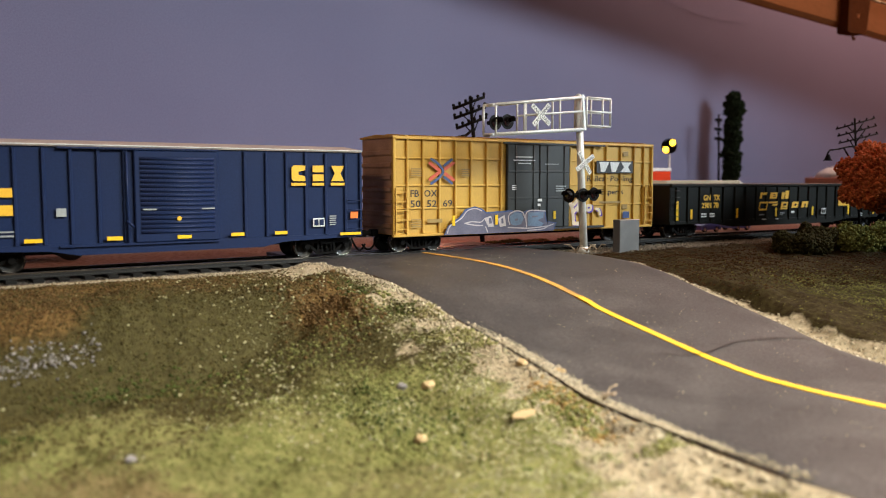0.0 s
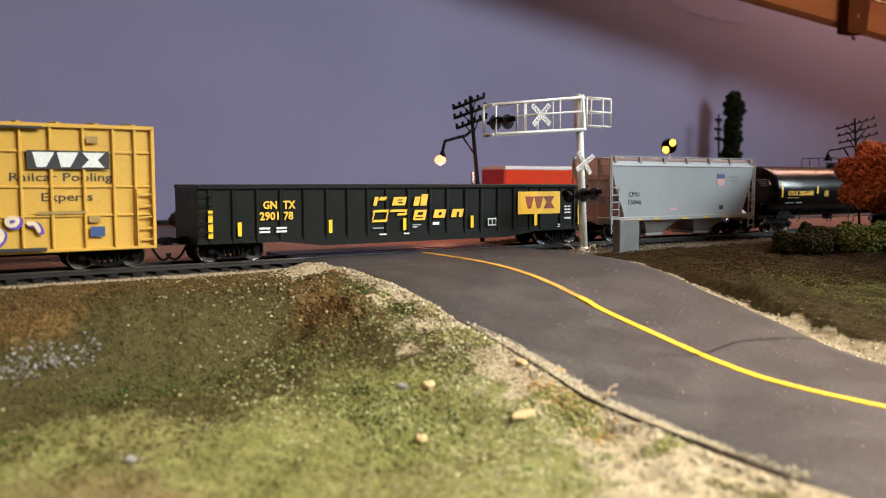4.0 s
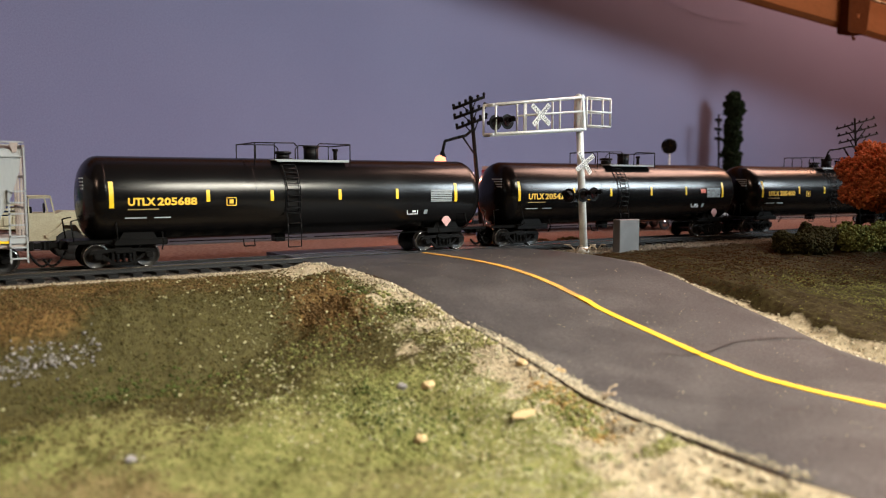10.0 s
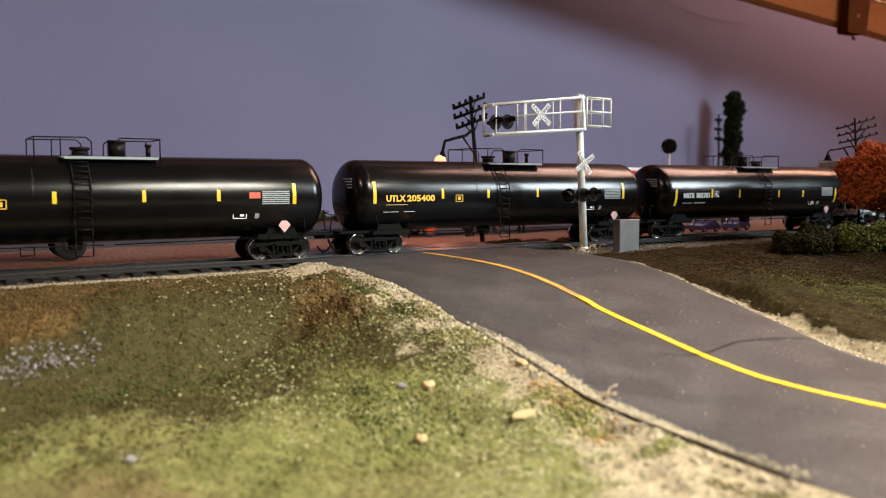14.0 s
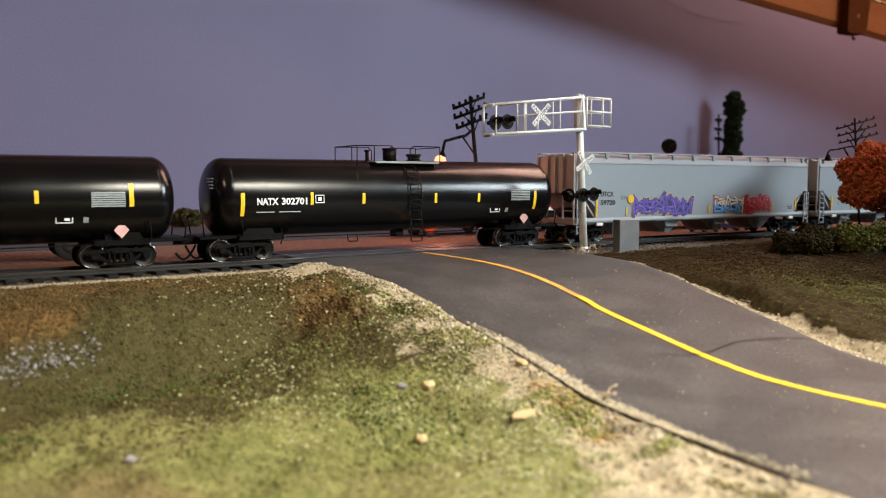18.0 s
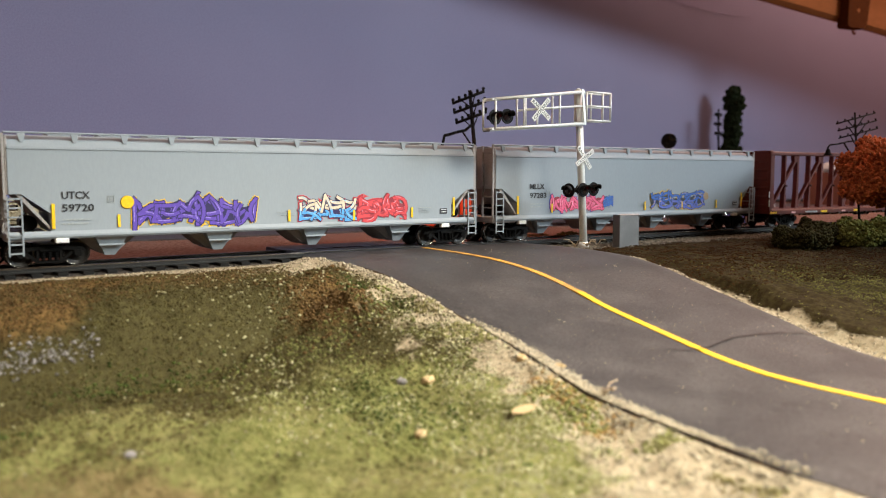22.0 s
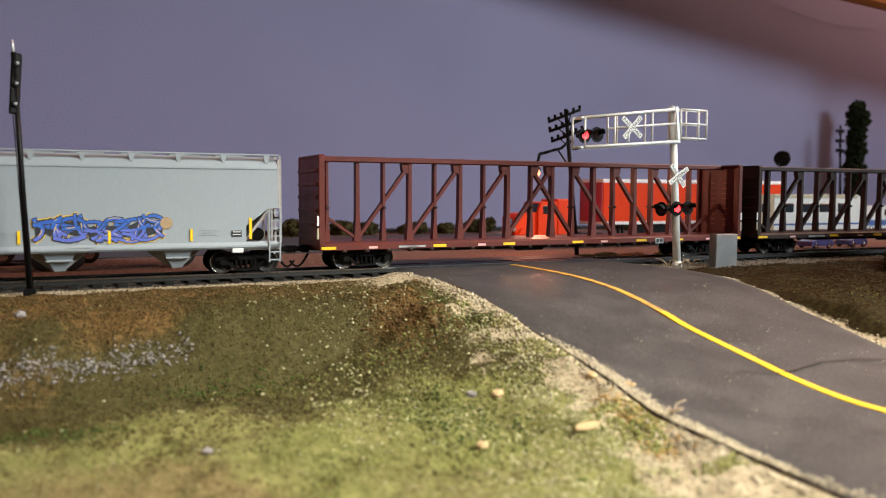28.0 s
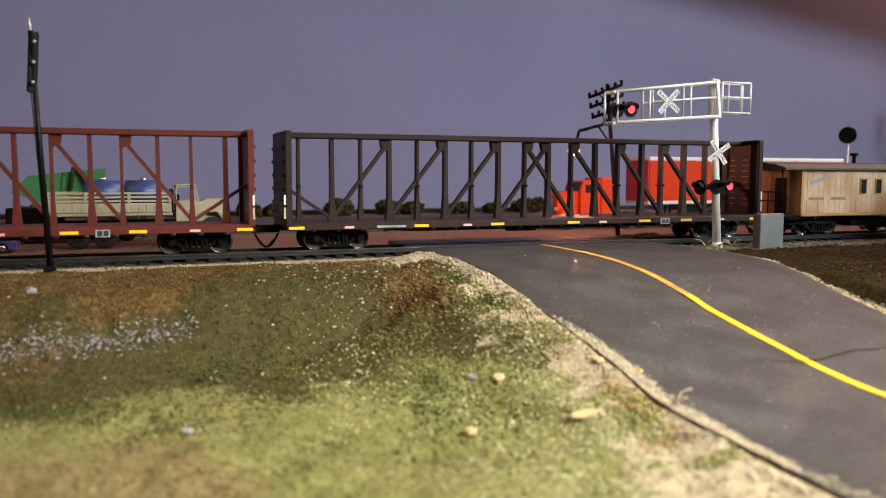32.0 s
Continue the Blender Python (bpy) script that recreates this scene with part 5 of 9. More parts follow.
    bars(car, -0.0180, 0.0472, (0.0150,), 0.0006, 0.001, "letter_white", y=-HW - 0.0018)
    bars(car, -0.0150, 0.0455, (0.0090,), 0.0006, 0.001, "letter_white", y=-HW - 0.0018)
    bars(car, 0.0040, 0.0455, (0.0100,), 0.0003, 0.001, "letter_white", y=-HW - 0.0018)
    bars(car, -0.0190, 0.0335, (0.003, 0.003, 0.003), 0.0005, 0.0010, "letter_white", y=-HW - 0.0018)
    bars(car, 0.0120, 0.0330, (0.0075, 0.0060, 0.0075), 0.0007, 0.0013, "letter_grey", y=-HW - 0.0018)
    bars(car, -0.0010, 0.0250, (0.003, 0.002), 0.0014, 0.0026, "letter_white", y=-HW - 0.0018)
    # crossed emblem: a blue arrow against red strokes
    y = -HW - 0.0004
    for mat, wide, line in (("logo_red", 0.0008, [(-0.0705, 0.0453), (-0.0676, 0.0434), (-0.0648, 0.0418)]), ("logo_red", 0.0008, [(-0.0705, 0.0371), (-0.0676, 0.0390), (-0.0648, 0.0406)]),
                            ("logo_red", 0.0008, [(-0.0561, 0.0455), (-0.0590, 0.0438), (-0.0612, 0.0424)]), ("logo_red", 0.0008, [(-0.0561, 0.0369), (-0.0590, 0.0386), (-0.0612, 0.0400)]),
                            ("logo_blue", 0.00065, [(-0.0697, 0.0474), (-0.0660, 0.0452), (-0.0632, 0.0426), (-0.0626, 0.0412), (-0.0632, 0.0398), (-0.0660, 0.0372), (-0.0697, 0.0350)]),
                            ("logo_blue", 0.00065, [(-0.0618, 0.0442), (-0.0594, 0.0458), (-0.0572, 0.0473)]), ("logo_blue", 0.00065, [(-0.0618, 0.0382), (-0.0594, 0.0366), (-0.0572, 0.0351)])):
        g = Build()
        sprayed(g, line, wide, y - (0.0001 if mat == "logo_blue" else 0.0), 0.0002)
        part("emblem_stroke", g, M[mat], car, "faded crossed emblem stroke")
    lettering("reporting_mark", "FB  OX", 0.0034, -0.0811, 0.0283, M["letter_black"], car, -HW + 0.0010, 0.0158, 0.01)
    lettering("car_number", "50  52  69", 0.0034, -0.0811, 0.0231, M["letter_black"], car, -HW + 0.0010, 0.0252, 0.01)
    bars(car, -0.0815, 0.0420, (0.006, 0.006, 0.006, 0.006), 0.0006, 0.0011, "letter_olive", y=y)
    bars(car, -0.0510, 0.0420, (0.005, 0.004, 0.005, 0.005), 0.0006, 0.0011, "letter_olive", y=y)
    bars(car, -0.0815, 0.0165, (0.006, 0.006, 0.006, 0.006), 0.0006, 0.0012, "letter_olive", y=y)
    bars(car, -0.0720, 0.0150, (0.009,), 0.0020, 0.0012, "letter_olive", y=y)
    part("emblem_plate", Build().box(0.0443, 0.0739, y, y + 0.0002, 0.0409, 0.0481), M["letter_black"], car, "black plate with three pale shapes")
    for x0 in (0.0462, 0.0548, 0.0640):
        g = Build()
        if x0 < 0.06:
            g.prism([(x0, 0.0474), (x0 + 0.0078, 0.0474), (x0 + 0.0046, 0.0416), (x0 + 0.0014, 0.0416)], y - 0.0002, y)
        else:
            g.prism([(x0, 0.0474), (x0 + 0.0084, 0.0474), (x0 + 0.0056, 0.0445), (x0 + 0.0080, 0.0416), (x0 - 0.0004, 0.0416), (x0 + 0.0024, 0.0445)], y - 0.0002, y)
        part("emblem_shape", g, M["letter_white"], car)
    lettering("slogan", "Railcar Pooling", 0.0032, 0.0382, 0.0362, M["letter_faded"], car, -HW + 0.0010, 0.0370, 0.01)
    lettering("slogan", "Experts", 0.0032, 0.0490, 0.0284, M["letter_faded"], car, -HW + 0.0010, 0.0186, 0.01)
    bars(car, 0.0468, 0.0232, (0.018,), 0.0012, 0.001, "letter_olive", y=y)
    marks(car, [(0.0660, 0.0715, 0.0140, 0.0180)], "logo_blue", "placard", y=y)
    for zz in (0.0525, 0.0210):
        part("latch_plate", Build().box(0.0655, 0.0700, y, y + 0.0004, zz - 0.0014, zz + 0.0014, 0.0002), M["letter_olive"], car)
    marks(car, [(0.0105, 0.0123, 0.0150, 0.0195)], "marker", y=-HW - 0.0018)
    # slate-blue graffiti over the sill and doors, with pale bubbles, and a cream tag past them
    yy = -HW - 0.0017
    crest = [(-0.0628, 0.0085), (-0.0604, 0.0132), (-0.0532, 0.0176), (-0.0496, 0.0216), (-0.0436, 0.0230), (-0.0388, 0.0217), (-0.0360, 0.0198), (-0.0240, 0.0203), (-0.0200, 0.0207), (-0.0110, 0.0192), (-0.0084, 0.0204), (0.0046, 0.0201), (0.0058, 0.0140), (0.0130, 0.0130), (0.0108, 0.0085)]
    part("graffiti_shape", Build().prism(crest, yy, yy + 0.0003), M["logo_blue"], car, "dark blue sprayed outline")
    inner = [(x * 0.985 - 0.0006, 0.0085 + (z - 0.0085) * 0.93) for x, z in crest]
    part("spray_fill", Build().prism(inner, yy - 0.00006, yy), M["slate"], car, "slate-blue sprayed fill")
    for mat, pts in (("sky_dull", [(-0.0196, 0.0130), (-0.0205, 0.0172), (-0.0170, 0.0195), (-0.0125, 0.0188), (-0.0108, 0.0160), (-0.0125, 0.0128), (-0.0165, 0.0120)]),
                     ("sky_dull", [(-0.0080, 0.0118), (-0.0076, 0.0190), (0.0036, 0.0190), (0.0030, 0.0160), (-0.0010, 0.0146), (0.0034, 0.0128), (0.0020, 0.0112)]),
                     ("slate_light", [(-0.0376, 0.0166), (-0.0330, 0.0178), (-0.0310, 0.0120), (-0.0345, 0.0118)]), ("slate_light", [(-0.0284, 0.0160), (-0.0240, 0.0180), (-0.0228, 0.0122), (-0.0270, 0.0116)])):
        part("spray_fill", Build().prism(pts, yy - 0.00012, yy - 0.00006), M[mat], car, "pale sprayed bubble")
    for pts in ([(-0.0345, 0.0164), (-0.0330, 0.0168), (-0.0322, 0.0138), (-0.0342, 0.0136)], [(-0.0262, 0.0160), (-0.0250, 0.0164), (-0.0246, 0.0136), (-0.0260, 0.0134)], [(-0.0170, 0.0158), (-0.0150, 0.0160), (-0.0148, 0.0148), (-0.0168, 0.0146)], [(-0.0050, 0.0172), (-0.0010, 0.0172), (-0.0010, 0.0164), (-0.0050, 0.0162)]):
        part("spray_fill", Build().prism(pts, yy - 0.00016, yy - 0.00012), M["slate"], car)
    for line in ([(-0.0608, 0.0095), (-0.0590, 0.0132), (-0.0520, 0.0170), (-0.0486, 0.0206), (-0.0436, 0.0219), (-0.0392, 0.0206)], [(-0.0500, 0.0142), (-0.0455, 0.0150), (-0.0400, 0.0146), (-0.0380, 0.0158)], [(-0.0490, 0.0140), (-0.0430, 0.0130), (-0.0385, 0.0128)], [(-0.0366, 0.0120), (-0.0352, 0.0092)],
                 [(-0.0205, 0.0128), (-0.0214, 0.0175), (-0.0170, 0.0200), (-0.0120, 0.0194), (-0.0100, 0.0162)], [(-0.0088, 0.0112), (-0.0084, 0.0196), (0.0044, 0.0196)], [(-0.0215, 0.0112), (-0.0150, 0.0108), (-0.0060, 0.0104), (0.0060, 0.0112), (0.0105, 0.0122)], [(-0.0080, 0.0092), (0.0020, 0.0096), (0.0060, 0.0108)]):
        g = Build()
        sprayed(g, line, 0.00030, yy - 0.0002)
        part("spray_line", g, M["slate_light"], car, "pale sprayed line")
    tag = [[(0.0215, 0.0240), (0.0250, 0.0225), (0.0268, 0.0120)], [(0.0232, 0.0243), (0.0258, 0.0222), (0.0318, 0.0278)], [(0.0318, 0.0276), (0.0300, 0.0215), (0.0270, 0.0190)], [(0.0285, 0.0205), (0.0345, 0.0165), (0.0322, 0.0122), (0.0266, 0.0120)], [(0.0385, 0.0222), (0.0366, 0.0215), (0.0372, 0.0195), (0.0395, 0.0196), (0.0402, 0.0216), (0.0388, 0.0222)], [(0.0440, 0.0200), (0.0462, 0.0196), (0.0474, 0.0170)]]
    for k, line in enumerate(tag):
        g, q = Build(), Build()
        sprayed(q, [(a + 0.0009, b - 0.0005) for a, b in line], 0.0011, y - 0.0001)
        sprayed(g, line, 0.0011 if k < 4 else 0.0008, y - 0.0002)
        o = part("spray_line", g, M["spray_cream"], car, "cream sprayed stroke")
        part("spray_shadow", q, M["purple"], o)
    marks(car, [(-0.0581, -0.0564, 0.0132, 0.0185), (-0.0306, -0.0289, 0.0131, 0.0182)], "marker", y=-HW - 0.0024)
    ladder(car, -h + 0.0012, -h + 0.0075, 0.0100, 0.0330, "box_yellow", 5)
    ladder(car, h - 0.0075, h - 0.0012, 0.0100, 0.0330, "box_yellow", 5)
    for x in (-0.0735, 0.0735):
        truck(car, x)
    couplers(car, h)
    return car


def gondola():
    car, h = start_car("gondola", 0.3995, 0.6266, "matt black ribbed gondola car with yellow emblem shapes")
    part("floor_sheet", Build().box(-h + 0.001, h - 0.001, -HW + 0.001, HW - 0.001, 0.0090, 0.0110), M["gon_black"], car)
    for s in (-1, 1):
        part("side", Build().box(-h + 0.0006, h - 0.0006, s * (HW - 0.0016), s * (HW - 0.0008), 0.0085, 0.0335, 0.0002), M["gon_black"], car)
        part("end", Build().box(s * (h - 0.0012), s * h, -HW + 0.001, HW - 0.001, 0.0085, 0.0335, 0.0002), M["gon_black"], car)
        part("top_chord", Build().box(-h, h, s * (HW - 0.0018), s * (HW + 0.0003), 0.0325, 0.0346, 0.0004), M["gon_black"], car)
    xs = [-0.1080, -0.0975, -0.0865, -0.0755, -0.0640, -0.0525, -0.0415, -0.0308, -0.0204, -0.0081, 0.0048, 0.0153, 0.0269, 0.0371, 0.0482, 0.0592, 0.0704, 0.0780, 0.0928, 0.1030]
    for x in xs:
        part("rib", Build().box(x - 0.0009, x + 0.0009, -HW - 0.0002, -HW + 0.0014, 0.0088, 0.0326, 0.0004), M["gon_black"], car)
    sill = Build().prism([(-h, 0.0105), (h, 0.0105), (h, 0.0088), (0.075, 0.0086), (0.055, 0.0060), (-0.055, 0.0060), (-0.075, 0.0086), (-h, 0.0088)], -HW + 0.0002, -HW + 0.0012)
    part("side_sill", sill, M["gon_black"], car)
    y = -HW - 0.0005
    part("emblem_panel", Build().box(0.0613, 0.0916, y, y + 0.0002, 0.0181, 0.0305), M["letter_yellow"], car, "yellow panel with brown shapes")
    for x0 in (0.0662, 0.0728, 0.0794):
        g = Build()
        if x0 < 0.078:
            g.prism([(x0, 0.0278), (x0 + 0.0062, 0.0278), (x0 + 0.0042, 0.0211), (x0 + 0.0020, 0.0211)], y - 0.0002, y)
        else:
            g.prism([(x0, 0.0278), (x0 + 0.0078, 0.0278), (x0 + 0.0054, 0.0245), (x0 + 0.0080, 0.0211), (x0, 0.0211), (x0 + 0.0026, 0.0245)], y - 0.0002, y)
        part("emblem_shape", g, M["logo_brown"], car)

    def slab(x0, x1, z0, z1, lean=0.0012):
        part("emblem_block", Build().prism([(x0, z0), (x1 - lean, z0), (x1, z1), (x0 + lean, z1)], y, y + 0.0002), M["letter_yellow"], car)

    for x0, x1, z0, z1 in ((-0.0284, -0.0252, 0.0243, 0.0286), (-0.0254, -0.0203, 0.0268, 0.0286), (-0.0178, -0.0092, 0.0242, 0.0284), (-0.0056, -0.0012, 0.0239, 0.0284), (-0.0016, 0.0034, 0.0239, 0.0296),
                           (-0.0289, -0.0194, 0.0210, 0.0222), (-0.0291, -0.0200, 0.0162, 0.0174), (-0.0291, -0.0272, 0.0172, 0.0212), (-0.0216, -0.0196, 0.0172, 0.0212), (-0.0194, -0.0088, 0.0210, 0.0222), (-0.0152, -0.0088, 0.0192, 0.0204), (-0.0108, -0.0090, 0.0200, 0.0214),
                           (-0.0058, 0.0026, 0.0166, 0.0218), (0.0062, 0.0144, 0.0175, 0.0217), (0.0172, 0.0254, 0.0176, 0.0218)):
        slab(x0, x1, z0, z1)
    for x0, x1, z0, z1 in ((-0.0146, -0.0114, 0.0252, 0.0259), (-0.0148, -0.0116, 0.0266, 0.0272), (-0.0018, -0.0010, 0.0240, 0.0284), (-0.0032, 0.0004, 0.0192, 0.0206), (-0.0048, 0.0006, 0.0176, 0.0181), (0.0094, 0.0116, 0.0188, 0.0204), (0.0204, 0.0224, 0.0174, 0.0202)):
        part("emblem_slit", Build().prism([(x0, z0), (x1 - 0.0006, z0), (x1, z1), (x0 + 0.0006, z1)], y - 0.0002, y), M["gon_black"], car)
    marks(car, [(-0.0114, -0.0096, 0.0118, 0.0178), (0.0297, 0.0316, 0.0118, 0.0181), (0.0730, 0.0750, 0.0117, 0.0180), (0.1053, 0.1074, 0.0113, 0.0234), (-0.0960, -0.0942, 0.0118, 0.0180), (-0.0520, -0.0502, 0.0118, 0.0180), (-0.1090, -0.1070, 0.0113, 0.0234)], "marker", y=y)
    for words, x, z, w in (("GN", -0.0842, 0.0238, 0.0066), ("TX", -0.0746, 0.0238, 0.0060), ("2901", -0.0858, 0.0188, 0.0090), ("78", -0.0744, 0.0188, 0.0046)):
        lettering("reporting_mark", words, 0.0034, x, z, M["letter_yellow"], car, y, w, 0.04)
    bars(car, -0.0860, 0.0145, (0.005, 0.005), 0.0009, 0.0016, "letter_white", y=y)
    bars(car, -0.0780, 0.0145, (0.005, 0.005), 0.0009, 0.0016, "letter_white", y=y)
    part("placard", Build().box(0.0410, 0.0465, y, y + 0.0002, 0.0125, 0.0165), M["letter_white"], car)
    part("placard_field", Build().box(0.0415, 0.0434, y - 0.0001, y, 0.0131, 0.0159).box(0.0440, 0.0460, y - 0.0001, y, 0.0131, 0.0159), M["gon_black"], car)
    bars(car, 0.0950, 0.0215, (0.002, 0.002, 0.002), 0.0008, 0.0017, "letter_white", y=y)
    bars(car, 0.0975, 0.0215, (0.002, 0.002, 0.002), 0.0008, 0.0017, "letter_white", y=y)
    bars(car, 0.0950, 0.0148, (0.0048,), 0.0010, 0.001, "letter_white", y=y)
    bars(car, 0.0900, 0.0115, (0.0018, 0.0018), 0.0006, 0.0012, "letter_white", y=y)
    bars(car, 0.0060, 0.0140, (0.004,), 0.0014, 0.001, "letter_white", y=y)
    bars(car, -0.0060, 0.0140, (0.005, 0.003), 0.0006, 0.0011, "letter_grey", y=y)
    bars(car, -0.0285, 0.0130, (0.006,), 0.0006, 0.001, "letter_grey", y=y)
    bars(car, -0.0250, 0.0098, (0.004,), 0.0007, 0.001, "letter_white", y=y)
    bars(car, -0.0110, 0.0098, (0.003,), 0.0007, 0.001, "letter_white", y=y)
    for sgn in (-1, 1):
        for z in (0.0140, 0.0180, 0.0220, 0.0260, 0.0300):
            a, b = sgn * (h - 0.0065), sgn * (h - 0.0004)
            part("grab_iron", Build().tube([(a, -HW, z), (a, -HW - 0.0014, z), (b, -HW - 0.0014, z), (b, -HW, z)], 0.00025, 5), M["gon_black"], car)
    for x in (-0.0961, 0.0961):
        truck(car, x)
    couplers(car, h)
    return car


def small_hopper():
    car, h = start_car("covered_hopper", 0.6448, 0.7773, "weathered pale grey two-bay covered hopper with caged ends")
    Z0, Z1 = 0.0143, 0.0458
    left = [(-h + 0.0016, Z1), (-h + 0.0022, 0.0400), (-h + 0.0050, 0.0310), (-h + 0.0085, 0.0235), (-h + 0.0110, 0.0180), (-h + 0.0118, Z0)]
    poly = left + [(-x, z) for x, z in left[::-1]]
    part("body", Build().prism(poly, -HW + 0.0004, HW - 0.0004), M["hopper_worn"], car)
    roof = Build().prism([(-HW + 0.0002, Z1), (-HW + 0.0010, 0.0482), (-0.009, 0.0505), (0.009, 0.0505), (HW - 0.0010, 0.0482), (HW - 0.0002, Z1)], -h + 0.001, h - 0.001, "x")
    part("roof_sheet", roof, M["hopper_worn"], car)
    part("seam", Build().box(-h + 0.001, h - 0.001, -HW - 0.0002, -HW + 0.0008, Z1 - 0.0006, Z1, 0.0001), M["hopper_worn"], car)
    run = Build().box(-h + 0.0002, h - 0.0002, -HW + 0.0012, -HW + 0.0036, 0.0508, 0.0514).box(-h, h, HW - 0.0036, HW - 0.0012, 0.0508, 0.0514)
    part("running_board", run, M["hopper_worn"], car, "pale grey roof walkway")
    for k in range(7):
        x = -h + 0.004 + k * (2 * h - 0.008) / 6
        part("bracket", Build().prism([(x - 0.0004, 0.0470), (x + 0.0010, 0.0470), (x + 0.0018, 0.0508), (x - 0.0012, 0.0508)], -HW + 0.0002, -HW + 0.0016), M["cage"], car)
    for k in range(4):
        part("hatch", Build().cyl((-0.045 + 0.030 * k, 0, 0.0500), (-0.045 + 0.030 * k, 0, 0.0512), 0.0045, 20), M["hopper_worn"], car)
    part("side_sill", Build().box(-h, h, -HW - 0.0003, -HW + 0.0014, 0.0120, 0.0146, 0.0004), M["hopper_worn"], car)
    for s in (-1, 1):
        end = Build()
        end.prism([(s * (h - 0.0118), Z0), (s * (h - 0.0016), Z1), (s * (h - 0.0030), Z1), (s * (h - 0.0135), Z0)], -HW + 0.001, HW - 0.001)
        part("slope_sheet", end, M["cage"], car, "brownish sloped end sheet")
        part("end_platform", Build().box(s * (h - 0.012), s * h, -HW + 0.0006, HW - 0.0006, 0.0105, 0.0142, 0.0004), M["cage"], car)
        for yy in (-HW + 0.0010, -0.006, 0.006, HW - 0.0010):
            part("end_post", Build().box(s * (h - 0.0010), s * (h - 0.0001), yy - 0.0004, yy + 0.0004, 0.0140, 0.0500), M["cage"], car, "brown-grey end post")
        for z in (0.0260, 0.0380, 0.0495):
            part("end_rail", Build().box(s * (h - 0.0011), s * h, -HW + 0.001, HW - 0.001, z - 0.0004, z + 0.0004), M["cage"], car, "brown-grey grab rail")
        a, b = sorted((s * (h - 0.0002), s * (h - 0.0066)))
        l = Build()
        l.box(a, a + 0.0006, -HW - 0.0008, -HW - 0.0002, 0.0048, 0.0490 if s < 0 else 0.0330)
        l.box(b - 0.0006, b, -HW - 0.0008, -HW - 0.0002, 0.0048, 0.0330 if s < 0 else 0.0490)
        for k in range(7):
            z = 0.0065 + 0.0043 * k
            l.box(a, b, -HW - 0.0008, -HW - 0.0003, z - 0.0003, z + 0.0003)
        part("ladder", l, M["hopper_worn"], car)
    for x0, x1 in ((-0.036, -0.004), (0.008, 0.040)):
        m = (x0 + x1) / 2
        b = Build()
        v = [(x0, -HW + 0.002, 0.0122), (x1, -HW + 0.002, 0.0122), (x1, HW - 0.002, 0.0122), (x0, HW - 0.002, 0.0122), (m - 0.006, -0.0085, 0.0032), (m + 0.006, -0.0085, 0.0032), (m + 0.006, 0.0085, 0.0032), (m - 0.006, 0.0085, 0.0032)]
        b.add(v, [(0, 1, 5, 4), (1, 2, 6, 5), (2, 3, 7, 6), (3, 0, 4, 7), (4, 5, 6, 7), (0, 3, 2, 1)])
        o = part("hopper_bay", b, M["hopper_end"], car, "dusty grey discharge bay")
        part("outlet_gate", Build().box(m - 0.008, m + 0.008, -0.0095, 0.0095, 0.0020, 0.0034, 0.0003), M["hopper_worn"], o)
    y = -HW + 0.0002
    lettering("reporting_mark", "CMO", 0.0030, -0.0512, 0.0268, M["letter_black"], car, y, 0.0090)
    lettering("car_number", "15046", 0.0030, -0.0513, 0.0220, M["letter_black"], car, y, 0.0108)
    bars(car, -0.0510, 0.0196, (0.009, 0.009, 0.007), 0.0005, 0.0013, "letter_grey", y=y)
    part("shield_emblem", Build().prism([(0.0282, 0.0380), (0.0286, 0.0412), (0.0320, 0.0405), (0.0354, 0.0412), (0.0358, 0.0380)], y - 0.0001, y + 0.0001), M["logo_blue"], car, "small blue and pink shield emblem")
    part("shield_field", Build().prism([(0.0282, 0.0378), (0.0358, 0.0378), (0.0360, 0.0352), (0.0340, 0.0334), (0.0320, 0.0330), (0.0300, 0.0334), (0.0280, 0.0352)], y - 0.0001, y + 0.0001), M["logo_pink"], car)
    lettering("slogan", "BUILDING", 0.0017, 0.0382, 0.0382, M["letter_grey"], car, y, 0.0116)
    lettering("slogan", "AMERICA", 0.0017, 0.0382, 0.0358, M["letter_grey"], car, y, 0.0112)
    marks(car, [(-0.0440, -0.0400, 0.0124, 0.0134), (-0.0300, -0.0250, 0.0124, 0.0134), (-0.0050, 0.0, 0.0124, 0.0134), (0.0160, 0.0215, 0.0124, 0.0134), (0.0350, 0.0400, 0.0124, 0.0134), (0.0550, 0.0600, 0.0124, 0.0134)], "marker", y=-HW - 0.0005)
    marks(car, [(0.0310, 0.0350, 0.0178, 0.0205)], "letter_black", "placard", y=y)
    bars(car, 0.0400, 0.0218, (0.0070, 0.0060), 0.0007, 0.0022, "letter_grey", y=y)
    bars(car, 0.0415, 0.0172, (0.0080,), 0.0003, 0.001, "letter_grey", y=y)
    marks(car, [(-0.0250, -0.0216, 0.0250, 0.0278)], "letter_grey", "stencil", y=y)
    bars(car, -0.0150, 0.0180, (0.006,), 0.0016, 0.001, "logo_pink", y=y)
    bars(car, 0.0075, 0.0180, (0.006,), 0.0010, 0.001, "letter_grey", y=y)
    for x in (-0.0482, 0.0482):
        truck(car, x)
    couplers(car, h)
    return car


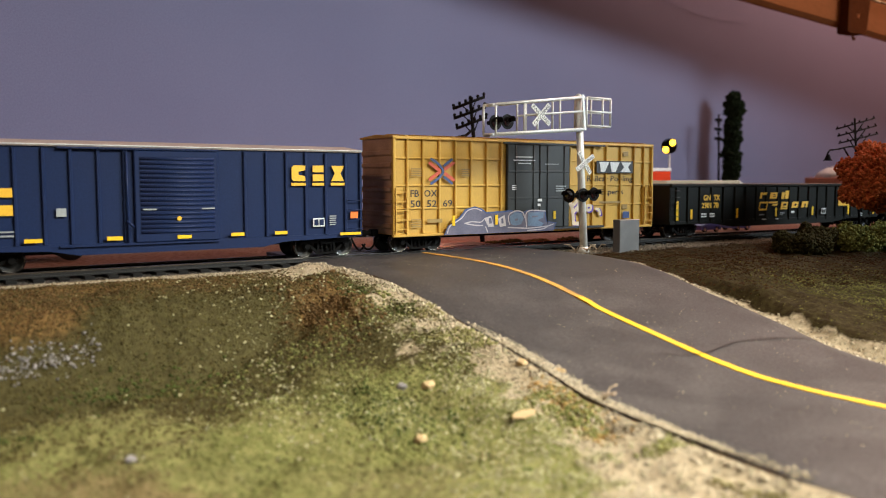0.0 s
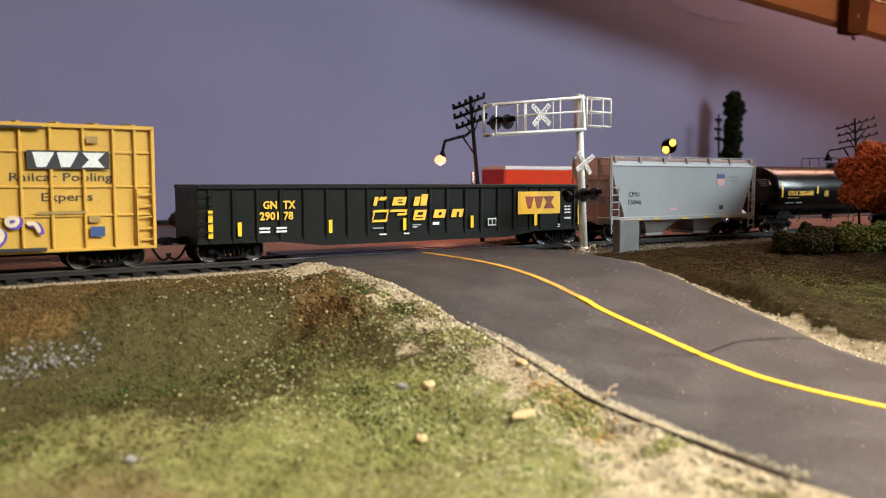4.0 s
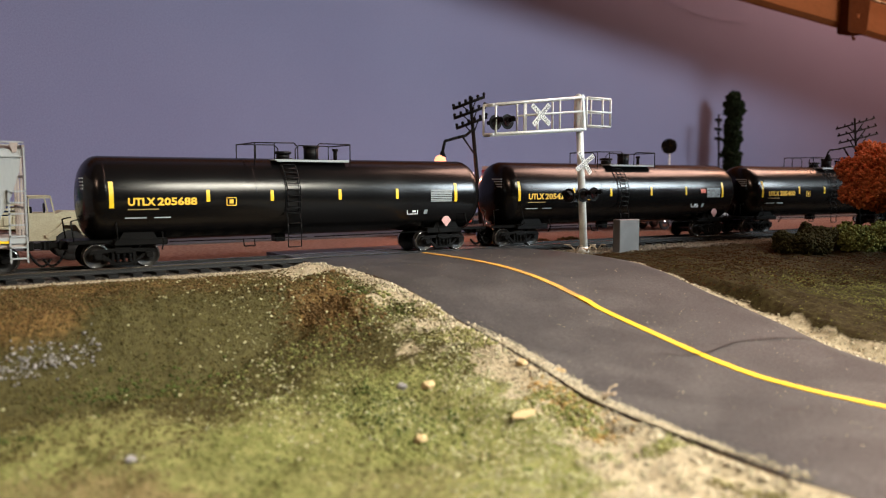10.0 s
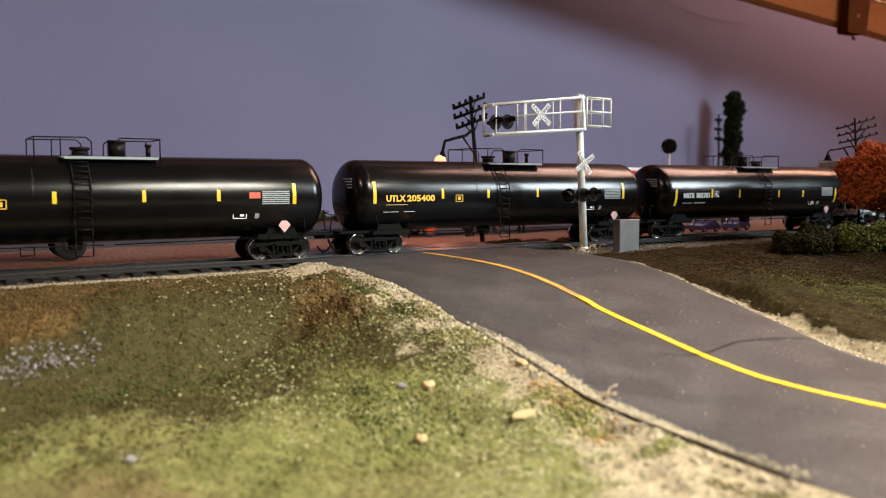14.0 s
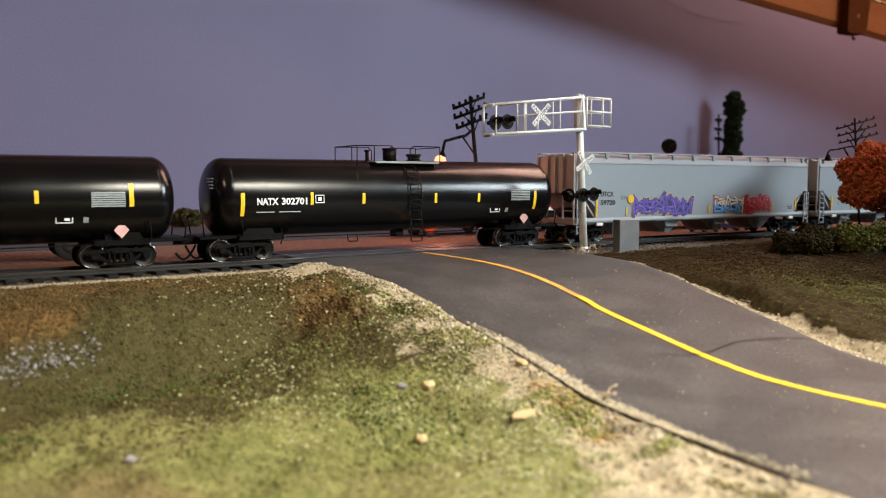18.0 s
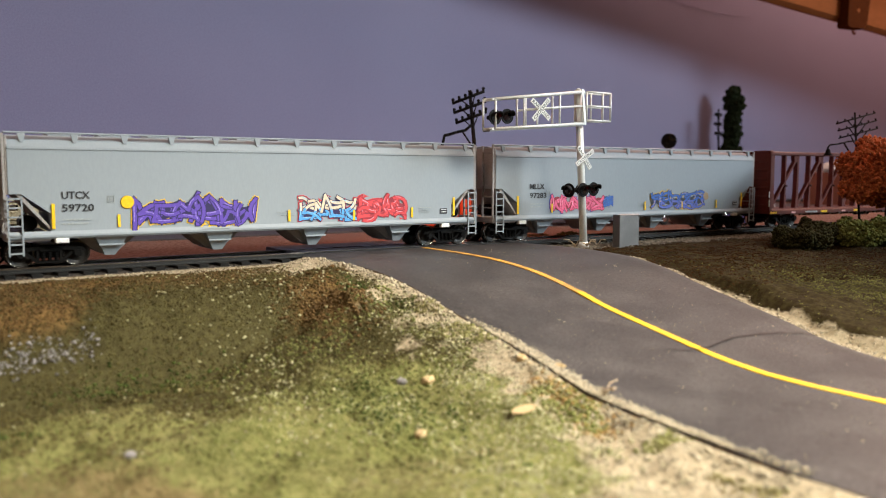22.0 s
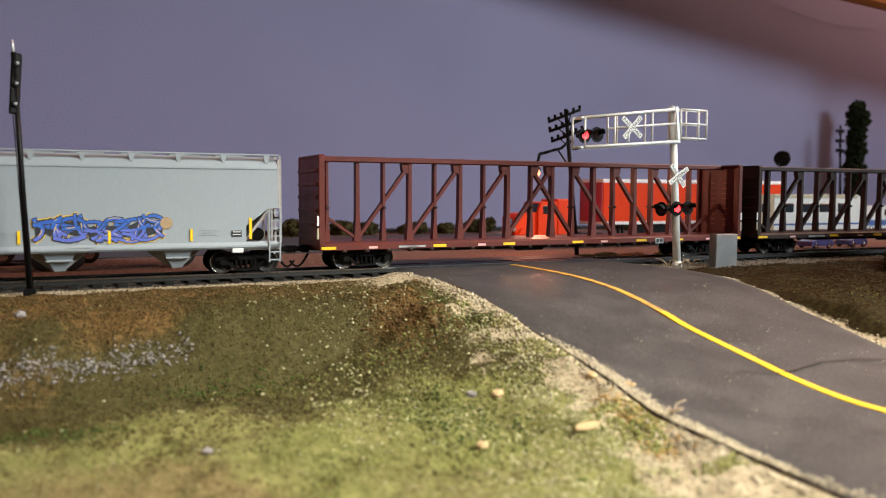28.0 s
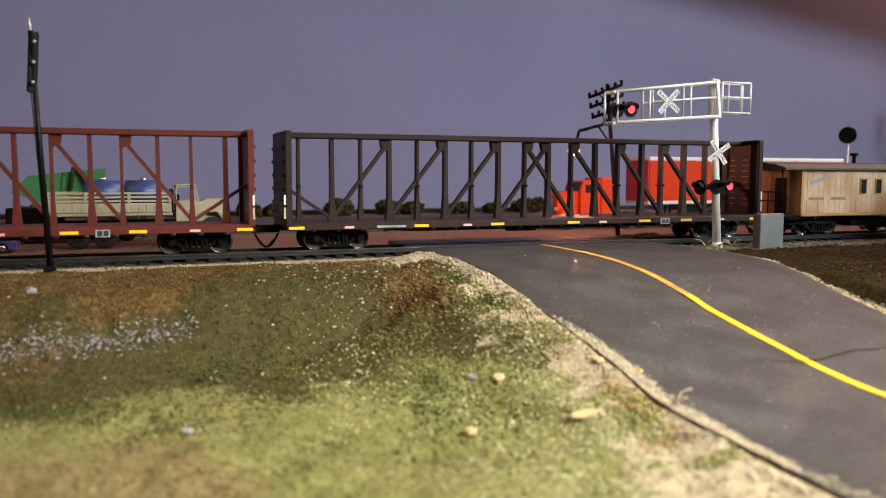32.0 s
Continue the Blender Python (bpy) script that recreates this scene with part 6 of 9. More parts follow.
def tank_car(s0, s1, number, letters, white_marks=False, patch=False, mirrored=False):
    colour = "white" if white_marks else "yellow"
    car, h = start_car("tank_car", s0, s1, "gloss black tank car with %s lettering, platform and side ladder" % colour)
    R, zc = 0.0181, 0.0287
    prof = [(-h + 0.0085 * (1 - math.cos(math.pi / 2 * k / 8)), max(0.0003, R * math.sin(math.pi / 2 * k / 8) ** 0.72)) for k in range(9)]
    prof = prof + [(-h + 0.04, R), (0, R), (h - 0.04, R)] + [(-x, r) for x, r in prof[::-1]]
    tank = part("tank", Build().lathe(prof, 0, zc, 56), M["tank_black"], car)
    for x in (-h + 0.0085, -0.028, h - 0.0085):
        part("weld_band", Build().lathe([(x - 0.0003, R - 0.0002), (x - 0.0002, R + 0.00006), (x + 0.0002, R + 0.00006), (x + 0.0003, R - 0.0002)], 0, zc, 48), M["tank_black"], tank)
    for s in (-1, 1):
        f = Build().box(s * (h - 0.030), s * (h + 0.0050), -0.0105, 0.0105, 0.0102, 0.0118, 0.0003)
        f.box(s * (h - 0.034), s * (h - 0.012), -0.0120, 0.0120, 0.0092, 0.0120, 0.0004)
        f.prism([(s * (h - 0.030), 0.0115), (s * (h - 0.014), 0.0115), (s * (h - 0.017), 0.0165), (s * (h - 0.027), 0.0165)], -0.0115, 0.0115)
        part("end_sill", f, M["under"], car, "black end platform and saddle")
        rods = [[(s * (h + 0.003), yy * 0.7, 0.0115), (s * (h + 0.004), yy * 0.75, 0.0200), (s * (h + 0.0005), yy * 0.75, 0.0208)] for yy in (-0.0150, 0.0150)]
        rods.append([(s * (h - 0.0305), -HW + 0.0012, 0.0150), (s * (h - 0.0305), -HW - 0.0004, 0.0105), (s * (h - 0.0305), -HW + 0.002, 0.0075)])
        rods.append([(s * (h - 0.0125), -HW + 0.0030, 0.0205), (s * (h - 0.0125), -HW + 0.0002, 0.0130), (s * (h - 0.0125), -0.012, 0.0110)])
        for rod in rods:
            part("handrail", Build().tube(rod, 0.0003, 5), M["under"], car)
        part("brake_line", Build().cyl((s * 0.002, -0.0130, 0.0100), (s * (h - 0.034), -0.0130, 0.0104), 0.00025, 5), M["under"], car)
    m = -1 if mirrored else 1
    # dome platform with hatch, valve casing and railing
    px = 0.0025
    deck = part("platform", Build().box(px - 0.0195, px + 0.0185, -0.0125, 0.0125, 0.0456, 0.0462, 0.0002), M["letter_grey"], car, "narrow walkway over the tank")
    part("platform_skirt", Build().box(px - 0.0185, px + 0.0180, -0.0128, -0.0122, 0.0451, 0.0458), M["letter_grey"], deck)
    part("manway", Build().cyl((px - m * 0.0105, 0, 0.0465), (px - m * 0.0105, 0, 0.0488), 0.0032, 20).cyl((px - m * 0.0105, 0, 0.0490), (px - m * 0.0105, 0, 0.0502), 0.0040, 20).cyl((px - m * 0.0105, 0, 0.0462), (px - m * 0.0105, 0, 0.0470), 0.0045, 20), M["black"], deck)
    part("valve_casing", Build().cyl((px + m * 0.0040, 0, 0.0462), (px + m * 0.0040, 0, 0.0522), 0.0036, 20).cyl((px + m * 0.0040, 0, 0.0522), (px + m * 0.0040, 0, 0.0530), 0.0039, 20), M["black"], deck)
    part("relief_valve", Build().cyl((px + m * 0.0170, 0, 0.0462), (px + m * 0.0170, 0, 0.0508), 0.0010, 10).cyl((px + m * 0.0170, 0, 0.0508), (px + m * 0.0170, 0, 0.0520), 0.0015, 10), M["black"], deck)
    g = Build()
    for yy in (-0.0122, 0.0122):
        g.tube([(px - 0.0290, yy, 0.0420 + 0.001), (px - 0.0290, yy, 0.0535), (px - 0.0100, yy, 0.0538), (px - 0.0080, yy, 0.0520), (px - 0.0080, yy, 0.0462)], 0.00028, 5)
        g.tube([(px + 0.0010, yy, 0.0462), (px + 0.0010, yy, 0.0520), (px + 0.0030, yy, 0.0538), (px + 0.0190, yy, 0.0538), (px + 0.0190, yy, 0.0440)], 0.00028, 5)
        g.tube([(px - 0.0195, yy, 0.0460), (px - 0.0195, yy, 0.0536)], 0.00028, 5)
    for xx in (px - 0.0290, px + 0.0190):
        g.tube([(xx, -0.0122, 0.0535), (xx, 0.0122, 0.0535)], 0.00028, 5)
    part("railing", g, M["black"], deck, "thin black wire railing")
    # side ladder bowed round the tank
    lx = -0.0105 if not mirrored else 0.0030
    l = Build()
    rows = []
    for k in range(13):
        a = math.radians(52 - k * 8.2)
        rows.append((-(R + 0.0012) * math.cos(a), zc + (R + 0.0012) * math.sin(a)))
    rows = [r for r in rows if r[1] > 0.020] + [(-R - 0.0011, 0.0170), (-R - 0.0011, 0.0120), (-R - 0.0011, 0.0062)]
    for dx in (-0.0032, 0.0032):
        l.tube([(lx + dx, yy, zz) for yy, zz in rows], 0.0003, 5)
    for yy, zz in rows[::1]:
        l.cyl((lx - 0.0032, yy, zz), (lx + 0.0032, yy, zz), 0.00025, 5)
    part("ladder", l, M["black"], car, "bowed black side ladder")
    b = Build().box(-0.003 + lx, 0.002 + lx, -0.003, 0.003, 0.0076, 0.0110, 0.0004)
    part("bottom_valve", b, M["under"], car)
    part("step_iron", Build().tube([(-0.033, -0.0140, 0.0105), (-0.033, -0.0150, 0.0072), (-0.028, -0.0150, 0.0072), (-0.028, -0.0140, 0.0105)], 0.0003, 5), M["under"], car)

    def skin(z, out=0.00016):
        return -math.sqrt(max(1e-9, R * R - (z - zc) ** 2)) - out

    def patch_on(name, x0, x1, z0, z1, mat, label=""):
        g, n = Build(), 4
        for k in range(n):
            za, zb = z0 + (z1 - z0) * k / n, z0 + (z1 - z0) * (k + 1) / n
            g.add([(x0, skin(za), za), (x1, skin(za), za), (x1, skin(zb), zb), (x0, skin(zb), zb)], [(0, 1, 2, 3)])
        return part(name, g, M[mat], tank, label)

    if white_marks:
        tall, short = ((-0.0861, 0.0206, 0.0310), (0.0808, 0.0208, 0.0310)), ((-0.0530, 0.0253, 0.0311), (-0.0260, 0.0253, 0.0305), (0.0153, 0.0252, 0.0301), (0.0423, 0.0252, 0.0299))
        lettering("reporting_mark", letters, 0.0029, -0.0796, 0.0256, M["letter_white"], tank, skin(0.0270), 0.0100, 0.05)
        lettering("car_number", number, 0.0029, -0.0680, 0.0256, M["letter_white"], tank, skin(0.0270), 0.0125, 0.05)
        bars(tank, -0.0796, 0.0234, (0.0095, 0.0085), 0.00042, 0.0014, "letter_grey", y=skin(0.0222))
        bars(tank, -0.0688, 0.0234, (0.0110, 0.0105), 0.00042, 0.0014, "letter_grey", y=skin(0.0222))
        sq = (-0.0515, 0.0260)
    else:
        tall, short = ((-0.0891, 0.0252, 0.0360), (0.0794, 0.0257, 0.0352)), ((-0.0497, 0.0273, 0.0324), (-0.0207, 0.0273, 0.0321), (0.0131, 0.0275, 0.0324), (0.0443, 0.0275, 0.0325))
        lettering("reporting_mark", letters, 0.0030, -0.0828, 0.0262, M["letter_yellow"], tank, skin(0.0278), 0.0110, 0.05)
        lettering("car_number", number, 0.0030, -0.0710, 0.0262, M["letter_yellow"], tank, skin(0.0278), 0.0165, 0.05)
        bars(tank, -0.0828, 0.0243, (0.0125,), 0.00042, 0.001, "letter_olive", y=skin(0.0243))
        bars(tank, -0.0838, 0.0221, (0.0092, 0.0085), 0.00042, 0.00135, "letter_grey", y=skin(0.0215))
        bars(tank, -0.0720, 0.0221, (0.0066, 0.0066), 0.00042, 0.00135, "letter_grey", y=skin(0.0215))
        sq = (-0.0418, 0.0254)
    for x, z0, z1 in tall:
        patch_on("reflector", x - 0.0009, x + 0.0009, z0, z1, "marker")
    for x, z0, z1 in short:
        patch_on("reflector", x - 0.0008, x + 0.0008, z0, z1, "marker")
    ink = "letter_white" if white_marks else "letter_yellow"
    fr = Build()
    for x0, x1, z0, z1 in ((0, 0.0046, 0, 0.0004), (0, 0.0046, 0.0034, 0.0038), (0, 0.0004, 0, 0.0038), (0.0042, 0.0046, 0, 0.0038), (0.0014, 0.0032, 0.0010, 0.0028)):
        fr.box(sq[0] + x0, sq[0] + x1, skin(sq[1] + 0.002) - 0.0001, skin(sq[1] + 0.002), sq[1] + z0, sq[1] + z1)
    part("stencil", fr, M[ink], tank)
    for k in range(7):
        patch_on("small_print", 0.0640, 0.0770, 0.0258 + 0.0009 * k, 0.0258 + 0.0009 * k + 0.0006, "letter_grey")
    if patch:
        patch_on("label_patch", 0.0580, 0.0632, 0.0285, 0.0312, "logo_red", "small red label")
    w = Build()
    for x0, x1, z0, z1 in ((0, 0.0064, 0, 0.0004), (0, 0.0064, 0.0027, 0.0031), (0, 0.0004, 0, 0.0031), (0.0060, 0.0064, 0, 0.0031), (0.0032, 0.0052, 0.0010, 0.0020)):
        w.box(0.0508 + x0, 0.0508 + x1, skin(0.021) - 0.0001, skin(0.021), 0.0195 + z0, 0.0195 + z1)
    part("stencil", w, M["letter_white"], tank)
    patch_on("stencil", 0.0610, 0.0630, 0.0195, 0.0218, "letter_grey")
    zq = 0.0160
    part("placard", Build().prism([(0.0728, zq), (0.0758, zq + 0.0034), (0.0788, zq), (0.0758, zq - 0.0034)], -0.0146, -0.0144), M["logo_pink"], car, "pink diamond hazard placard")
    part("placard_holder", Build().box(0.0745, 0.0771, -0.0144, -0.0090, zq - 0.002, zq + 0.001), M["under"], car)
    e = Build()
    for k, wd in enumerate((0.009, 0.007, 0.006, 0.008)):
        e.box(-h + 0.0006, -h + 0.0009, -0.012, -0.012 + wd, 0.0370 - 0.0014 * k, 0.0376 - 0.0014 * k)
    part("end_print", e, M["letter_grey"], tank)
    for x in (-0.0838, 0.0755):
        truck(car, x)
    couplers(car, h + 0.0040)
    return car


def long_hopper(s0, s1, mark, number, pieces):
    car, h = start_car("covered_hopper", s0, s1, "long pale grey covered hopper with sprayed graffiti along its side")
    Z0, Z1 = 0.0142, 0.0472
    left = [(-h + 0.0010, Z1), (-h + 0.0010, 0.0292), (-h + 0.0052, 0.0292), (-h + 0.0152, 0.0216), (-h + 0.0152, Z0)]
    poly = left + [(-x, z) for x, z in left[::-1]]
    part("body", Build().prism(poly, -HW + 0.0002, HW - 0.0002), M["hopper"], car)
    part("end_bulkhead", Build().box(-h + 0.016, h - 0.016, -HW + 0.001, HW - 0.001, Z0, 0.03), M["hopper"], car)
    part("roof_sheet", Build().prism([(-HW + 0.0001, Z1), (-HW + 0.0016, 0.0499), (-0.009, 0.0521), (0.009, 0.0521), (HW - 0.0016, 0.0499), (HW - 0.0001, Z1)], -h + 0.0012, h - 0.0012, "x"), M["hopper"], car)
    part("seam", Build().box(-h + 0.001, h - 0.001, -HW - 0.0002, -HW + 0.0006, Z1 - 0.0010, Z1 - 0.0002, 0.0002), M["hopper"], car)
    run = Build().box(-h, h, -HW + 0.0008, -HW + 0.0034, 0.0524, 0.0531, 0.0002).box(-h, h, HW - 0.0034, HW - 0.0008, 0.0524, 0.0531, 0.0002)
    part("running_board", run, M["hopper"], car, "pale grey roof walkway")
    for k in range(12):
        x = -h + 0.006 + k * (2 * h - 0.012) / 11
        part("bracket", Build().prism([(x - 0.0004, 0.0490), (x + 0.0008, 0.0490), (x + 0.0016, 0.0525), (x - 0.0012, 0.0525)], -HW + 0.0006, -HW + 0.0018), M["hopper"], car)
    for k in range(10):
        part("hatch", Build().box(-0.093 + 0.0195 * k, -0.080 + 0.0195 * k, -0.0055, 0.0055, 0.0519, 0.0535, 0.0005), M["hopper"], car)
    part("side_sill", Build().prism([(-HW - 0.0006, 0.0124), (-HW - 0.0006, 0.0132), (-HW + 0.0002, 0.0146), (-HW + 0.002, 0.0146), (-HW + 0.002, 0.0116), (-HW + 0.0002, 0.0116)], -h + 0.0008, h - 0.0008, "x"), M["hopper"], car)
    for s in (-1, 1):
        part("end_platform", Build().box(s * (h - 0.0152), s * (h + 0.0006), -HW + 0.0008, HW - 0.0008, 0.0108, 0.0140, 0.0004), M["hopper_end"], car)
        part("slope_sheet", Build().prism([(s * (h - 0.0158), 0.0142), (s * (h - 0.0168), 0.0142), (s * (h - 0.0046), 0.0300), (s * (h - 0.0026), 0.0300)], -HW + 0.001, HW - 0.001), M["hopper_end"], car, "grey sloped end sheet")
        part("end_wall", Build().box(s * (h - 0.0012), s * (h - 0.0002), -HW + 0.0006, HW - 0.0006, 0.0290, 0.0510, 0.0002), M["hopper_end"], car, "weathered grey end with ladder bars")
        for yy in (-HW + 0.0012, -0.007, 0.0, 0.007, HW - 0.0012):
            part("end_post", Build().box(s * (h - 0.0002), s * (h + 0.0008), yy - 0.0004, yy + 0.0004, 0.0140, 0.0525), M["hopper_end"], car)
        for k in range(6):
            z = 0.0190 + 0.0060 * k
            part("end_rung", Build().box(s * (h - 0.0002), s * (h + 0.0009), -HW + 0.001, -0.007, z - 0.0003, z + 0.0003), M["hopper_end"], car)
        part("brake_wheel", Build().lathe([(s * (h + 0.0020), 0.0036), (s * (h + 0.0024), 0.0040), (s * (h + 0.0028), 0.0036)], 0.006, 0.0270, 20), M["hopper_end"], car)
        a, b = sorted((s * (h - 0.0004), s * (h - 0.0052)))
        l = Build()
        for x in (a, b):
            l.box(x - 0.0003, x + 0.0003, -HW - 0.0012, -HW - 0.0006, 0.0054, 0.0284)
        for k in range(7):
            z = 0.0064 + 0.0035 * k
            l.box(a, b, -HW - 0.0012, -HW - 0.0006, z - 0.0003, z + 0.0003)
        part("ladder", l, M["hopper"], car)
        p = Build().box(s * (h - 0.0215), s * (h - 0.0165), -HW - 0.0004, -HW + 0.002, 0.0098, 0.0118, 0.0003)
        part("jacking_pad", p, M["white"], car)
        part("air_tank", Build().cyl((s * (h - 0.0085), -0.010, 0.0175), (s * (h - 0.0085), 0.006, 0.0175), 0.0030, 14), M["under"], car)
    for x in (-0.0715, -0.0265, 0.0190, 0.0650):
        part("bay_slope", Build().prism([(x - 0.0135, 0.0120), (x + 0.0115, 0.0120), (x + 0.0030, 0.0048), (x - 0.0045, 0.0048)], -0.0095, 0.0095), M["hopper_end"], car, "shaded sloping bay sheet")
        b = Build()
        v = [(x - 0.0064, -HW + 0.002, 0.0118), (x + 0.0064, -HW + 0.002, 0.0118), (x + 0.0064, HW - 0.002, 0.0118), (x - 0.0064, HW - 0.002, 0.0118), (x - 0.0020, -0.0110, 0.0036), (x + 0.0020, -0.0110, 0.0036), (x + 0.0020, 0.0110, 0.0036), (x - 0.0020, 0.0110, 0.0036)]
        b.add(v, [(0, 1, 5, 4), (1, 2, 6, 5), (2, 3, 7, 6), (3, 0, 4, 7), (4, 5, 6, 7), (0, 3, 2, 1)])
        b.box(x - 0.0050, x + 0.0050, -HW + 0.0022, -HW + 0.0032, 0.0080, 0.0086)
        part("hopper_bay", b, M["hopper"], car, "pale grey discharge chute")
    y = -HW - 0.0001
    lx, lz = (-0.0900, 0.0272) if pieces == 1 else (-0.0848, 0.0290)
    lettering("reporting_mark", mark, 0.0028, lx, lz, M["letter_black"], car, y, 0.0104, 0.03)
    lettering("car_number", number, 0.0028, lx, lz - 0.0050, M["letter_black"], car, y, 0.0118, 0.03)
    bars(car, lx, lz - 0.0086, (0.0105, 0.0095), 0.0006, 0.0016, "letter_grey")
    marks(car, [(-0.0938, -0.0926, 0.0155, 0.0253), (0.0948, 0.0960, 0.0158, 0.0251), (-0.0695, -0.0684, 0.0155, 0.0206), (0.0042, 0.0053, 0.0155, 0.0207), (0.0697, 0.0708, 0.0155, 0.0206), (0.0372, 0.0383, 0.0150, 0.0200)], "marker", y=y - 0.0003)
    st = Build()
    for x0, x1, z0, z1 in ((0, 0.0026, 0, 0.0003), (0, 0.0026, 0.0027, 0.0030), (0, 0.0003, 0, 0.0030), (0.0023, 0.0026, 0, 0.0030), (0.0009, 0.0018, 0.0008, 0.0022)):
        st.box(-0.0730 + x0, -0.0730 + x1, y, y + 0.0001, 0.0252 + z0, 0.0252 + z1)
    part("stencil", st, M["letter_grey"], car)
    bars(car, -0.0300 if pieces == 2 else -0.0200, 0.0190, (0.0080, 0.0080, 0.0080), 0.0003, 0.0009, "letter_grey")
    bars(car, -0.0010, 0.0195, (0.0065, 0.0080), 0.0003, 0.0012, "letter_grey")
    bars(car, 0.0740, 0.0200, (0.0080, 0.0060, 0.0070), 0.0004, 0.0011, "letter_grey")
    marks(car, [(0.0870, 0.0915, 0.0168, 0.0196)], "letter_black", "placard", y=y)
    bars(car, 0.0878, 0.0189, (0.0032, 0.0032), 0.0003, 0.0012, "letter_white", y=y - 0.0001)
    bars(car, -0.0350, 0.0134, (0.0120,), 0.0003, 0.001, "letter_grey", y=-HW - 0.0009)
    bars(car, 0.0220, 0.0134, (0.0100,), 0.0003, 0.001, "letter_grey", y=-HW - 0.0009)
    if pieces == 1:
        graffiti(car, -0.0630, -0.0110, 0.0148, 0.0288, 11, "purple", "purple_dark", "lilac", "marker", 6)
        graffiti(car, 0.0100, 0.0385, 0.0152, 0.0276, 12, "spray_cream", "purple_dark", "sky_light", "red", 4, "sky")
        graffiti(car, 0.0400, 0.0662, 0.0152, 0.0278, 13, "red", "red_dark", "pink_light", "red", 5)
        part("sticker", Build().lathe([(-HW - 0.0004, 0.0025), (-HW - 0.0002, 0.0027)], n=18, axis="y", c=(-0.0655, 0.0255)), M["marker"], car, "round yellow sprayed face")
    else:
        graffiti(car, -0.0690, -0.0300, 0.0158, 0.0266, 21, "pink", "red_dark", "pink_light", "blue", 5)
        graffiti(car, -0.0300, -0.0225, 0.0180, 0.0258, 23, "blue", "logo_blue", "sky", "blue", 2)
        graffiti(car, 0.0105, 0.0585, 0.0160, 0.0270, 22, "blue", "letter_black", "marker", "marker", 6, "sky_deep")
        part("sticker", Build().lathe([(-HW - 0.0004, 0.0024), (-HW - 0.0002, 0.0026)], n=18, axis="y", c=(0.0600, 0.0232)), M["tan"], car, "round tan sprayed face")
    for x in (-0.0944, 0.0944):
        truck(car, x)
    couplers(car, h + 0.0006)
    return car


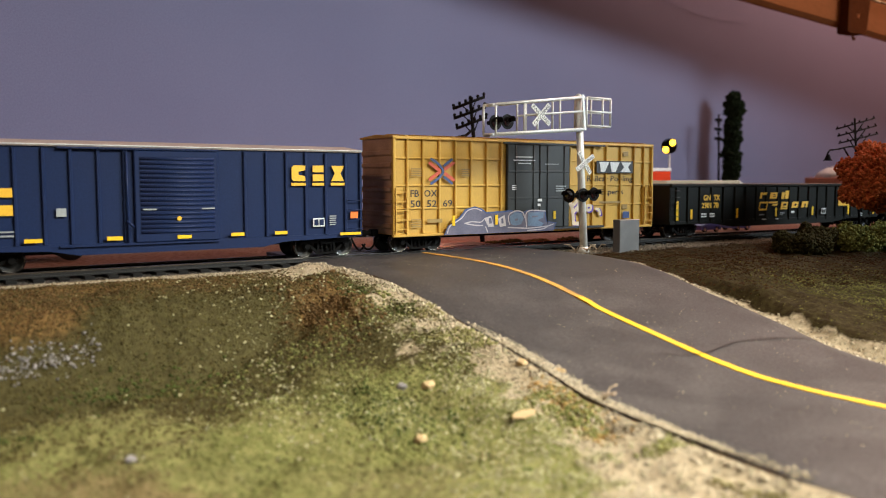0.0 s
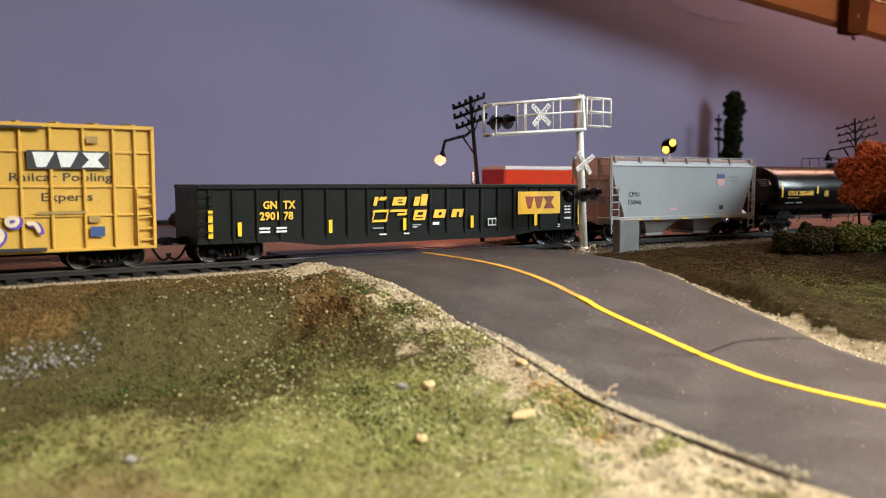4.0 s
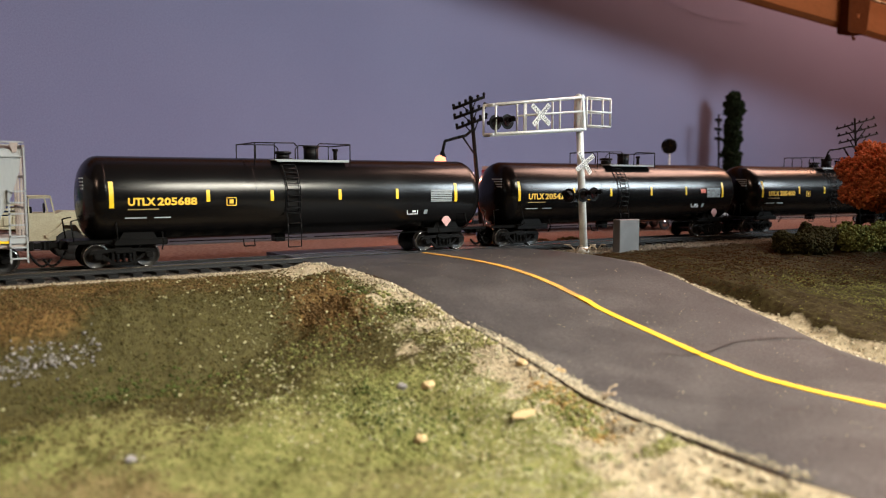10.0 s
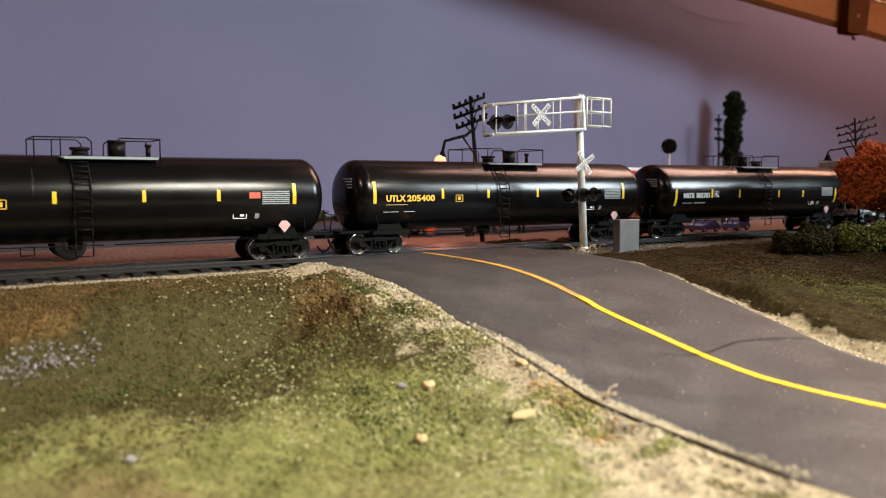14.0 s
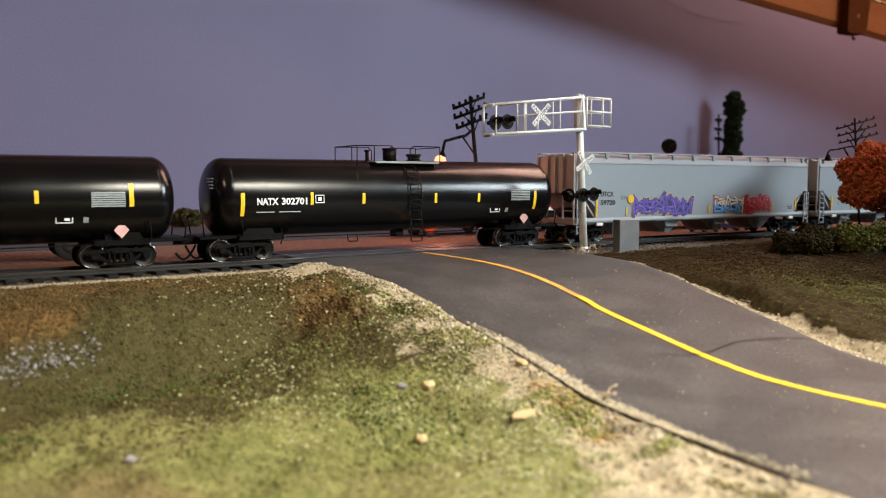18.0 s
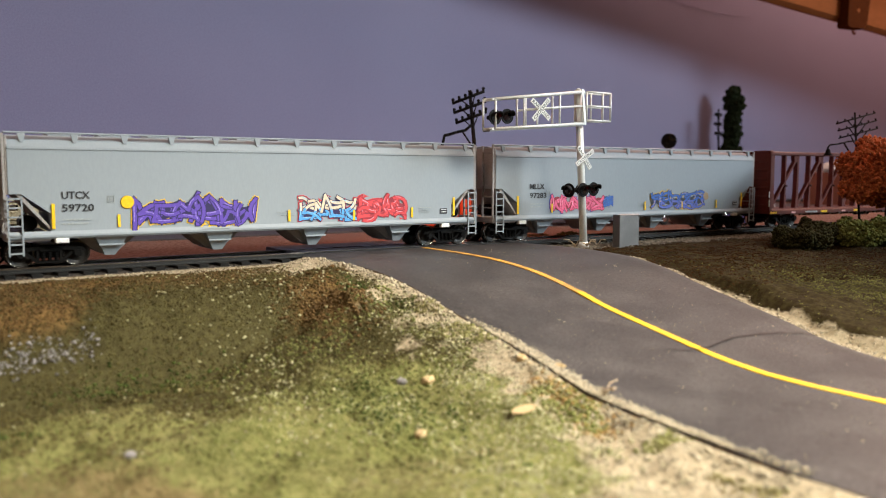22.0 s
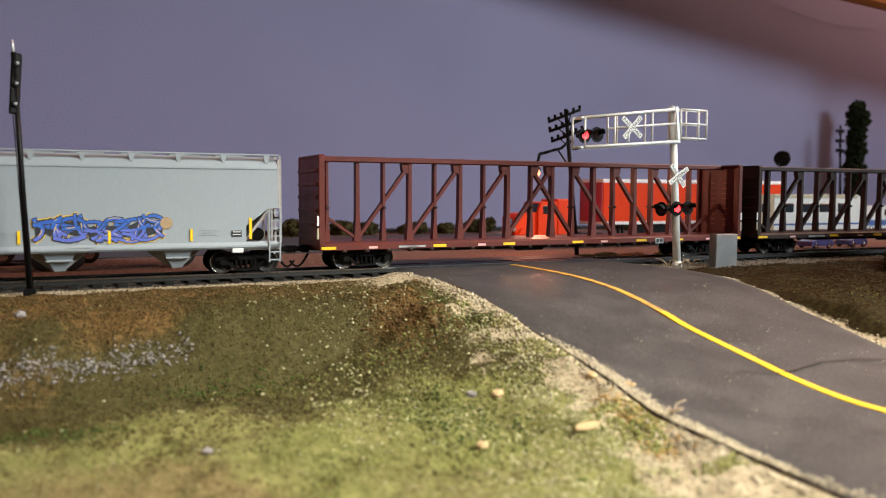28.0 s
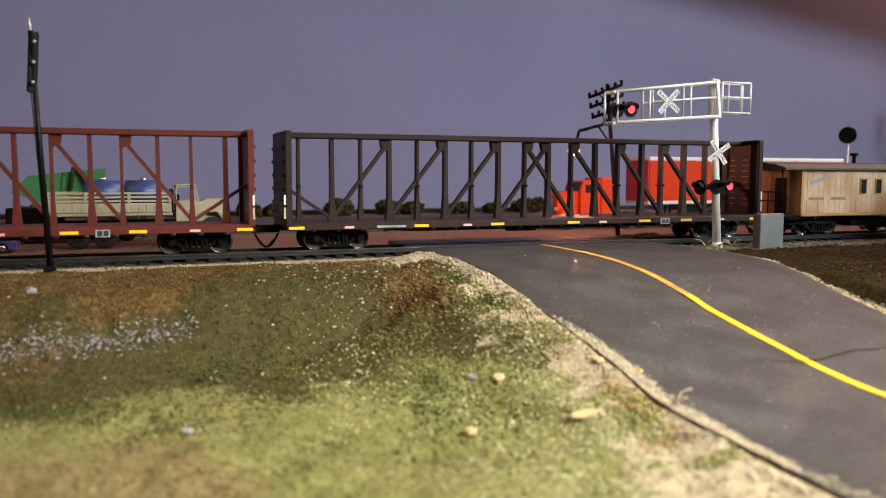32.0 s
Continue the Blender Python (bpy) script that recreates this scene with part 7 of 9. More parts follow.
def centerbeam(s0, s1, paint, shade, label):
    car, h = start_car("centerbeam_flatcar", s0, s1, label)
    deck = Build().box(-h, h, -HW + 0.0004, HW - 0.0004, 0.0112, 0.0128, 0.0003)
    part("deck", deck, M[paint], car)
    for s in (-1, 1):
        part("side_sill", Build().box(-h, h, s * (HW - 0.0016), s * HW, 0.0095, 0.0124, 0.0003), M[paint], car)
    part("centre_sill", Build().prism([(-h, 0.0112), (h, 0.0112), (h, 0.0090), (0.085, 0.0085), (0.07, 0.0072), (-0.07, 0.0072), (-0.085, 0.0085), (-h, 0.0090)], -0.004, 0.004), M[shade], car)
    for s in (-1, 1):
        end = Build().box(s * (h - 0.0012), s * (h - 0.0001), -HW + 0.0012, HW - 0.0012, 0.0100, 0.0525, 0.0003)
        for yy in (-HW + 0.0012, HW - 0.0012):
            end.box(s * (h - 0.0028), s * h, yy - 0.0012, yy + 0.0012, 0.0100, 0.0533, 0.0003)
        b = part("bulkhead", end, M[paint], car, "ribbed end bulkhead")
        for k in range(6):
            z = 0.0155 + 0.0062 * k
            part("bulkhead_rib", Build().box(s * (h - 0.0001), s * (h + 0.0010), -HW + 0.002, HW - 0.002, z - 0.0008, z + 0.0008, 0.0003), M[paint], b)
        part("top_cap", Build().box(s * (h - 0.0030), s * h, -HW + 0.0004, HW - 0.0004, 0.0525, 0.0538, 0.0003), M[paint], b)
        y = -HW + 0.0000
        part("label_strip", Build().box(s * h - 0.0010, s * h - 0.0001, -HW - 0.0002, -HW, 0.0150, 0.0200), M["cream"], car)
        part("label_strip", Build().box(s * h - 0.0010, s * h - 0.0001, -HW - 0.0002, -HW, 0.0212, 0.0256), M["letter_white"], car)
    part("top_chord", Build().box(-h + 0.001, h - 0.001, -0.0034, 0.0034, 0.0511, 0.0537, 0.0004), M[paint], car)
    posts = [-0.1202, -0.1048, -0.0912, -0.0772, -0.0633, -0.0489, -0.0352, -0.0207, -0.0063, 0.0071, 0.0203, 0.0345, 0.0481, 0.0630, 0.0753, 0.0900, 0.1039, 0.1186]
    k = (h - 0.0100) / 0.1190
    posts = [p * k for p in posts]
    for i, x in enumerate(posts):
        w = 0.0010 if i % 2 else 0.0007
        b = Build()
        b.prism([(x - w * 1.9, 0.0126), (x + w * 1.9, 0.0126), (x + w, 0.0240), (x + w * 0.85, 0.0514), (x - w * 0.85, 0.0514), (x - w, 0.0240)], -0.0018, 0.0018)
        part("post", b, M[paint], car)
    rows = [(posts[i], 0.0138, posts[i + 2], 0.0503) for i in (1, 3, 5, 7)] + [(posts[i], 0.0503, posts[i + 2], 0.0138) for i in (8, 10, 12, 14)]
    for rows in (rows,):
        for xa, z0, xb, z1 in rows:
            t = 0.0008
            dx, dz = xb - xa, z1 - z0
            n = math.hypot(dx, dz)
            ox, oz = -dz / n * t, dx / n * t
            part("brace", Build().prism([(xa - ox, z0 - oz), (xb - ox, z1 - oz), (xb + ox, z1 + oz), (xa + ox, z0 + oz)], -0.0014, 0.0014), M[paint], car)
            if z1 > 0.045 or z0 > 0.045:
                gx, gz = (xb, z1) if z1 > z0 else (xa, z0)
                sg = -1 if (xa if z1 > z0 else xb) < gx else 1
                part("gusset", Build().prism([(gx, 0.0512), (gx + sg * 0.0045, 0.0512), (gx + sg * 0.0040, 0.0474), (gx, 0.0452)], -0.0016, 0.0016), M[paint], car)
    for sg in (-1, 1):
        xa, xb = sg * (h - 0.0012), posts[1] if sg < 0 else posts[-2]
        part("brace", Build().prism([(xa, 0.0288), (xb, 0.0130), (xb, 0.0146), (xa, 0.0306)], -0.0014, 0.0014), M[paint], car)
    for i in range(0, len(posts), 2):
        part("winch_pin", Build().cyl((posts[i], -0.0034, 0.0290), (posts[i], 0.0034, 0.0290), 0.0006, 8), M[shade], car)
    for k in range(22):
        x = -h + 0.012 + k * (2 * h - 0.024) / 21
        part("winch", Build().cyl((x - 0.0012, -HW + 0.0006, 0.0092), (x + 0.0012, -HW + 0.0006, 0.0092), 0.0009, 8), M[shade], car)
    rod = Build().tube([(-0.06, -0.0120, 0.0082), (0.06, -0.0120, 0.0082)], 0.0003, 5).box(-0.022, -0.006, -0.0135, -0.0105, 0.0068, 0.0090, 0.0003)
    part("brake_rigging", rod, M["under"], car)
    y = -HW - 0.0002
    marks(car, [(x - 0.0035, x + 0.0035, 0.0101, 0.0114) for x in (-h + 0.0045, -0.0683, -0.0292, 0.0129, 0.0552, 0.0813, h - 0.0045)], "marker", y=y)
    marks(car, [(x - 0.0022, x + 0.0022, 0.0101, 0.0112) for x in (-0.103, -0.045, 0.030, 0.104)], "logo_pink", "stencil", y=y)
    bars(car, -0.0900, 0.0102, (0.0100,), 0.0010, 0.001, "letter_grey", y=y)
    bars(car, -0.0720 - 0.0135, 0.0102, (0.0095,), 0.0010, 0.001, "letter_grey", y=y)
    marks(car, [(0.0650, 0.0705, 0.0088, 0.0118)], "letter_grey", "placard", y=y)
    marks(car, [(0.0656, 0.0676, 0.0092, 0.0114), (0.0680, 0.0700, 0.0092, 0.0114)], "letter_black", "placard_field", y=y - 0.0001)
    pr = Build()
    for i in range(2):
        for k in range(9):
            ww = (0.0018, 0.0030, 0.0026, 0.0032)[k % 4]
            cy = -0.0055 + i * 0.0105
            pr.box(h - 0.00145, h - 0.00135, cy - ww * 0.9, cy + ww * 0.9, 0.0180 + 0.0031 * k, 0.0186 + 0.0031 * k)
    part("panel_print", pr, M["logo_brown"], car, "faded columns of fine print")
    for x in (-h + 0.0245, h - 0.0245):
        truck(car, x)
    couplers(car, h + 0.0004)
    return car


def caboose():
    car, h = start_car("caboose", 2.6600, 2.7950, "faded cream wooden caboose with a yellow sill and grey roof")
    b0 = -h + 0.0140
    part("body", Build().box(b0, h - 0.0140, -HW + 0.0015, HW - 0.0015, 0.0118, 0.0385, 0.0004), M["caboose"], car)
    part("roof_sheet", Build().prism([(-HW - 0.0012, 0.0378), (-HW - 0.0012, 0.0388), (-0.010, 0.0410), (0.0, 0.0415), (0.010, 0.0410), (HW + 0.0012, 0.0388), (HW + 0.0012, 0.0378)], -h, h, "x"), M["caboose_roof"], car, "dull grey overhanging roof")
    part("roof_walk", Build().box(-h, h, -0.0040, 0.0040, 0.0414, 0.0420), M["caboose_roof"], car)
    part("side_sill", Build().box(b0, h - 0.014, -HW + 0.0006, -HW + 0.0022, 0.0112, 0.0130, 0.0003), M["ochre"], car, "dull yellow side sill")
    for k in range(26):
        x = b0 + 0.002 + k * 0.0040
        if x > h - 0.015:
            break
        part("board", Build().box(x - 0.00197, x + 0.00197, -HW + 0.0013, -HW + 0.0016, 0.0132, 0.0378, 0.0001), M["caboose"], car)
    part("corner_strip", Build().box(b0 - 0.0004, b0 + 0.0010, -HW + 0.0009, -HW + 0.0020, 0.0118, 0.0380), M["ochre"], car)
    for x in (-0.0085, 0.0030, 0.0130, 0.0200):
        w = part("window", Build().box(x - 0.0024, x + 0.0024, -HW + 0.0008, -HW + 0.0014, 0.0235, 0.0330), M["ochre"], car, "small window in an ochre frame")
        part("pane", Build().box(x - 0.0018, x + 0.0018, -HW + 0.0006, -HW + 0.0009, 0.0242, 0.0322), M["window"], w)
    part("emblem_patch", Build().prism([(b0 + 0.006, 0.0290), (b0 + 0.016, 0.0320), (b0 + 0.016, 0.0340), (b0 + 0.006, 0.0312)], -HW + 0.0009, -HW + 0.0012), M["letter_grey"], car, "faded slanted emblem")
    bars(car, b0 + 0.005, 0.0205, (0.011,), 0.0016, 0.001, "letter_olive", y=-HW + 0.0010)
    bars(car, b0 + 0.021, 0.0205, (0.011,), 0.0016, 0.001, "letter_olive", y=-HW + 0.0010)
    part("smoke_jack", Build().cyl((0.0050, 0.004, 0.0405), (0.0050, 0.004, 0.0470), 0.0012, 10).cyl((0.0050, 0.004, 0.0465), (0.0050, 0.004, 0.0482), 0.0024, 12), M["black"], car, "short black smoke jack")
    for s in (-1, 1):
        part("platform", Build().box(s * (h - 0.014), s * h, -HW + 0.0015, HW - 0.0015, 0.0105, 0.0120, 0.0003), M["under"], car)
        g = Build()
        for yy in (-HW + 0.002, -0.005, 0.005, HW - 0.002):
            g.cyl((s * (h - 0.0008), yy, 0.0118), (s * (h - 0.0008), yy, 0.0385 if abs(yy) > 0.01 else 0.0250), 0.0004, 6)
        g.tube([(s * (h - 0.0008), -HW + 0.002, 0.0250), (s * (h - 0.0008), HW - 0.002, 0.0250)], 0.0004, 6)
        g.tube([(s * (h - 0.0008), -HW + 0.002, 0.0200), (s * (h - 0.0008), HW - 0.002, 0.0200)], 0.0003, 6)
        part("railing", g, M["under"], car)
        part("end_wall", Build().box(s * (h - 0.0142), s * (h - 0.0138), -HW + 0.0016, HW - 0.0016, 0.0118, 0.0384), M["caboose"], car)
        part("door", Build().box(s * (h - 0.0138), s * (h - 0.0134), -0.005, 0.004, 0.0120, 0.0330), M["under"], car, "dark end door")
        for k in range(3):
            part("step_tread", Build().box(s * (h - 0.0110), s * (h - 0.0030), -HW - 0.0005, -HW + 0.004, 0.0040 + 0.0028 * k, 0.0045 + 0.0028 * k), M["under"], car)
    part("tool_box", Build().box(-0.012, 0.012, -0.012, 0.012, 0.0050, 0.0105, 0.0004), M["under"], car)
    for x in (-0.0360, 0.0360):
        truck(car, x)
    couplers(car, h)
    return car


blue_boxcar()
yellow_boxcar()
gondola()
small_hopper()
tank_car(0.7974, 0.9965, "205688", "UTLX")
tank_car(1.0105, 1.2056, "205420", "UTLX", patch=True)
tank_car(1.2190, 1.4180, "205400", "UTLX")
tank_car(1.4326, 1.6293, "302701", "NATX", white_marks=True, mirrored=True)
long_hopper(1.6425, 1.8612, "UTCX", "59720", 1)
long_hopper(1.8745, 2.0920, "MLLX", "97283", 2)
centerbeam(2.1100, 2.3685, "beam_red", "beam_brown", "empty oxide red centerbeam flatcar with an open truss")
centerbeam(2.3820, 2.6450, "beam_brown", "under", "empty dark brown centerbeam flatcar with an open truss")
caboose()

# ---- things beside the line ----
SWINGS = []


def lens_mesh(name, r, on, off):
    """A lamp lens on a pivot: one face lit, the other dark."""
    n, verts = 18, [(0, -0.0003, 0), (0, 0.0003, 0)]
    for yy in (-0.0001, 0.0001):
        verts += [(r * math.cos(2 * math.pi * k / n), yy, r * math.sin(2 * math.pi * k / n)) for k in range(n)]
    faces = [(0, 2 + k, 2 + (k + 1) % n) for k in range(n)] + [(1, 2 + n + (k + 1) % n, 2 + n + k) for k in range(n)]
    faces += [(2 + k, 2 + n + k, 2 + n + (k + 1) % n, 2 + (k + 1) % n) for k in range(n)]
    me = bpy.data.meshes.new(name)
    me.from_pydata(verts, [], faces)
    me.materials.append(M[on])
    me.materials.append(M[off])
    for i, p in enumerate(me.polygons):
        p.material_index = 0 if i < n else 1
    me.update()
    return me


RED_LENS = lens_mesh("lens", 0.0019, "red_on", "red_off")
AMBER_LENS = lens_mesh("lens", 0.0032, "amber_on", "amber_off")


def swing(ob, at, lit):
    """Turns a lens so that its lit face shows in the given spans of seconds."""
    rows, t_end = [], 32.0
    shown = lambda t: any(a <= t < b for a, b in lit)
    cuts = sorted({0.0, t_end} | {x for s in lit for x in s if 0 < x < t_end})
    state = 0.0 if shown(0.0) else 180.0
    rows.append((0.0, state))
    for c in cuts[1:-1]:
        nxt = 0.0 if shown(c + 0.01) else 180.0
        if nxt != state:
            rows += [(c - 1 / FPS, state), (c, state + (nxt - state) * 0.34), (c + 1 / FPS, state + (nxt - state) * 0.67), (c + 2 / FPS, nxt)]
            state = nxt
    rows.append((t_end, state))
    SWINGS.append((ob, [(t, at @ pose(0, 0, 0, 0, 0, a)) for t, a in rows]))


def lamp_head(parent, x, y, z, face, lit=None):
    """A hooded black lamp head; face: the way it looks, in degrees from the road towards the line's far end."""
    at = pose(x, y, z, 0, 0, face)
    b = Build()
    b.lathe([(0.0030, 0.0006), (0.0026, 0.0022), (0.0010, 0.0026), (-0.0002, 0.0027), (-0.0002, 0.0022)], n=20, axis="y")
    head = part("lamp_head", b, M["black"], parent, "hooded black signal lamp", at)
    rim = Build().lathe([(0.0006, 0.0036), (0.0003, 0.0038), (0.0000, 0.0036)], n=24, axis="y")
    part("backing_disc", rim, M["black"], head)
    hood = Build()
    n = 14
    vs, fs = [], []
    for k in range(n):
        a = math.radians(5 + 170 * k / (n - 1))
        for r, yy in ((0.0026, 0.0), (0.0027, -0.0046 + 0.0018 * abs(k - 6.5) / 6.5), (0.0024, -0.0046 + 0.0018 * abs(k - 6.5) / 6.5), (0.0023, 0.0)):
            vs.append((r * math.cos(a), yy, r * math.sin(a)))
    for k in range(n - 1):
        for j in range(3):
            fs.append((4 * k + j, 4 * k + j + 1, 4 * k + 5 + j, 4 * k + 4 + j))
    hood.add(vs, fs, True)
    part("hood", hood, M["black"], head)
    lens = part("lens", RED_LENS, None, head, "round signal lens", pose(0, -0.0004, 0))
    swing(lens, pose(0, -0.00036, 0), lit or [])
    return head


A_SPANS = [(27.35, 28.25), (29.15, 30.05), (30.95, 31.85)]
B_SPANS = [(26.45, 27.35), (28.25, 29.15), (30.05, 30.95), (31.85, 40.0)]


def crossbuck(parent, x, y, z, tilt, size=0.0150):
    for k, (words, ang) in enumerate((("RAILROAD", -42), ("CROSSING", 42))):
        at = pose(x, y - 0.0004 * k, z, 0, -ang + tilt, 0)
        bl = part("sign_blade", Build().box(-size / 2, size / 2, 0, 0.0004, -0.0013, 0.0013, 0.0001), M["white"], parent, "white crossbuck blade", at)
        lettering("lettering", words, 0.0016, -size / 2 + 0.0008, -0.0008, M["letter_black"], bl, -0.00008, size - 0.0016)


def cantilever_signal():
    g = thing("crossing_signal", pose(0.3025, -0.0433, -0.0015), "silver cantilever crossing signal with black flashers over the road", "crossing signal")
    o = Vector((0.3025, -0.0433, -0.0015))

    def P(x, y, z):
        return Vector((x, y, z)) - o

    lean = lambda z: 0.3025 - 0.0053 * (z / 0.08)
    part("mast", Build().cyl(P(0.3026, -0.0433, -0.0015), P(lean(0.0815), -0.0433, 0.0815), 0.0021, 20, 0.00185), M["silver"], g)
    part("mast_foot", Build().cyl(P(0.3026, -0.0433, -0.0020), P(0.3026, -0.0433, 0.0008), 0.0030, 20, 0.0023), M["silver"], g)
    part("mast_cap", Build().cyl(P(lean(0.0815), -0.0433, 0.0812), P(lean(0.0815), -0.0433, 0.0822), 0.0018, 16, 0.0008), M["silver"], g)
    top = lambda x: 0.0736 + (x - 0.2405) / 0.057 * 0.0066
    bot = lambda x: 0.0592 + (x - 0.2405) / 0.057 * 0.0044
    t = 0.00055

    def bar(a, b, r=t, mat="silver", name="truss_bar"):
        part(name, Build().cyl(a, b, r, 8), M[mat], g)

    for y in (-0.0462, -0.0404):
        x0, x1 = 0.2405 if y < -0.044 else 0.2372, 0.2985
        part("chord", Build().cyl(P(x0, y, top(x0)), P(x1, y, top(x1)), 0.0008, 8), M["silver"], g)
        part("chord", Build().cyl(P(x0, y, bot(x0)), P(x1, y, bot(x1)), 0.0008, 8), M["silver"], g)
        for x in (x0, 0.2583, 0.2668 if y < -0.044 else 0.2640, 0.2818, 0.2975):
            zt = top(x) if x != 0.2668 else (top(x) + bot(x)) / 2
            bar(P(x, y, bot(x)), P(x, y, zt))
        mid = lambda x: (top(x) + bot(x)) / 2
        bar(P(0.2583, y, mid(0.2583) + 0.001), P(x1, y, mid(x1) + 0.001))
        # the short tail past the mast
        for a, b in (((0.3005, 0.0803), (0.3178, 0.0803)), ((0.3005, 0.0655), (0.3178, 0.0655)), ((0.3178, 0.0655), (0.3178, 0.0803)), ((0.3005, 0.0730), (0.3178, 0.0730)), ((0.3120 if y < -0.044 else 0.3090, 0.0655), (0.3120 if y < -0.044 else 0.3090, 0.0803)), ((0.3005, 0.0655), (0.3005, 0.0803))):
            bar(P(a[0], y, a[1]), P(b[0], y, b[1]))
    for x, z in ((0.2390, 0.0590), (0.2390, 0.0735), (0.2583, bot(0.2583)), (0.2818, bot(0.2818)), (0.3178, 0.0655), (0.3178, 0.0803), (0.2975, 0.0800), (0.2975, 0.0634)):
        bar(P(x, -0.0462, z), P(x, -0.0404, z))
    part("walkway", Build().prism([(0.2372 - o.x, bot(0.2372) - 0.0012 - o.z), (0.2985 - o.x, bot(0.2985) - 0.0012 - o.z), (0.2985 - o.x, bot(0.2985) - 0.0007 - o.z), (0.2372 - o.x, bot(0.2372) - 0.0007 - o.z)], -0.0462 - o.y, -0.0404 - o.y), M["box_grey"], g, "dull walkway plate under the truss")
    part("diagonal_strap", Build().prism([(0.2962 - o.x, 0.0815 - o.z), (0.2976 - o.x, 0.0815 - o.z), (0.2998 - o.x, 0.0630 - o.z), (0.2984 - o.x, 0.0630 - o.z)], -0.0470 - o.y, -0.0464 - o.y), M["silver"], g)
    crossbuck(g, 0.2680 - o.x, -0.0476 - o.y, 0.0697 - o.z, -4)
    crossbuck(g, 0.2996 - o.x, -0.0462 - o.y, 0.0459 - o.z, 10, 0.0145)
    part("lamp_bar", Build().cyl(P(0.2372, -0.0440, 0.0645), P(0.2500, -0.0440, 0.0655), 0.0010, 10), M["black"], g)
    lamp_head(g, 0.2405 - o.x, -0.0460 - o.y, 0.0648 - o.z, -2, A_SPANS)
    lamp_head(g, 0.2480 - o.x, -0.0460 - o.y, 0.0655 - o.z, -2, B_SPANS)
    part("lamp_bar", Build().cyl(P(0.2895, -0.0450, 0.0286), P(0.3090, -0.0450, 0.0292), 0.0013, 10).box(0.2990 - o.x, 0.3030 - o.x, -0.0465 - o.y, -0.0430 - o.y, 0.0270 - o.z, 0.0310 - o.z, 0.0004), M["black"], g)
    lamp_head(g, 0.2982 - o.x, -0.0472 - o.y, 0.0288 - o.z, -2, A_SPANS)
    lamp_head(g, 0.3065 - o.x, -0.0465 - o.y, 0.0292 - o.z, 0, B_SPANS)
    lamp_head(g, 0.2900 - o.x, -0.0445 - o.y, 0.0286 - o.z, -75)
    lamp_head(g, 0.3035 - o.x, -0.0405 - o.y, 0.0288 - o.z, 160)
    return g


cantilever_signal()

cab = thing("relay_cabinet", pose(0.3395, -0.0385, -0.0062), "plain grey metal relay cabinet on the roadside", "cabinet")
part("case", Build().box(-0.0078, 0.0078, -0.0028, 0.0028, 0.0, 0.0204, 0.0003), M["box_grey"], cab)
part("lid", Build().box(-0.0079, 0.0079, -0.0029, 0.0029, 0.0200, 0.0207, 0.0003), M["box_grey"], cab)
part("plinth", Build().box(-0.0082, 0.0082, -0.0032, 0.0032, -0.002, 0.0006, 0.0003), M["stone"], cab)


def utility_pole(base, top, arms, lamp_arm, label, stout=1.0):
    b, t = Vector(base), Vector(top)
    g = thing("utility_pole", Matrix.Translation(b), label, "utility pole", "utility poles")
    at = lambda f: (t - b) * f
    part("pole", Build().cyl((0, 0, 0), at(1.0), 0.0017 * stout, 12, 0.0012 * stout), M["pole"], g)
    for f, L, R in arms:
        L, R = Vector(L) - b, Vector(R) - b
        a = part("crossarm", Build().cyl(L, R, 0.00105 * stout, 6), M["pole"], g)
        for k in range(6):
            p = L + (R - L) * (0.03 + 0.94 * k / 5)
            part("insulator", Build().cyl(p, p + Vector((0, 0, 0.0032 * stout)), 0.0008 * stout, 8).cyl(p + Vector((0, 0, 0.0016 * stout)), p + Vector((0, 0, 0.0028 * stout)), 0.0011 * stout, 8), M["pole"], a)
        part("arm_brace", Build().cyl(L + (R - L) * 0.28, at(max(f - 0.07, 0)), 0.0004, 6), M["pole"], a)
        part("arm_brace", Build().cyl(L + (R - L) * 0.72, at(max(f - 0.07, 0)), 0.0004, 6), M["pole"], a)
    if lamp_arm:
        pts = [Vector(p) - b for p in lamp_arm]
        part("lamp_arm", Build().tube(pts, 0.0010 * stout, 8), M["pole"], g, "dark bent lamp bracket")
        part("arm_brace", Build().cyl(pts[1] * 0.6 + pts[2] * 0.4, at(0.60), 0.0006, 6), M["pole"], g)
        e = pts[-1]
        part("lamp_shade", Build().lathe([(e.z + 0.0012, 0.0010), (e.z, 0.0014), (e.z - 0.0018, 0.0019), (e.z - 0.0026, 0.0027), (e.z - 0.0029, 0.0027)], n=18, axis="z", c=(e.x, e.y)), M["pole"], g, "small dark lamp shade")
    return g, b


pole, pb = utility_pole((0.3197, 0.073, -0.0050), (0.3090, 0.073, 0.0919),
                        [(0.955, (0.2992, 0.079, 0.0834), (0.3165, 0.067, 0.0912)), (0.885, (0.3001, 0.079, 0.0772), (0.3175, 0.067, 0.0847)), (0.815, (0.3019, 0.079, 0.0707), (0.3185, 0.067, 0.0780))],
                        [(0.3110, 0.073, 0.0700), (0.3060, 0.0735, 0.0660), (0.3000, 0.0745, 0.0646), (0.2940, 0.0755, 0.0628), (0.2912, 0.076, 0.0622), (0.2893, 0.076, 0.0548)],
                        "dark wooden utility pole with three crossarms and a lit lamp", 0.95)
part("bulb", Build().lathe([(0.0530, 0.0008), (0.0518, 0.0030), (0.0497, 0.0040), (0.0476, 0.0028), (0.0466, 0.0004)], n=16, axis="z", c=(0.2876 - pb.x, 0.0760 - pb.y)), M["lamp_on"], pole, "glowing warm bulb").location.z = -pb.z
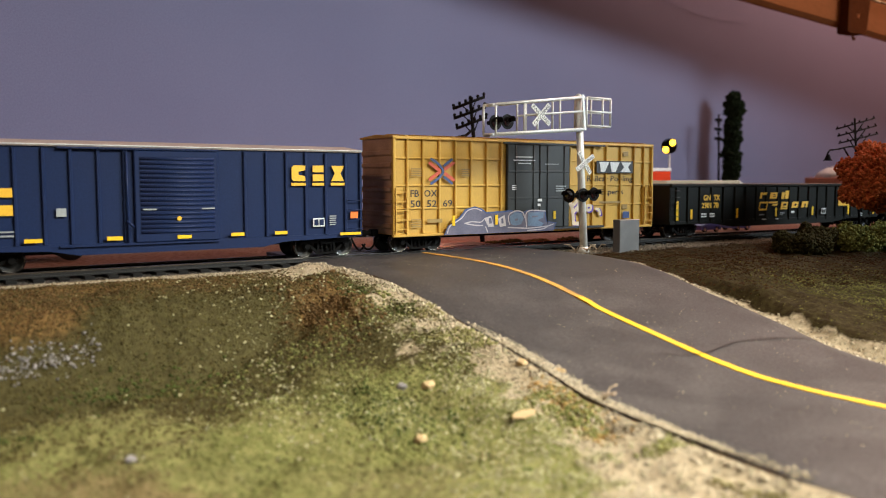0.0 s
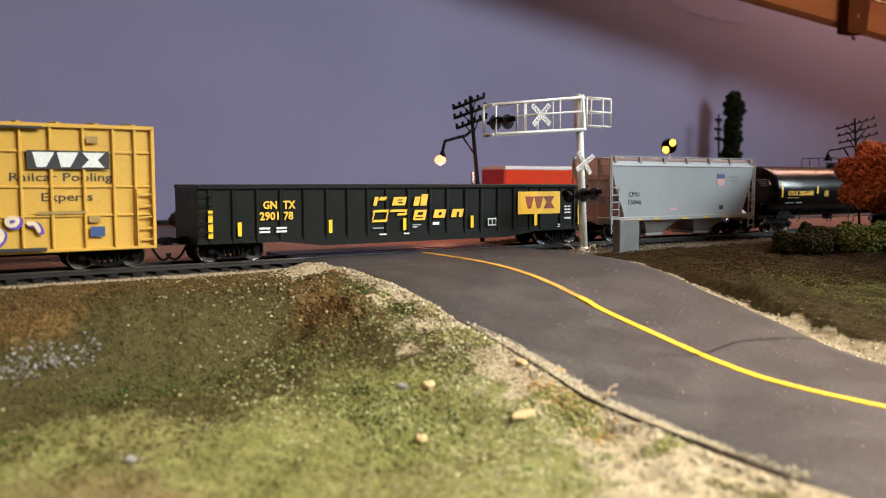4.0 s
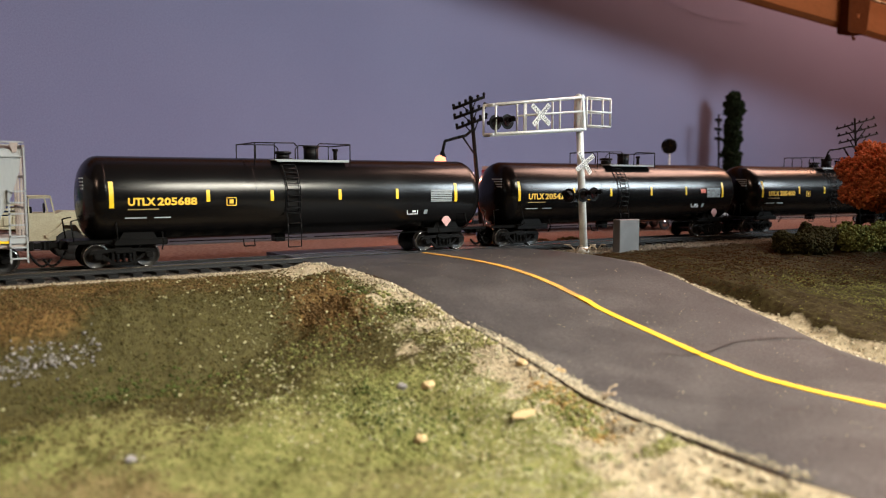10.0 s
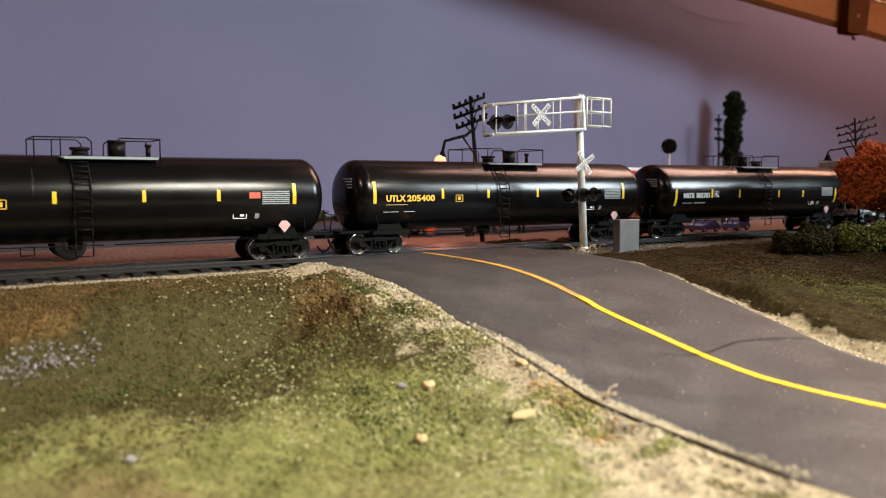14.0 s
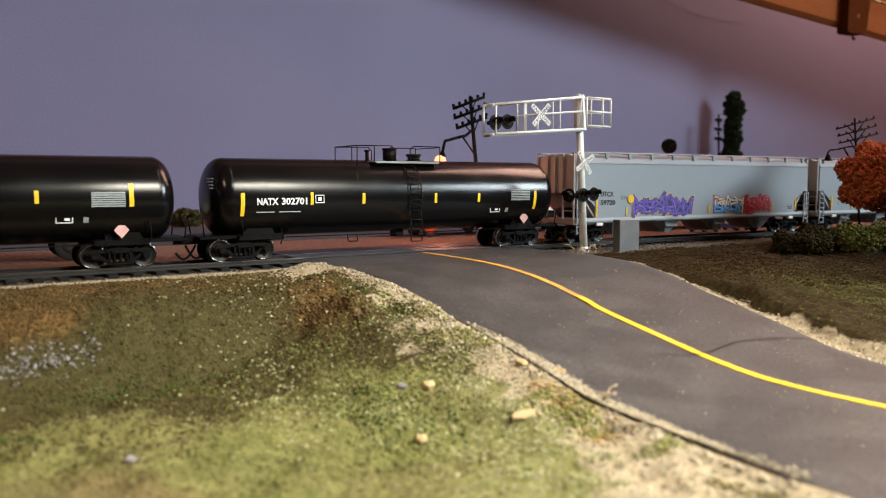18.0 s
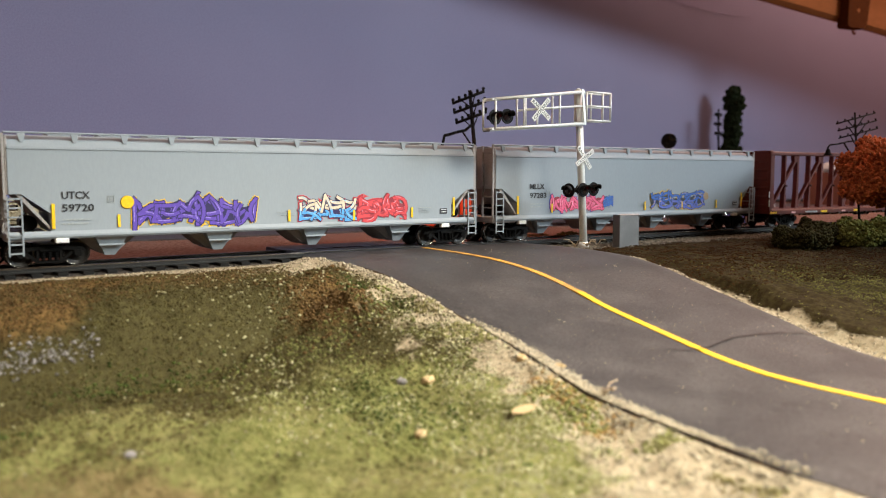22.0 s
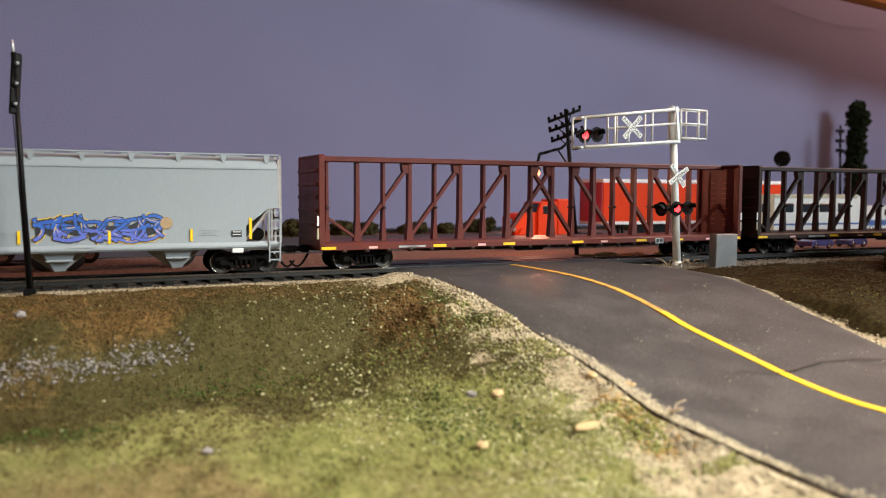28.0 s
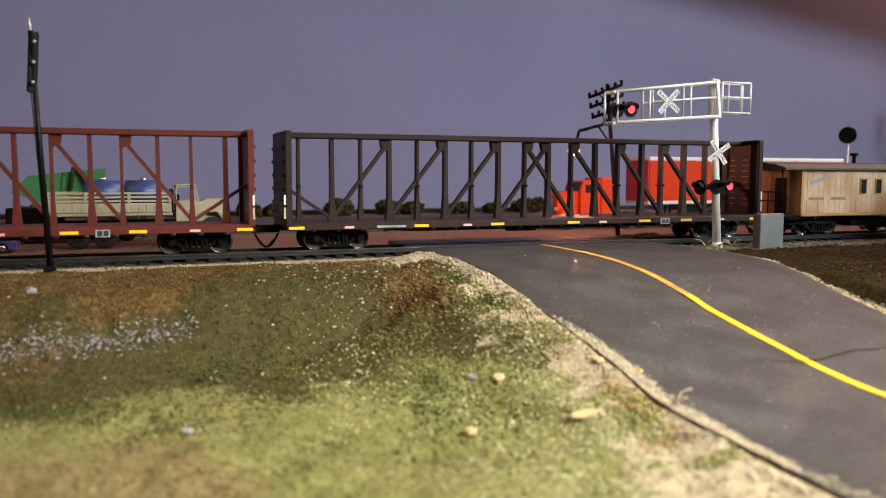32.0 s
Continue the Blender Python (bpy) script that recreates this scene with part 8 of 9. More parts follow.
utility_pole((0.5440, -0.060, -0.0080), (0.5302, -0.060, 0.0785),
             [(0.945, (0.5124, -0.058, 0.0705), (0.5513, -0.062, 0.0790)), (0.88, (0.5147, -0.058, 0.0660), (0.5538, -0.062, 0.0740)), (0.81, (0.5164, -0.058, 0.0613), (0.5557, -0.062, 0.0687))],
             [(0.5333, -0.060, 0.0598), (0.5230, -0.060, 0.0590), (0.5120, -0.060, 0.0572), (0.5030, -0.060, 0.0565), (0.5005, -0.060, 0.0545), (0.5010, -0.060, 0.0525)],
             "dark wooden utility pole half hidden by an orange tree", 0.52)
utility_pole((0.9620, 0.383, -0.0050), (0.9563, 0.383, 0.1300), [(0.93, (0.946, 0.381, 0.1210), (0.966, 0.385, 0.1210)), (0.82, (0.946, 0.381, 0.1080), (0.966, 0.385, 0.1080)), (0.71, (0.947, 0.381, 0.0950), (0.967, 0.385, 0.0950))], None,
             "thin dark utility pole far behind beside a poplar")


def line_signal():
    b = Vector((-0.0035, -0.0345, -0.0025))
    g = thing("line_signal", Matrix.Translation(b), "slim black three-lamp signal mast on the track's shoulder", "railway signal")
    tip = Vector((-0.0064, -0.0378, 0.0885)) - b
    part("mast", Build().cyl((0, 0, 0), tip * 0.985, 0.0011, 14, 0.0009), M["black"], g)
    part("mast_foot", Build().box(-0.0022, 0.0022, -0.0022, 0.0022, -0.0010, 0.0022, 0.0003), M["black"], g)
    part("finial", Build().cyl(tip * 0.985, tip * 1.035, 0.0006, 8, 0.0002), M["silver"], g)
    at = Matrix.Translation(tip * 0.86) @ pose(0, 0, 0, 0, 4, 16)
    head = part("signal_head", Build().box(-0.0018, 0.0018, -0.0006, 0.0006, -0.0112, 0.0112, 0.0005), M["black"], g, "narrow black signal backing", at)
    for k in range(3):
        z = 0.0074 - 0.0074 * k
        part("lamp", Build().lathe([(0.0022, 0.0006), (0.0018, 0.0011), (-0.0010, 0.0012), (-0.0018, 0.0012)], n=16, axis="y", c=(0, z)), M["black"], head)
        part("lens", Build().lathe([(-0.0019, 0.0006), (-0.0020, 0.0005), (-0.0021, 0.0002)], n=12, axis="y", c=(0, z)), M["letter_grey"], head)
    lad = Build()
    for dx in (-0.0010, 0.0010):
        lad.cyl((dx + 0.0002, 0.0018, 0.0), (tip.x + dx, tip.y + 0.0018, tip.z * 0.80), 0.0002, 5)
    for k in range(16):
        q = tip * (0.04 + 0.047 * k)
        lad.cyl((q.x - 0.0010, q.y + 0.0018, q.z), (q.x + 0.0010, q.y + 0.0018, q.z), 0.0002, 5)
    part("ladder", lad, M["black"], g)
    return g


line_signal()


def disc_signal():
    b = Vector((0.680, 0.2288, -0.0048))
    g = thing("disc_signal", Matrix.Translation(b), "round black signal head with amber lamps on a thin grey pole", "railway signal")
    part("pole", Build().cyl((0, 0, 0), (0, 0, 0.0720), 0.0009, 10), M["silver"], g)
    head = part("signal_head", Build().lathe([(0.0016, 0.0060), (0.0010, 0.0080), (-0.0004, 0.0082), (-0.0008, 0.0078)], n=32, axis="y"), M["black"], g, "round black signal target", pose(-0.0020, -0.001, 0.0780, 0, 0, -46))
    for x, z in ((0.0034, 0.0036), (-0.0034, -0.0036)):
        part("lamp_ring", Build().lathe([(-0.0008, 0.0034), (-0.0018, 0.0035), (-0.0018, 0.0033)], n=18, axis="y", c=(x, z), caps=False), M["black"], head)
        q = part("lens", AMBER_LENS, None, head, "round amber lens", pose(x, -0.0022, z))
        swing(q, pose(x, -0.0022, z), [(0.0, 9.75)])
    return g


disc_signal()


# ---- planting ----
def foliage(name, rows, mat, label, category, group="", base=None, trunk=None, parent_kind=""):
    """A plant from many small lumps: rows of centre, spread, number, lump size."""
    r = random.Random(len(name) + len(rows) * 7 + int(1000 * abs(base[0])))
    g = thing(name, Matrix.Translation(base), label, category, group)
    b = Build()
    for c, spread, n, size in rows:
        for k in range(n):
            d = Vector((r.gauss(0, 1), r.gauss(0, 1), r.gauss(0, 1))).normalized() * (r.random() ** 0.45)
            p = (c[0] + d.x * spread[0], c[1] + d.y * spread[1], c[2] + d.z * spread[2])
            b.lump(p, size * r.uniform(0.6, 1.3), r)
    part("crown" if trunk else "leaves", b, M[mat], g)
    if trunk:
        t = Build()
        for a, q, r0, r1 in trunk:
            t.cyl(a, q, r0, 9, r1)
        part("trunk", t, M["trunk"], g)
    return g


rows = [((0.0, 0.0, 0.0475), (0.029, 0.026, 0.023), 6000, 0.0010)]
rr = random.Random(4)
for k in range(26):
    a, z = rr.uniform(0, 6.28), rr.uniform(-0.016, 0.020)
    q = math.sqrt(max(0.05, 1 - (z / 0.024) ** 2))
    rows.append(((0.027 * q * math.cos(a), 0.024 * q * math.sin(a), 0.0475 + z), (0.0085, 0.0085, 0.007), 480, 0.0008))
foliage("autumn_tree", rows, "autumn", "round orange-red autumn tree with dense foliage", "tree", base=(0.5205, -0.0900, -0.0090),
        trunk=[((0, 0, 0), (0.001, 0, 0.028), 0.0025, 0.0018), ((0.001, 0, 0.025), (0.012, 0.004, 0.044), 0.0014, 0.0006), ((0.001, 0, 0.026), (-0.011, -0.005, 0.043), 0.0014, 0.0006), ((0.001, 0, 0.028), (0.002, 0.001, 0.056), 0.0014, 0.0005)])
rows = []
for k in range(15):
    z = 0.020 + 0.0100 * k
    w = 0.0135 * (0.85 + 0.3 * rr.random()) * min(1.0, (15.8 - k) / 2.0) * min(1, 0.55 + k * 0.12)
    rows.append(((rr.uniform(-0.002, 0.002), 0, z), (w, w, 0.009), 260, 0.0022))
foliage("poplar_tree", rows, "poplar", "tall narrow dark green poplar by the wall", "tree", base=(0.9880, 0.383, -0.0050), trunk=[((0, 0, 0), (0, 0, 0.14), 0.0022, 0.0008)])
for x, y, w, h, mat, lab in ((0.4370, -0.0860, 0.0200, 0.0130, "bush_dark", "low dark olive bush beside the line"), (0.4600, -0.0800, 0.0140, 0.0140, "bush_dark", "small dark olive bush beside the line"),
                             (0.4800, -0.0960, 0.0190, 0.0165, "bush", "low light olive bush beside the line"), (0.5060, -0.1040, 0.0190, 0.0190, "bush", "low light olive bush under an orange tree")):
    rows = [((0, 0, h * 0.45), (w * 0.9, w * 0.7, h * 0.55), 2200, 0.0008)]
    for k in range(12):
        a = rr.uniform(0, 6.28)
        rows.append(((w * 0.7 * math.cos(a), w * 0.55 * math.sin(a), h * rr.uniform(0.35, 0.8)), (w * 0.3, w * 0.3, h * 0.36), 260, 0.0007))
    foliage("bush", rows, mat, lab, "bush", "bushes beside the line", base=(x, y, float(ground_z(x, y)) - 0.001))
for k, (x, w, h) in enumerate(((-0.12, 0.03, 0.013), (-0.05, 0.026, 0.012), (0.02, 0.03, 0.011), (0.075, 0.022, 0.012), (0.124, 0.020, 0.0125), (0.148, 0.018, 0.012), (0.207, 0.024, 0.0160), (0.257, 0.022, 0.0135), (0.280, 0.018, 0.0118), (0.330, 0.026, 0.0110), (0.366, 0.014, 0.010), (0.409, 0.030, 0.0142), (0.60, 0.03, 0.013), (0.70, 0.03, 0.012))):
    rows = [((0, 0, h * 0.42), (w * 0.55, 0.010, h * 0.5), 220, 0.0030)]
    for q in range(6):
        rows.append(((rr.uniform(-0.45, 0.45) * w, 0, h * rr.uniform(0.5, 0.85)), (w * 0.2, 0.006, h * 0.22), 26, 0.0024))
    foliage("hedge_bush", rows, "bush_dark", "low olive scrub bush at the foot of the wall", "bush", "scrub along the wall", base=(x, 0.372 + 0.01 * rr.random(), -0.0052))
for x, y, w, h, mat in (
                        (0.307, 0.045, 0.008, 0.0050, "bush_dark"), (0.322, 0.046, 0.012, 0.0060, "bush_dark"), (0.346, 0.047, 0.011, 0.0050, "turf_brown"), (0.372, 0.046, 0.010, 0.0055, "bush_dark"), (0.330, 0.038, 0.006, 0.004, "turf_brown")):
    rows = [((0, 0, h * 0.15), (w * 1.05, w * 0.8, h * 0.55), 520, 0.0007), ((w * 0.3, 0, h * 0.4), (w * 0.5, w * 0.4, h * 0.3), 160, 0.0007), ((-w * 0.3, w * 0.1, h * 0.3), (w * 0.5, w * 0.4, h * 0.3), 140, 0.0007)]
    foliage("weed_clump", rows, mat, "matted brown weed clump on the bare soil", "weeds", "weed clumps", base=(x, y, float(ground_z(x, y)) - 0.0008))

leaf = Build()
leaf.prism([(-0.0046, 0.0), (-0.0022, -0.0020), (0.0016, -0.0019), (0.0044, -0.0004), (0.0040, 0.0010), (0.0012, 0.0022), (-0.0024, 0.0018)], 0.0, 0.0003, "z")
lone("dry_leaf", leaf, M["leaf"], "flat tan dry leaf lying on the turf", "leaf", at=pose(0.1318, -0.2035, float(ground_z(0.1318, -0.2035)) + 0.0002, 4, -3, 10))
for x, y, s, mat, lab in ((0.1030, -0.1985, 0.0013, "leaf", "small yellowish pebble on the turf"), (0.1240, -0.1687, 0.0017, "leaf", "small tan pebble on the turf"), (0.0381, -0.1801, 0.0011, "stone", "small white pebble on the turf"),
                          (0.1560, -0.1900, 0.0019, "leaf", "tan lump of earth beside the road"), (0.1500, -0.1800, 0.0015, "leaf", "tan lump of earth beside the road"), (-0.0050, -0.0817, 0.0015, "stone", "white pebble on the brown bank"), (0.1180, -0.1640, 0.0013, "stone", "pale pebble on the turf")):
    lone("pebble", Build().lump((0, 0, 0), s * 1.3, rr, 0.7), M[mat], lab, "stone", "loose pebbles", at=pose(x, y, float(ground_z(x, y)) + s * 0.5))
for x, y, n in ((0.2985, -0.0500, 7), (0.2930, -0.0470, 5), (0.3080, -0.0480, 4), (0.1520, -0.212, 4)):
    b = Build()
    for k in range(n):
        a, l = rr.uniform(0, 6.28), rr.uniform(0.003, 0.007)
        b.tube([(0, 0, 0), (l * 0.4 * math.cos(a), l * 0.4 * math.sin(a), l * 0.5), (l * 0.9 * math.cos(a), l * 0.9 * math.sin(a), l * 0.55)], 0.00022, 5)
    lone("dry_weed", b, M["twig"], "pale dry weed stalks at the road's edge", "weeds", "dry weeds", at=pose(x, y, max(float(ground_z(x, y)), float(road_z(y)) - 0.001)))


# ---- vehicles and buildings behind the line ----
GZ = -0.0046


def wheel(parent, x, y, r, w=0.0022, rim="chrome"):
    t = part("wheel", Build().lathe([(y, r * 0.6), (y, r * 0.94), (y + w * 0.15, r), (y + w * 0.85, r), (y + w, r * 0.94), (y + w, r * 0.6)], n=22, axis="y", c=(x, r)), M["tyre"], parent)
    part("rim", Build().lathe([(y - 0.0001, r * 0.12), (y - 0.0002, r * 0.55), (y + w * 0.4, r * 0.62)], n=18, axis="y", c=(x, r)), M[rim], t)


def semi_truck():
    g = thing("tractor_truck", pose(0, 0, GZ), "orange-red tractor unit with a long bonnet, parked", "truck")
    z = -GZ
    y0, y1 = 0.132, 0.158
    part("bonnet", Build().prism([(0.3085, 0.0062), (0.3085, 0.0190), (0.3110, 0.0215), (0.3270, 0.0228), (0.3270, 0.0062)], y0 + 0.003, y1 - 0.003), M["truck_red"], g).location.z = 0.0046
    part("cab", Build().prism([(0.3268, 0.0055), (0.3268, 0.0230), (0.3290, 0.0300), (0.3430, 0.0305), (0.3430, 0.0055)], y0 + 0.001, y1 - 0.001), M["truck_red"], g).location.z = 0.0046
    part("sleeper", Build().box(0.3432, 0.3535, y0 + 0.001, y1 - 0.001, 0.0050, 0.0325, 0.0010), M["truck_red"], g).location.z = 0.0046
    part("side_window", Build().box(0.3305, 0.3370, y0 + 0.0006, y0 + 0.002, 0.0215, 0.0275, 0.0003), M["window"], g).location.z = 0.0046
    part("windscreen", Build().prism([(0.3266, 0.0228), (0.3284, 0.0292), (0.3288, 0.0292), (0.3272, 0.0228)], y0 + 0.004, y1 - 0.004), M["window"], g).location.z = 0.0046
    part("grille", Build().box(0.3078, 0.3086, y0 + 0.007, y1 - 0.007, 0.0070, 0.0180), M["chrome"], g).location.z = 0.0046
    part("bumper", Build().box(0.3060, 0.3082, y0 + 0.002, y1 - 0.002, 0.0015, 0.0055, 0.0004), M["chrome"], g).location.z = 0.0046
    part("fender", Build().lathe([(y0 + 0.0008, 0.0046), (y0 + 0.0008, 0.0066), (y0 + 0.005, 0.0066), (y0 + 0.005, 0.0046)], n=24, axis="y", c=(0.3160, 0.0062)), M["truck_red"], g).location.z = 0.0036
    part("fuel_tank", Build().cyl((0.3290, y0 + 0.0035, 0.0040), (0.3400, y0 + 0.0035, 0.0040), 0.0030, 16), M["chrome"], g).location.z = 0.0046
    part("exhaust_stack", Build().cyl((0.3550, y0 + 0.003, 0.0050), (0.3550, y0 + 0.003, 0.0430), 0.0010, 12), M["chrome"], g, "tall bright exhaust stack").location.z = 0.0046
    part("chassis", Build().box(0.3100, 0.3900, y0 + 0.008, y1 - 0.008, 0.0030, 0.0060), M["under"], g).location.z = 0.0046
    part("headlight", Build().cyl((0.3076, y0 + 0.0045, 0.0100), (0.3090, y0 + 0.0045, 0.0100), 0.0014, 12), M["white"], g).location.z = 0.0046
    for x in (0.3160, 0.3660, 0.3790):
        for yy in (y0 + 0.001, y1 - 0.0035):
            wheel(g, x, yy, 0.0055)
    t = thing("box_trailer", pose(0, 0, GZ), "long orange-red box trailer with white rails, parked", "trailer")
    y0, y1 = 0.130, 0.160
    part("box_body", Build().box(0.3825, 0.5695, y0, y1, 0.0150, 0.0452, 0.0004), M["trailer_red"], t).location.z = 0.0046
    part("nose_panel", Build().box(0.3816, 0.3826, y0 + 0.0006, y1 - 0.0006, 0.0150, 0.0452), M["trailer_front"], t, "deep red front panel").location.z = 0.0046
    part("bottom_rail", Build().box(0.3820, 0.5698, y0 - 0.0004, y1 + 0.0004, 0.0128, 0.0152, 0.0002), M["white"], t, "white bottom rail").location.z = 0.0046
    part("roof_cap", Build().box(0.3820, 0.5698, y0 - 0.0003, y1 + 0.0003, 0.0450, 0.0478, 0.0004), M["white"], t, "white roof").location.z = 0.0046
    for x in (0.4000, 0.4040):
        part("landing_leg", Build().box(x, x + 0.0014, y0 + 0.004, y0 + 0.0056, 0.0, 0.0175), M["under"], t)
    part("side_skirt", Build().box(0.4150, 0.5200, y0 + 0.003, y0 + 0.0034, 0.0060, 0.0175), M["under"], t)
    for x in (0.5380, 0.5510):
        for yy in (y0 + 0.001, y1 - 0.0035):
            wheel(t, x, yy, 0.0055)
    return g


semi_truck()


def bus():
    x0, x1, y0, y1, z = 0.4975, 0.6360, 0.0980, 0.1255, 0.0046
    g = thing("coach_bus", pose(0, 0, GZ), "white coach bus with dark windows, a blue stripe and shade coloured tan on one end", "bus")
    part("body", Build().prism([(x0, 0.0070), (x0 - 0.0006, 0.0300), (x0 + 0.0030, 0.0375), (x1 - 0.012, 0.0390), (x1 - 0.003, 0.0350), (x1, 0.0240), (x1, 0.0070)], y0, y1), M["bus_white"], g).location.z = z
    # The shade on this end of the white bus is put into a tan colour.
    part("shaded_end", Build().prism([(x0 - 0.0004, 0.0080), (x0 - 0.0010, 0.0305), (x0 + 0.0026, 0.0383), (x0 + 0.0290, 0.0392), (x0 + 0.0290, 0.0080)], y0 - 0.0004, y1 + 0.0004), M["tan"], g, "end in shade, coloured tan").location.z = z
    part("roof_band", Build().box(x0 + 0.029, x1 - 0.012, y0 - 0.0003, y1 + 0.0003, 0.0355, 0.0392, 0.0006), M["cream"], g).location.z = z
    for k, (a, b) in enumerate(((0.004, 0.0125), (0.0150, 0.0250), (0.034, 0.051), (0.058, 0.074), (0.081, 0.096), (0.103, 0.118))):
        part("window", Build().box(x0 + a, x0 + b, y0 - 0.0008, y0 + 0.0006, 0.0235, 0.0315, 0.0012), M["window"], g).location.z = z
    part("stripe", Build().box(x0 + 0.029, x1 - 0.001, y0 - 0.0006, y0 + 0.0004, 0.0125, 0.0140), M["stripe"], g).location.z = z
    for x in (x0 + 0.012, x0 + 0.022):
        part("lower_window", Build().box(x - 0.003, x + 0.003, y0 - 0.0008, y0, 0.0100, 0.0150), M["window"], g).location.z = z
    for x in (x0 + 0.030, x1 - 0.028):
        for yy in (y0 + 0.0005, y1 - 0.003):
            wheel(g, x, yy, 0.0056)
    part("underbody", Build().box(x0 + 0.006, x1 - 0.006, y0 + 0.002, y1 - 0.002, 0.0032, 0.0076), M["under"], g).location.z = z
    return g


bus().scale.z = 0.945


def van():
    x0, y0 = 0.770, 0.200
    g = thing("panel_van", pose(x0, y0, GZ), "small white and blue panel van, parked", "van")
    part("body", Build().prism([(0, 0.004), (0, 0.026), (0.003, 0.030), (0.038, 0.030), (0.046, 0.019), (0.056, 0.016), (0.057, 0.004)], 0, 0.022), M["bus_white"], g)
    part("stripe", Build().box(0.001, 0.056, -0.0006, 0.0, 0.0090, 0.0150), M["stripe"], g)
    part("window", Build().box(0.030, 0.040, -0.0006, 0.0, 0.0200, 0.0265), M["window"], g)
    for x in (0.010, 0.045):
        wheel(g, x, 0.0, 0.0042)
        wheel(g, x, 0.019, 0.0042)


van()


def cream_truck():
    y0, y1, z = 0.085, 0.112, 0.0046
    g = thing("stake_truck", pose(0, 0, GZ), "old cream stake-bed truck carrying two blue tanks", "truck")

    def along(x):
        return -0.0160 + (x + 0.0155) * 1.246 if x < 0.0352 else 0.0482 + (x - 0.0372) * 0.714

    def put(name, b, mat, label=""):
        b.v = [(along(v[0]), v[1], v[2]) for v in b.v]
        o = part(name, b, M[mat], g, label)
        o.location.z = z
        return o

    put("bed_floor", Build().box(-0.0155, 0.0345, y0, y1, 0.0122, 0.0138, 0.0003), "cream")
    for yy in (y0, y1 - 0.0012):
        side = put("bed_side", Build().box(-0.0150, 0.0340, yy, yy + 0.0010, 0.0138, 0.0190, 0.0002), "cream", "planked cream bed side")
        for k in range(15):
            x = -0.0150 + 0.0040 * k
            part("plank", Build().box(x, x + 0.0032, yy - 0.0004, yy, 0.0142, 0.0186, 0.0001), M["cream"], side)
        for zz in (0.0202, 0.0222, 0.0243):
            put("stake_rail", Build().box(-0.0150, 0.0340, yy, yy + 0.0008, zz - 0.0005, zz + 0.0005), "cream")
        for x in (-0.0145, 0.0, 0.0170, 0.0335):
            put("stake", Build().box(x - 0.0006, x + 0.0006, yy - 0.0003, yy + 0.0010, 0.0138, 0.0250), "cream")
    put("headboard", Build().box(0.0340, 0.0350, y0, y1, 0.0138, 0.0262), "under")
    put("cab", Build().prism([(0.0372, 0.0060), (0.0372, 0.0200), (0.0530, 0.0200), (0.0545, 0.0180), (0.0545, 0.0060)], y0 + 0.001, y1 - 0.001), "cream")
    for yy in (y0 + 0.001, y1 - 0.002):
        put("cab_pillar", Build().box(0.0372, 0.0380, yy, yy + 0.001, 0.0200, 0.0282).box(0.0372, 0.0520, yy, yy + 0.001, 0.0274, 0.0284), "cream")
        put("cab_pillar", Build().prism([(0.0512, 0.0282), (0.0522, 0.0282), (0.0545, 0.0195), (0.0535, 0.0195)], yy, yy + 0.001), "cream")
    put("cab_roof", Build().box(0.0370, 0.0524, y0 + 0.001, y1 - 0.001, 0.0278, 0.0288, 0.0003), "cream")
    put("seat_back", Build().box(0.0376, 0.0400, y0 + 0.004, y1 - 0.004, 0.0180, 0.0232), "under")
    put("steering_wheel", Build().lathe([(0.0480, 0.0026), (0.0484, 0.0029), (0.0488, 0.0026)], y0 + 0.008, 0.0222, 14), "black")
    put("bonnet", Build().prism([(0.0545, 0.0080), (0.0545, 0.0192), (0.0600, 0.0208), (0.0745, 0.0205), (0.0757, 0.0180), (0.0757, 0.0080)], y0 + 0.004, y1 - 0.004), "cream")
    put("fender", Build().prism([(0.0470, 0.0090), (0.0560, 0.0125), (0.0590, 0.0152), (0.0680, 0.0152), (0.0735, 0.0100), (0.0715, 0.0095), (0.0670, 0.0138), (0.0600, 0.0138), (0.0560, 0.0090), (0.0480, 0.0074)], y0, y0 + 0.0040), "cream")
    put("bumper", Build().box(0.0757, 0.0770, y0 + 0.001, y1 - 0.001, 0.0060, 0.0085), "cream")
    put("chassis", Build().box(-0.014, 0.074, y0 + 0.007, y1 - 0.007, 0.0060, 0.0095), "under")
    for x, r in ((0.0672, 0.0078), (0.0125, 0.0062), (-0.0010, 0.0062)):
        for yy in (y0 + 0.0008, y1 - 0.0032):
            wheel(g, x, yy, r, rim="tyre")
    for x0, x1 in ((0.0019, 0.0213), (0.0222, 0.0413)):
        t = thing("blue_tank", pose(0, 0, GZ), "dark blue cylindrical tank on a truck bed", "tank", "tanks on the truck")
        part("shell", Build().lathe([(x0, 0.004), (x0 + 0.0006, 0.0072), (x1 - 0.0006, 0.0072), (x1, 0.004)], 0.0985, 0.0285, 26), M["tank_blue"], t)
        part("saddle", Build().box(x0 + 0.003, x1 - 0.003, 0.0925, 0.1045, 0.0184, 0.0225), M["under"], t)
        part("cap", Build().cyl(((x0 + x1) / 2, 0.0985, 0.0352), ((x0 + x1) / 2, 0.0985, 0.0372), 0.0018, 12), M["chrome"], t)


cream_truck()

